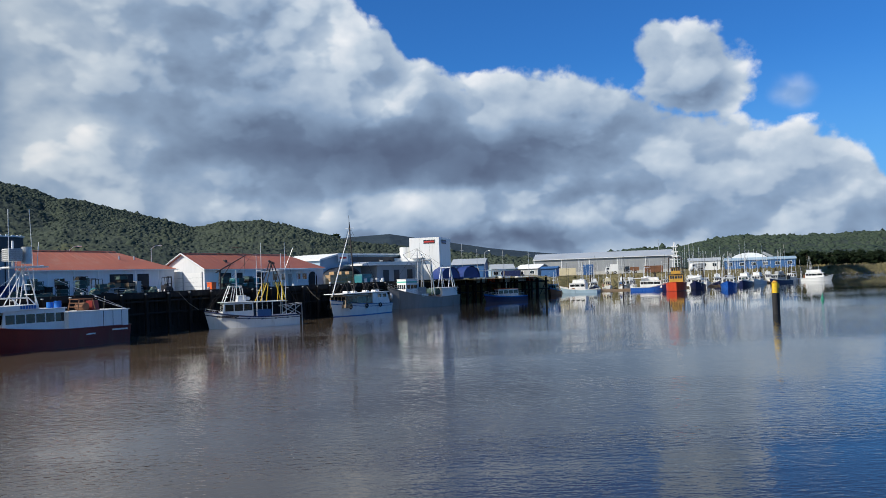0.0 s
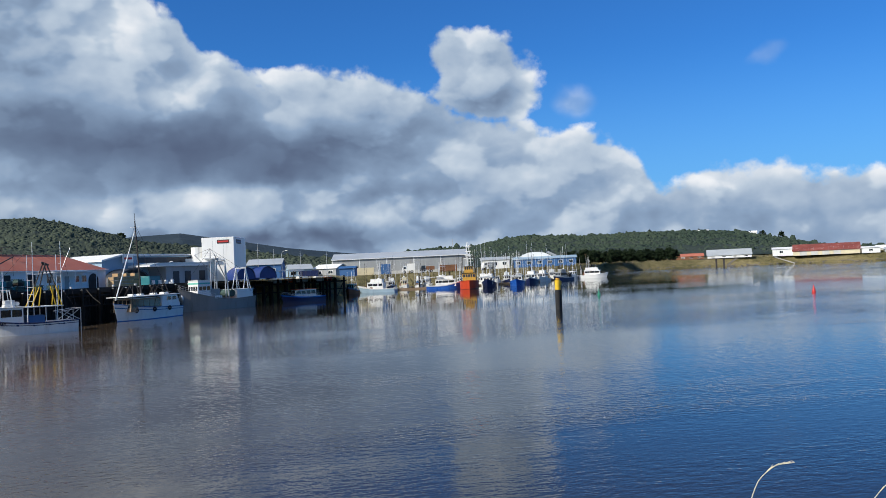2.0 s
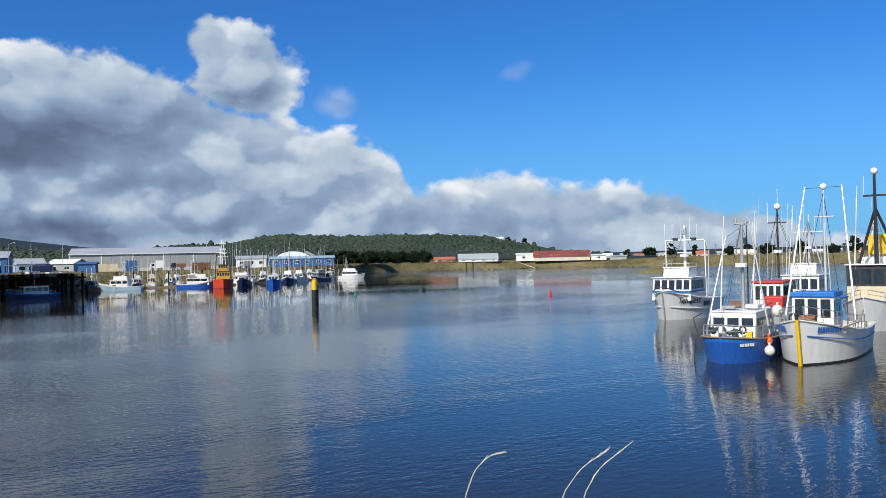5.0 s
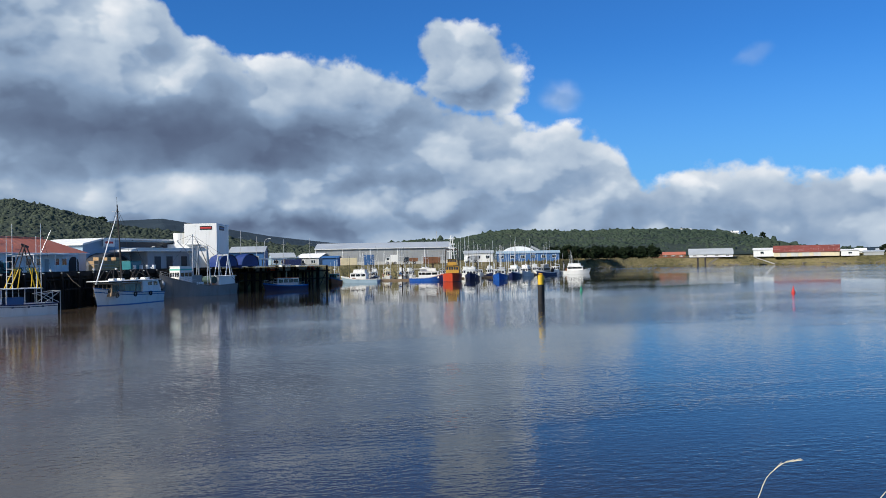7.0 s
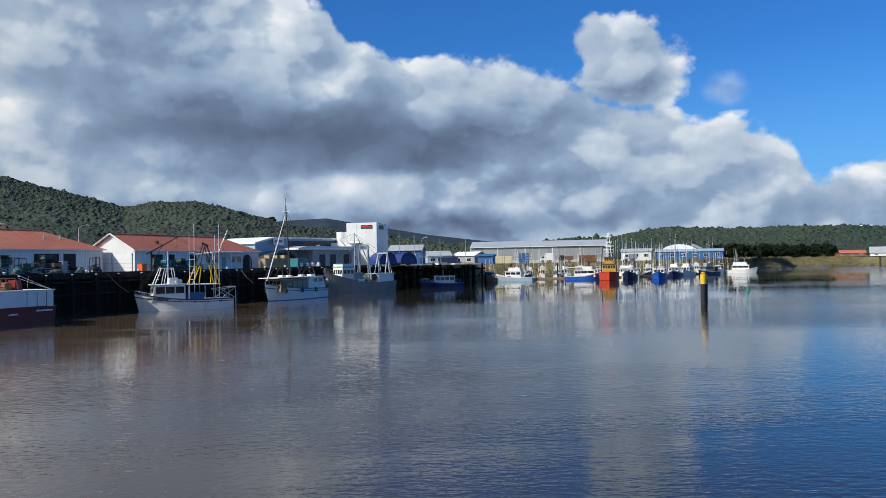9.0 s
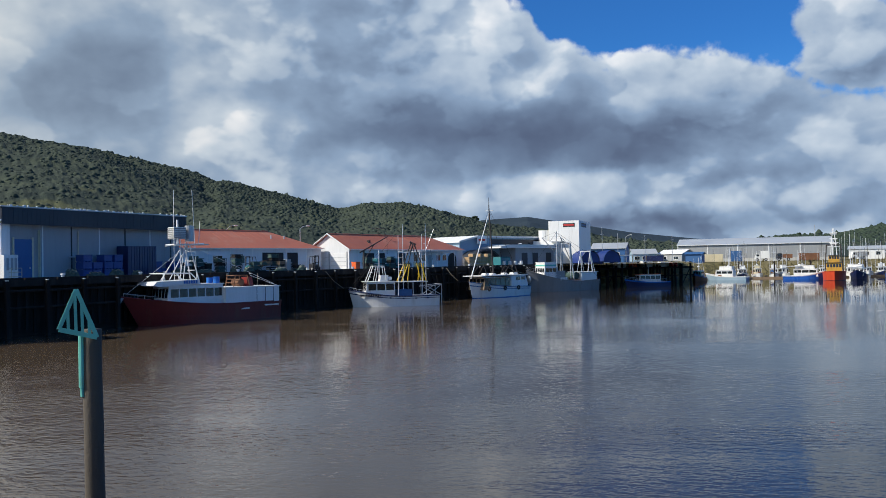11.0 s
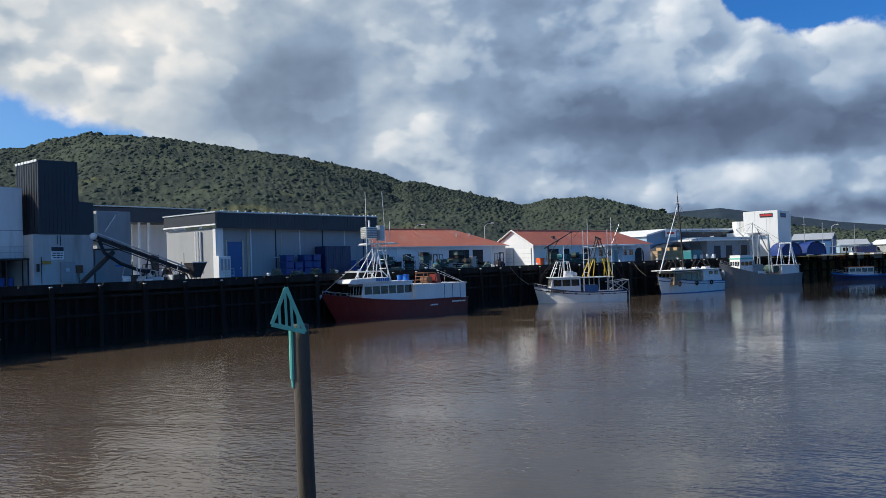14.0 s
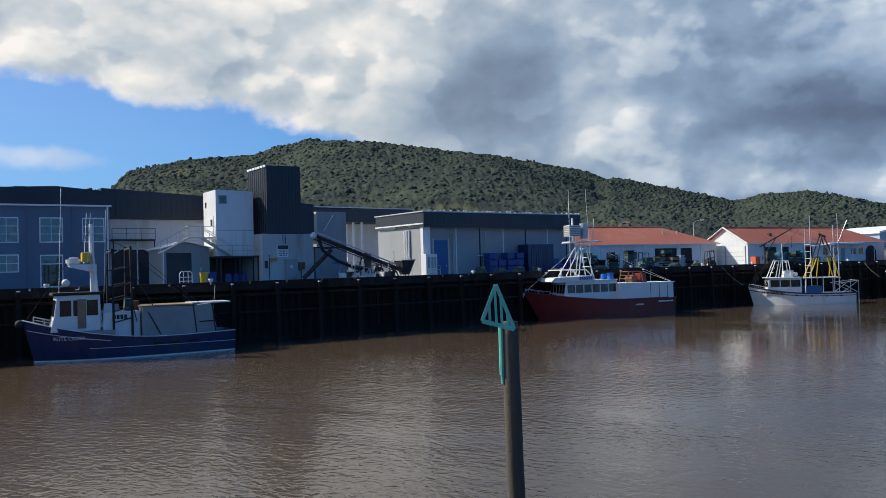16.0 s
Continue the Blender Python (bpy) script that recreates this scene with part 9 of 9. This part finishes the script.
# pallets and boxes before the first red-roofed shed
rng = random.Random(23)
for k in range(9):
    x, y = -41.6 + 0.46 * k * 0.9 + rng.uniform(-0.3, 0.3), 106.4 + k * 0.75
    t = thing("pallet_stack", on_wharf(x - 1.2, y, 1.15 + rng.uniform(-0.1, 0.1)), "stack of worn grey timber pallets", "pallets", "pallet stacks")
    for q in range(rng.randint(4, 12)):
        z = q * 0.15
        box_part("pallet", (-0.6, 0.6, -0.5, 0.5, z, z + 0.12), M[rng.choice(("deck_wood", "wall_grey", "timber"))], t)
for x, y, w, h, mt, lab in ((-40.0, 110.0, 0.7, 1.7, "wall_grey", "pale grey board crate leaning by the shed"), (-32.6, 119.2, 0.9, 1.2, "orange", "orange plastic fish bin on the wharf"), (-32.2, 120.1, 0.8, 0.6, "white", "white fish bin on the wharf"), (-47.6, 96.2, 0.8, 1.0, "timber", "dark crate by the shed"), (-46.6, 98.4, 1.0, 1.3, "timber", "dark crate by the shed"), (-45.6, 100.4, 0.9, 1.1, "wall_grey", "grey crate by the shed")):
    t = thing("crate", on_wharf(x, y, 1.1), lab, "crate", "wharf crates")
    box_part("body", (-w / 2, w / 2, -w / 2, w / 2, 0.08, h), M[mt], t, bevel=0.03)
    box_part("rim", (-w / 2 - 0.04, w / 2 + 0.04, -w / 2 - 0.04, w / 2 + 0.04, h - 0.12, h + 0.02), M[mt], t, bevel=0.02)
    for q in (-0.3, 0.3):
        box_part("runner", (-w / 2, w / 2, q * w - 0.06, q * w + 0.06, 0, 0.08), M["timber"], t)
# teal bins and nets before the gabled shed
for k in range(6):
    t = thing("fish_bin", on_wharf(-30.9 + 0.42 * k * 1.2, 122.6 + 0.9 * k * 1.2, 1.14), "teal plastic fish bin by the gabled shed", "bin", "teal bins")
    for j2 in range(2 if k % 3 else 1):
        box_part("tub", (-0.55, 0.55, -0.5, 0.5, 0.1 + j2 * 0.85, 0.85 + j2 * 0.85), M["bin_teal"] if k % 2 else M["net"], t, bevel=0.05)
    for q in (-0.4, 0.3):
        box_part("foot", (q, q + 0.12, -0.5, 0.5, 0, 0.1), M["bin_teal"], t)
# wharf crane by the gabled shed
t = thing("wharf_crane", Matrix.Identity(4), "small dark jib crane on the wharf", "crane")
tube_part("post", [(-31.0, 117.9, DECK - 0.02), (-31.0, 117.9, 7.9)], 0.14, M["dark_steel"], t)
tube_part("jib", [(-31.4, 117.2, 7.6), (-28.4, 122.7, 10.1)], 0.11, M["dark_steel"], t, r1=0.07)
tube_part("strut", [(-31.0, 117.9, 6.4), (-29.9, 119.9, 8.8)], 0.06, M["dark_steel"], t)
tube_part("cable", [(-28.5, 122.5, 10.0), (-28.5, 122.5, 7.4)], 0.03, M["dark_steel"], t)
# timber packs and gear beyond the sheds
for k in range(7):
    x, y = -17.6 + 0.45 * k * 1.25, 150.0 + 0.9 * k * 1.25
    t = thing("crate_stack", on_wharf(x - 2.0, y + 1, 1.1), "stack of pale pine fish crates", "crates", "pine crate stacks")
    for q in range(3 + (k % 2)):
        box_part("crate", (-0.6, 0.6, -0.55, 0.55, q * 0.62, q * 0.62 + 0.56), M["crate"], t, bevel=0.02)
t = thing("tank", on_wharf(-13.9, 155.6, 1.1), "square teal insulated tank on the wharf", "tank")
box_part("body", (-1.7, 1.7, -0.9, 0.9, 0.0, 1.6), M["bin_teal"], t, bevel=0.06)
box_part("lid", (-1.75, 1.75, -0.95, 0.95, 1.602, 1.75), M["bin_teal"], t, bevel=0.04)
for k in range(4):
    (x, y), _ = wharf_at(176 + k * 2.0, 2.4)
    t = thing("white_drum", on_wharf(x, y), "white plastic drum on the wharf", "drum", "white drums")
    tube_part("barrel", [(0, 0, 0), (0, 0, 0.95)], 0.3, M["white"], t, n=14)
    tube_part("lid", [(0, 0, 0.95), (0, 0, 1.0)], 0.27, M["bin_blue"], t, n=14)


def lamp_post(x, y, h, arm, turn, label):
    t = thing("street_lamp", on_wharf(x, y, turn), label, "lamp", "street lamps")
    tube_part("pole", [(0, 0, 0), (0, 0, h)], 0.09, M["steel"], t, r1=0.06)
    tube_part("arm", [(0, 0, h), (arm * 0.5, 0, h + 0.45), (arm, 0, h + 0.55)], 0.05, M["steel"], t)
    box_part("head", (arm, arm + 0.6, -0.12, 0.12, h + 0.48, h + 0.62), M["white"], t, bevel=0.04)


lamp_post(-45.2, 130.6, 6.9, 1.3, 0.9, "galvanised street lamp behind the sheds")
lamp_post(-11.9, 173.4, 4.0, 0.2, 0, "short white lamp post by the cool store")
lamp_post(14, 232, 7.0, 1.2, -0.5, "galvanised street lamp by the blue shed")
lamp_post(-52.5, 118, 6.6, 1.2, 0.9, "galvanised street lamp behind the store shed")
for x, y, h in ((7.2, 222, 9.5), (11.5, 226, 8.0), (18.5, 224, 7.2), (28.5, 250, 8.0)):
    t = thing("flag_mast", on_wharf(x, y), "thin steel mast beyond the jetty", "mast", "yard masts")
    tube_part("pole", [(0, 0, -0.6), (0, 0, h)], 0.09, M["steel"], t, r1=0.05)
    tube_part("bracket", [(-0.5, 0, h * 0.8), (0.5, 0, h * 0.8)], 0.04, M["steel"], t)

# pots, nets and dark gear heaped before the store sheds
def pot_stack(x, y, turn, n, seed):
    r = random.Random(seed)
    t = thing("pot_stack", on_wharf(x, y, turn), "stack of dark framed fishing pots on the wharf", "pots", "pot stacks")
    for k in range(n):
        bm = B()
        z = k * 0.5
        o = r.uniform(-0.06, 0.06)
        for zz in (z + 0.03, z + 0.45):
            chain(bm, [(-0.6 + o, -0.5, zz), (0.6 + o, -0.5, zz), (0.6 + o, 0.5, zz), (-0.6 + o, 0.5, zz), (-0.6 + o, -0.5, zz)], 0.03, 5)
        for px, py in ((-0.6, -0.5), (0.6, -0.5), (0.6, 0.5), (-0.6, 0.5)):
            tube(bm, (px + o, py, z + 0.03), (px + o, py, z + 0.45), 0.03, n=5)
        quad_box(bm, -0.55 + o, 0.55 + o, -0.45, 0.45, z + 0.05, z + 0.4, 0.08)
        part("pot", bm, M["net"] if (k + seed) % 3 else M["timber"], t)


def net_heap(x, y, w, h, seed):
    r = random.Random(seed)
    t = thing("net_heap", on_wharf(x, y, r.uniform(0, 3)), "heap of dark green fishing net on the wharf", "net", "net heaps")
    bm = B()
    ball(bm, (0, 0, 0), 1.0, sub=3)
    for v in bm.verts:
        k = 1 + 0.35 * noise.noise(v.co * 2.3 + Vector((seed, 0, 0)))
        v.co = Vector((v.co.x * w * k, v.co.y * w * 0.7 * k, max(0.0, v.co.z) * h * k))
    part("net", bm, M["net"], t)
    tube_part("head_rope", [(math.cos(a) * w * 0.6, math.sin(a) * w * 0.4, h * 0.8 + 0.1 * math.sin(3 * a)) for a in np.linspace(0, 5.5, 12)], 0.05, M["rope"], t)


rng = random.Random(77)
for k in range(12):
    (x, y), (ux, uy) = wharf_at(106 + k * 1.9 + rng.uniform(-0.3, 0.3), rng.uniform(4.5, 8.5))
    pot_stack(x, y, math.atan2(uy, ux) + rng.uniform(-0.2, 0.2), rng.randint(2, 5), k)
for k in range(6):
    (x, y), _ = wharf_at(104 + k * 4.2 + rng.uniform(-0.8, 0.8), rng.uniform(3, 5))
    net_heap(x, y, rng.uniform(0.7, 1.3), rng.uniform(0.5, 1.0), k)
for k in range(7):
    (x, y), (ux, uy) = wharf_at(137 + k * 2.2 + rng.uniform(-0.4, 0.4), rng.uniform(4.0, 7.0))
    pot_stack(x, y, math.atan2(uy, ux) + rng.uniform(-0.2, 0.2), rng.randint(1, 4), 40 + k)
for k in range(5):
    (x, y), _ = wharf_at(90 + k * 2.6, rng.uniform(3, 6))
    net_heap(x, y, rng.uniform(0.6, 1.0), rng.uniform(0.4, 0.9), 20 + k)

# mooring lines
for nm, pts in (("mooring_line", [(-54.3, 42.8, DECK), (-53.4, 41.9, 3.2), (-53.4, 41.0, 2.0)]), ("mooring_line", [(-38.3, 95.0, DECK), (-37.9, 93.6, 3.0), (-37.3, 91.0, 2.4)]),
                ("mooring_line", [(-20.6, 130.5, DECK), (-19.8, 130.4, 3.9), (-18.7, 130.5, 2.9)]), ("mooring_line", [(-12.6, 149.5, DECK), (-11.2, 151.5, 4.1), (-9.3, 154.6, 3.5)]),
                ("mooring_line", [(-33.5, 107, DECK), (-32.6, 108, 3.6), (-31.6, 109.2, 2.6)])):
    bm = B()
    chain(bm, pts, 0.03, 6)
    tagged(part(nm, bm, M["rope"]), "old mooring rope from boat to bollard", "rope", "mooring lines")

# dry grass stalks close by
def stalk(base, pts, tip, label):
    t = thing("grass_stalk", Matrix.Translation(base), label, "grass", "near grass stalks")
    q = [Vector((0, 0, 0))] + [Vector(p) - Vector(base) for p in pts]
    dense = []
    for i in range(len(q) - 1):
        for k in range(4):
            dense.append(q[i].lerp(q[i + 1], k / 4))
    dense.append(q[-1])
    sm = [dense[0]] + [(dense[i - 1] + dense[i] * 2 + dense[i + 1]) / 4 for i in range(1, len(dense) - 1)] + [dense[-1]]
    tube_part("stem", sm, 0.0016, M["straw"], t, r1=0.0008, n=6)
    bm = B()
    r = random.Random(len(pts) + int(tip * 100))
    for k in range(len(sm) - 7, len(sm) - 1):
        p = sm[k]
        for _ in range(2):
            d = (sm[min(k + 1, len(sm) - 1)] - p).normalized() * r.uniform(0.012, 0.03) + Vector((r.uniform(-0.0026, 0.0026), r.uniform(-0.0026, 0.0026), r.uniform(-0.0020, 0.0039)))
            tube(bm, p, p + d, 0.0012, 0.0003, 5)
    part("seed_head", bm, M["straw"], t)
    tube_part("blade", [sm[6], sm[6] + Vector((0.03, -0.02, 0.05)), sm[6] + Vector((0.06, -0.05, 0.07))], 0.0020, M["straw"], t, r1=0.0007, n=5)


stalk((1.40, 2.25, 4.13), [(1.43, 2.28, 5.05), (1.45, 2.27, 5.35), (1.48, 2.26, 5.43), (1.51, 2.235, 5.468), (1.535, 2.22, 5.475)], 0.1, "dry curved grass stalk near the viewer")
stalk((1.55, 2.15, 4.16), [(1.62, 2.15, 5.05), (1.66, 2.12, 5.36), (1.70, 2.08, 5.44), (1.755, 2.03, 5.492)], 0.2, "dry grass stalk near the viewer")
stalk((1.60, 2.12, 4.17), [(1.66, 2.11, 5.05), (1.70, 2.08, 5.36), (1.735, 2.05, 5.44), (1.80, 1.99, 5.512)], 0.3, "dry grass stalk with a seed head")
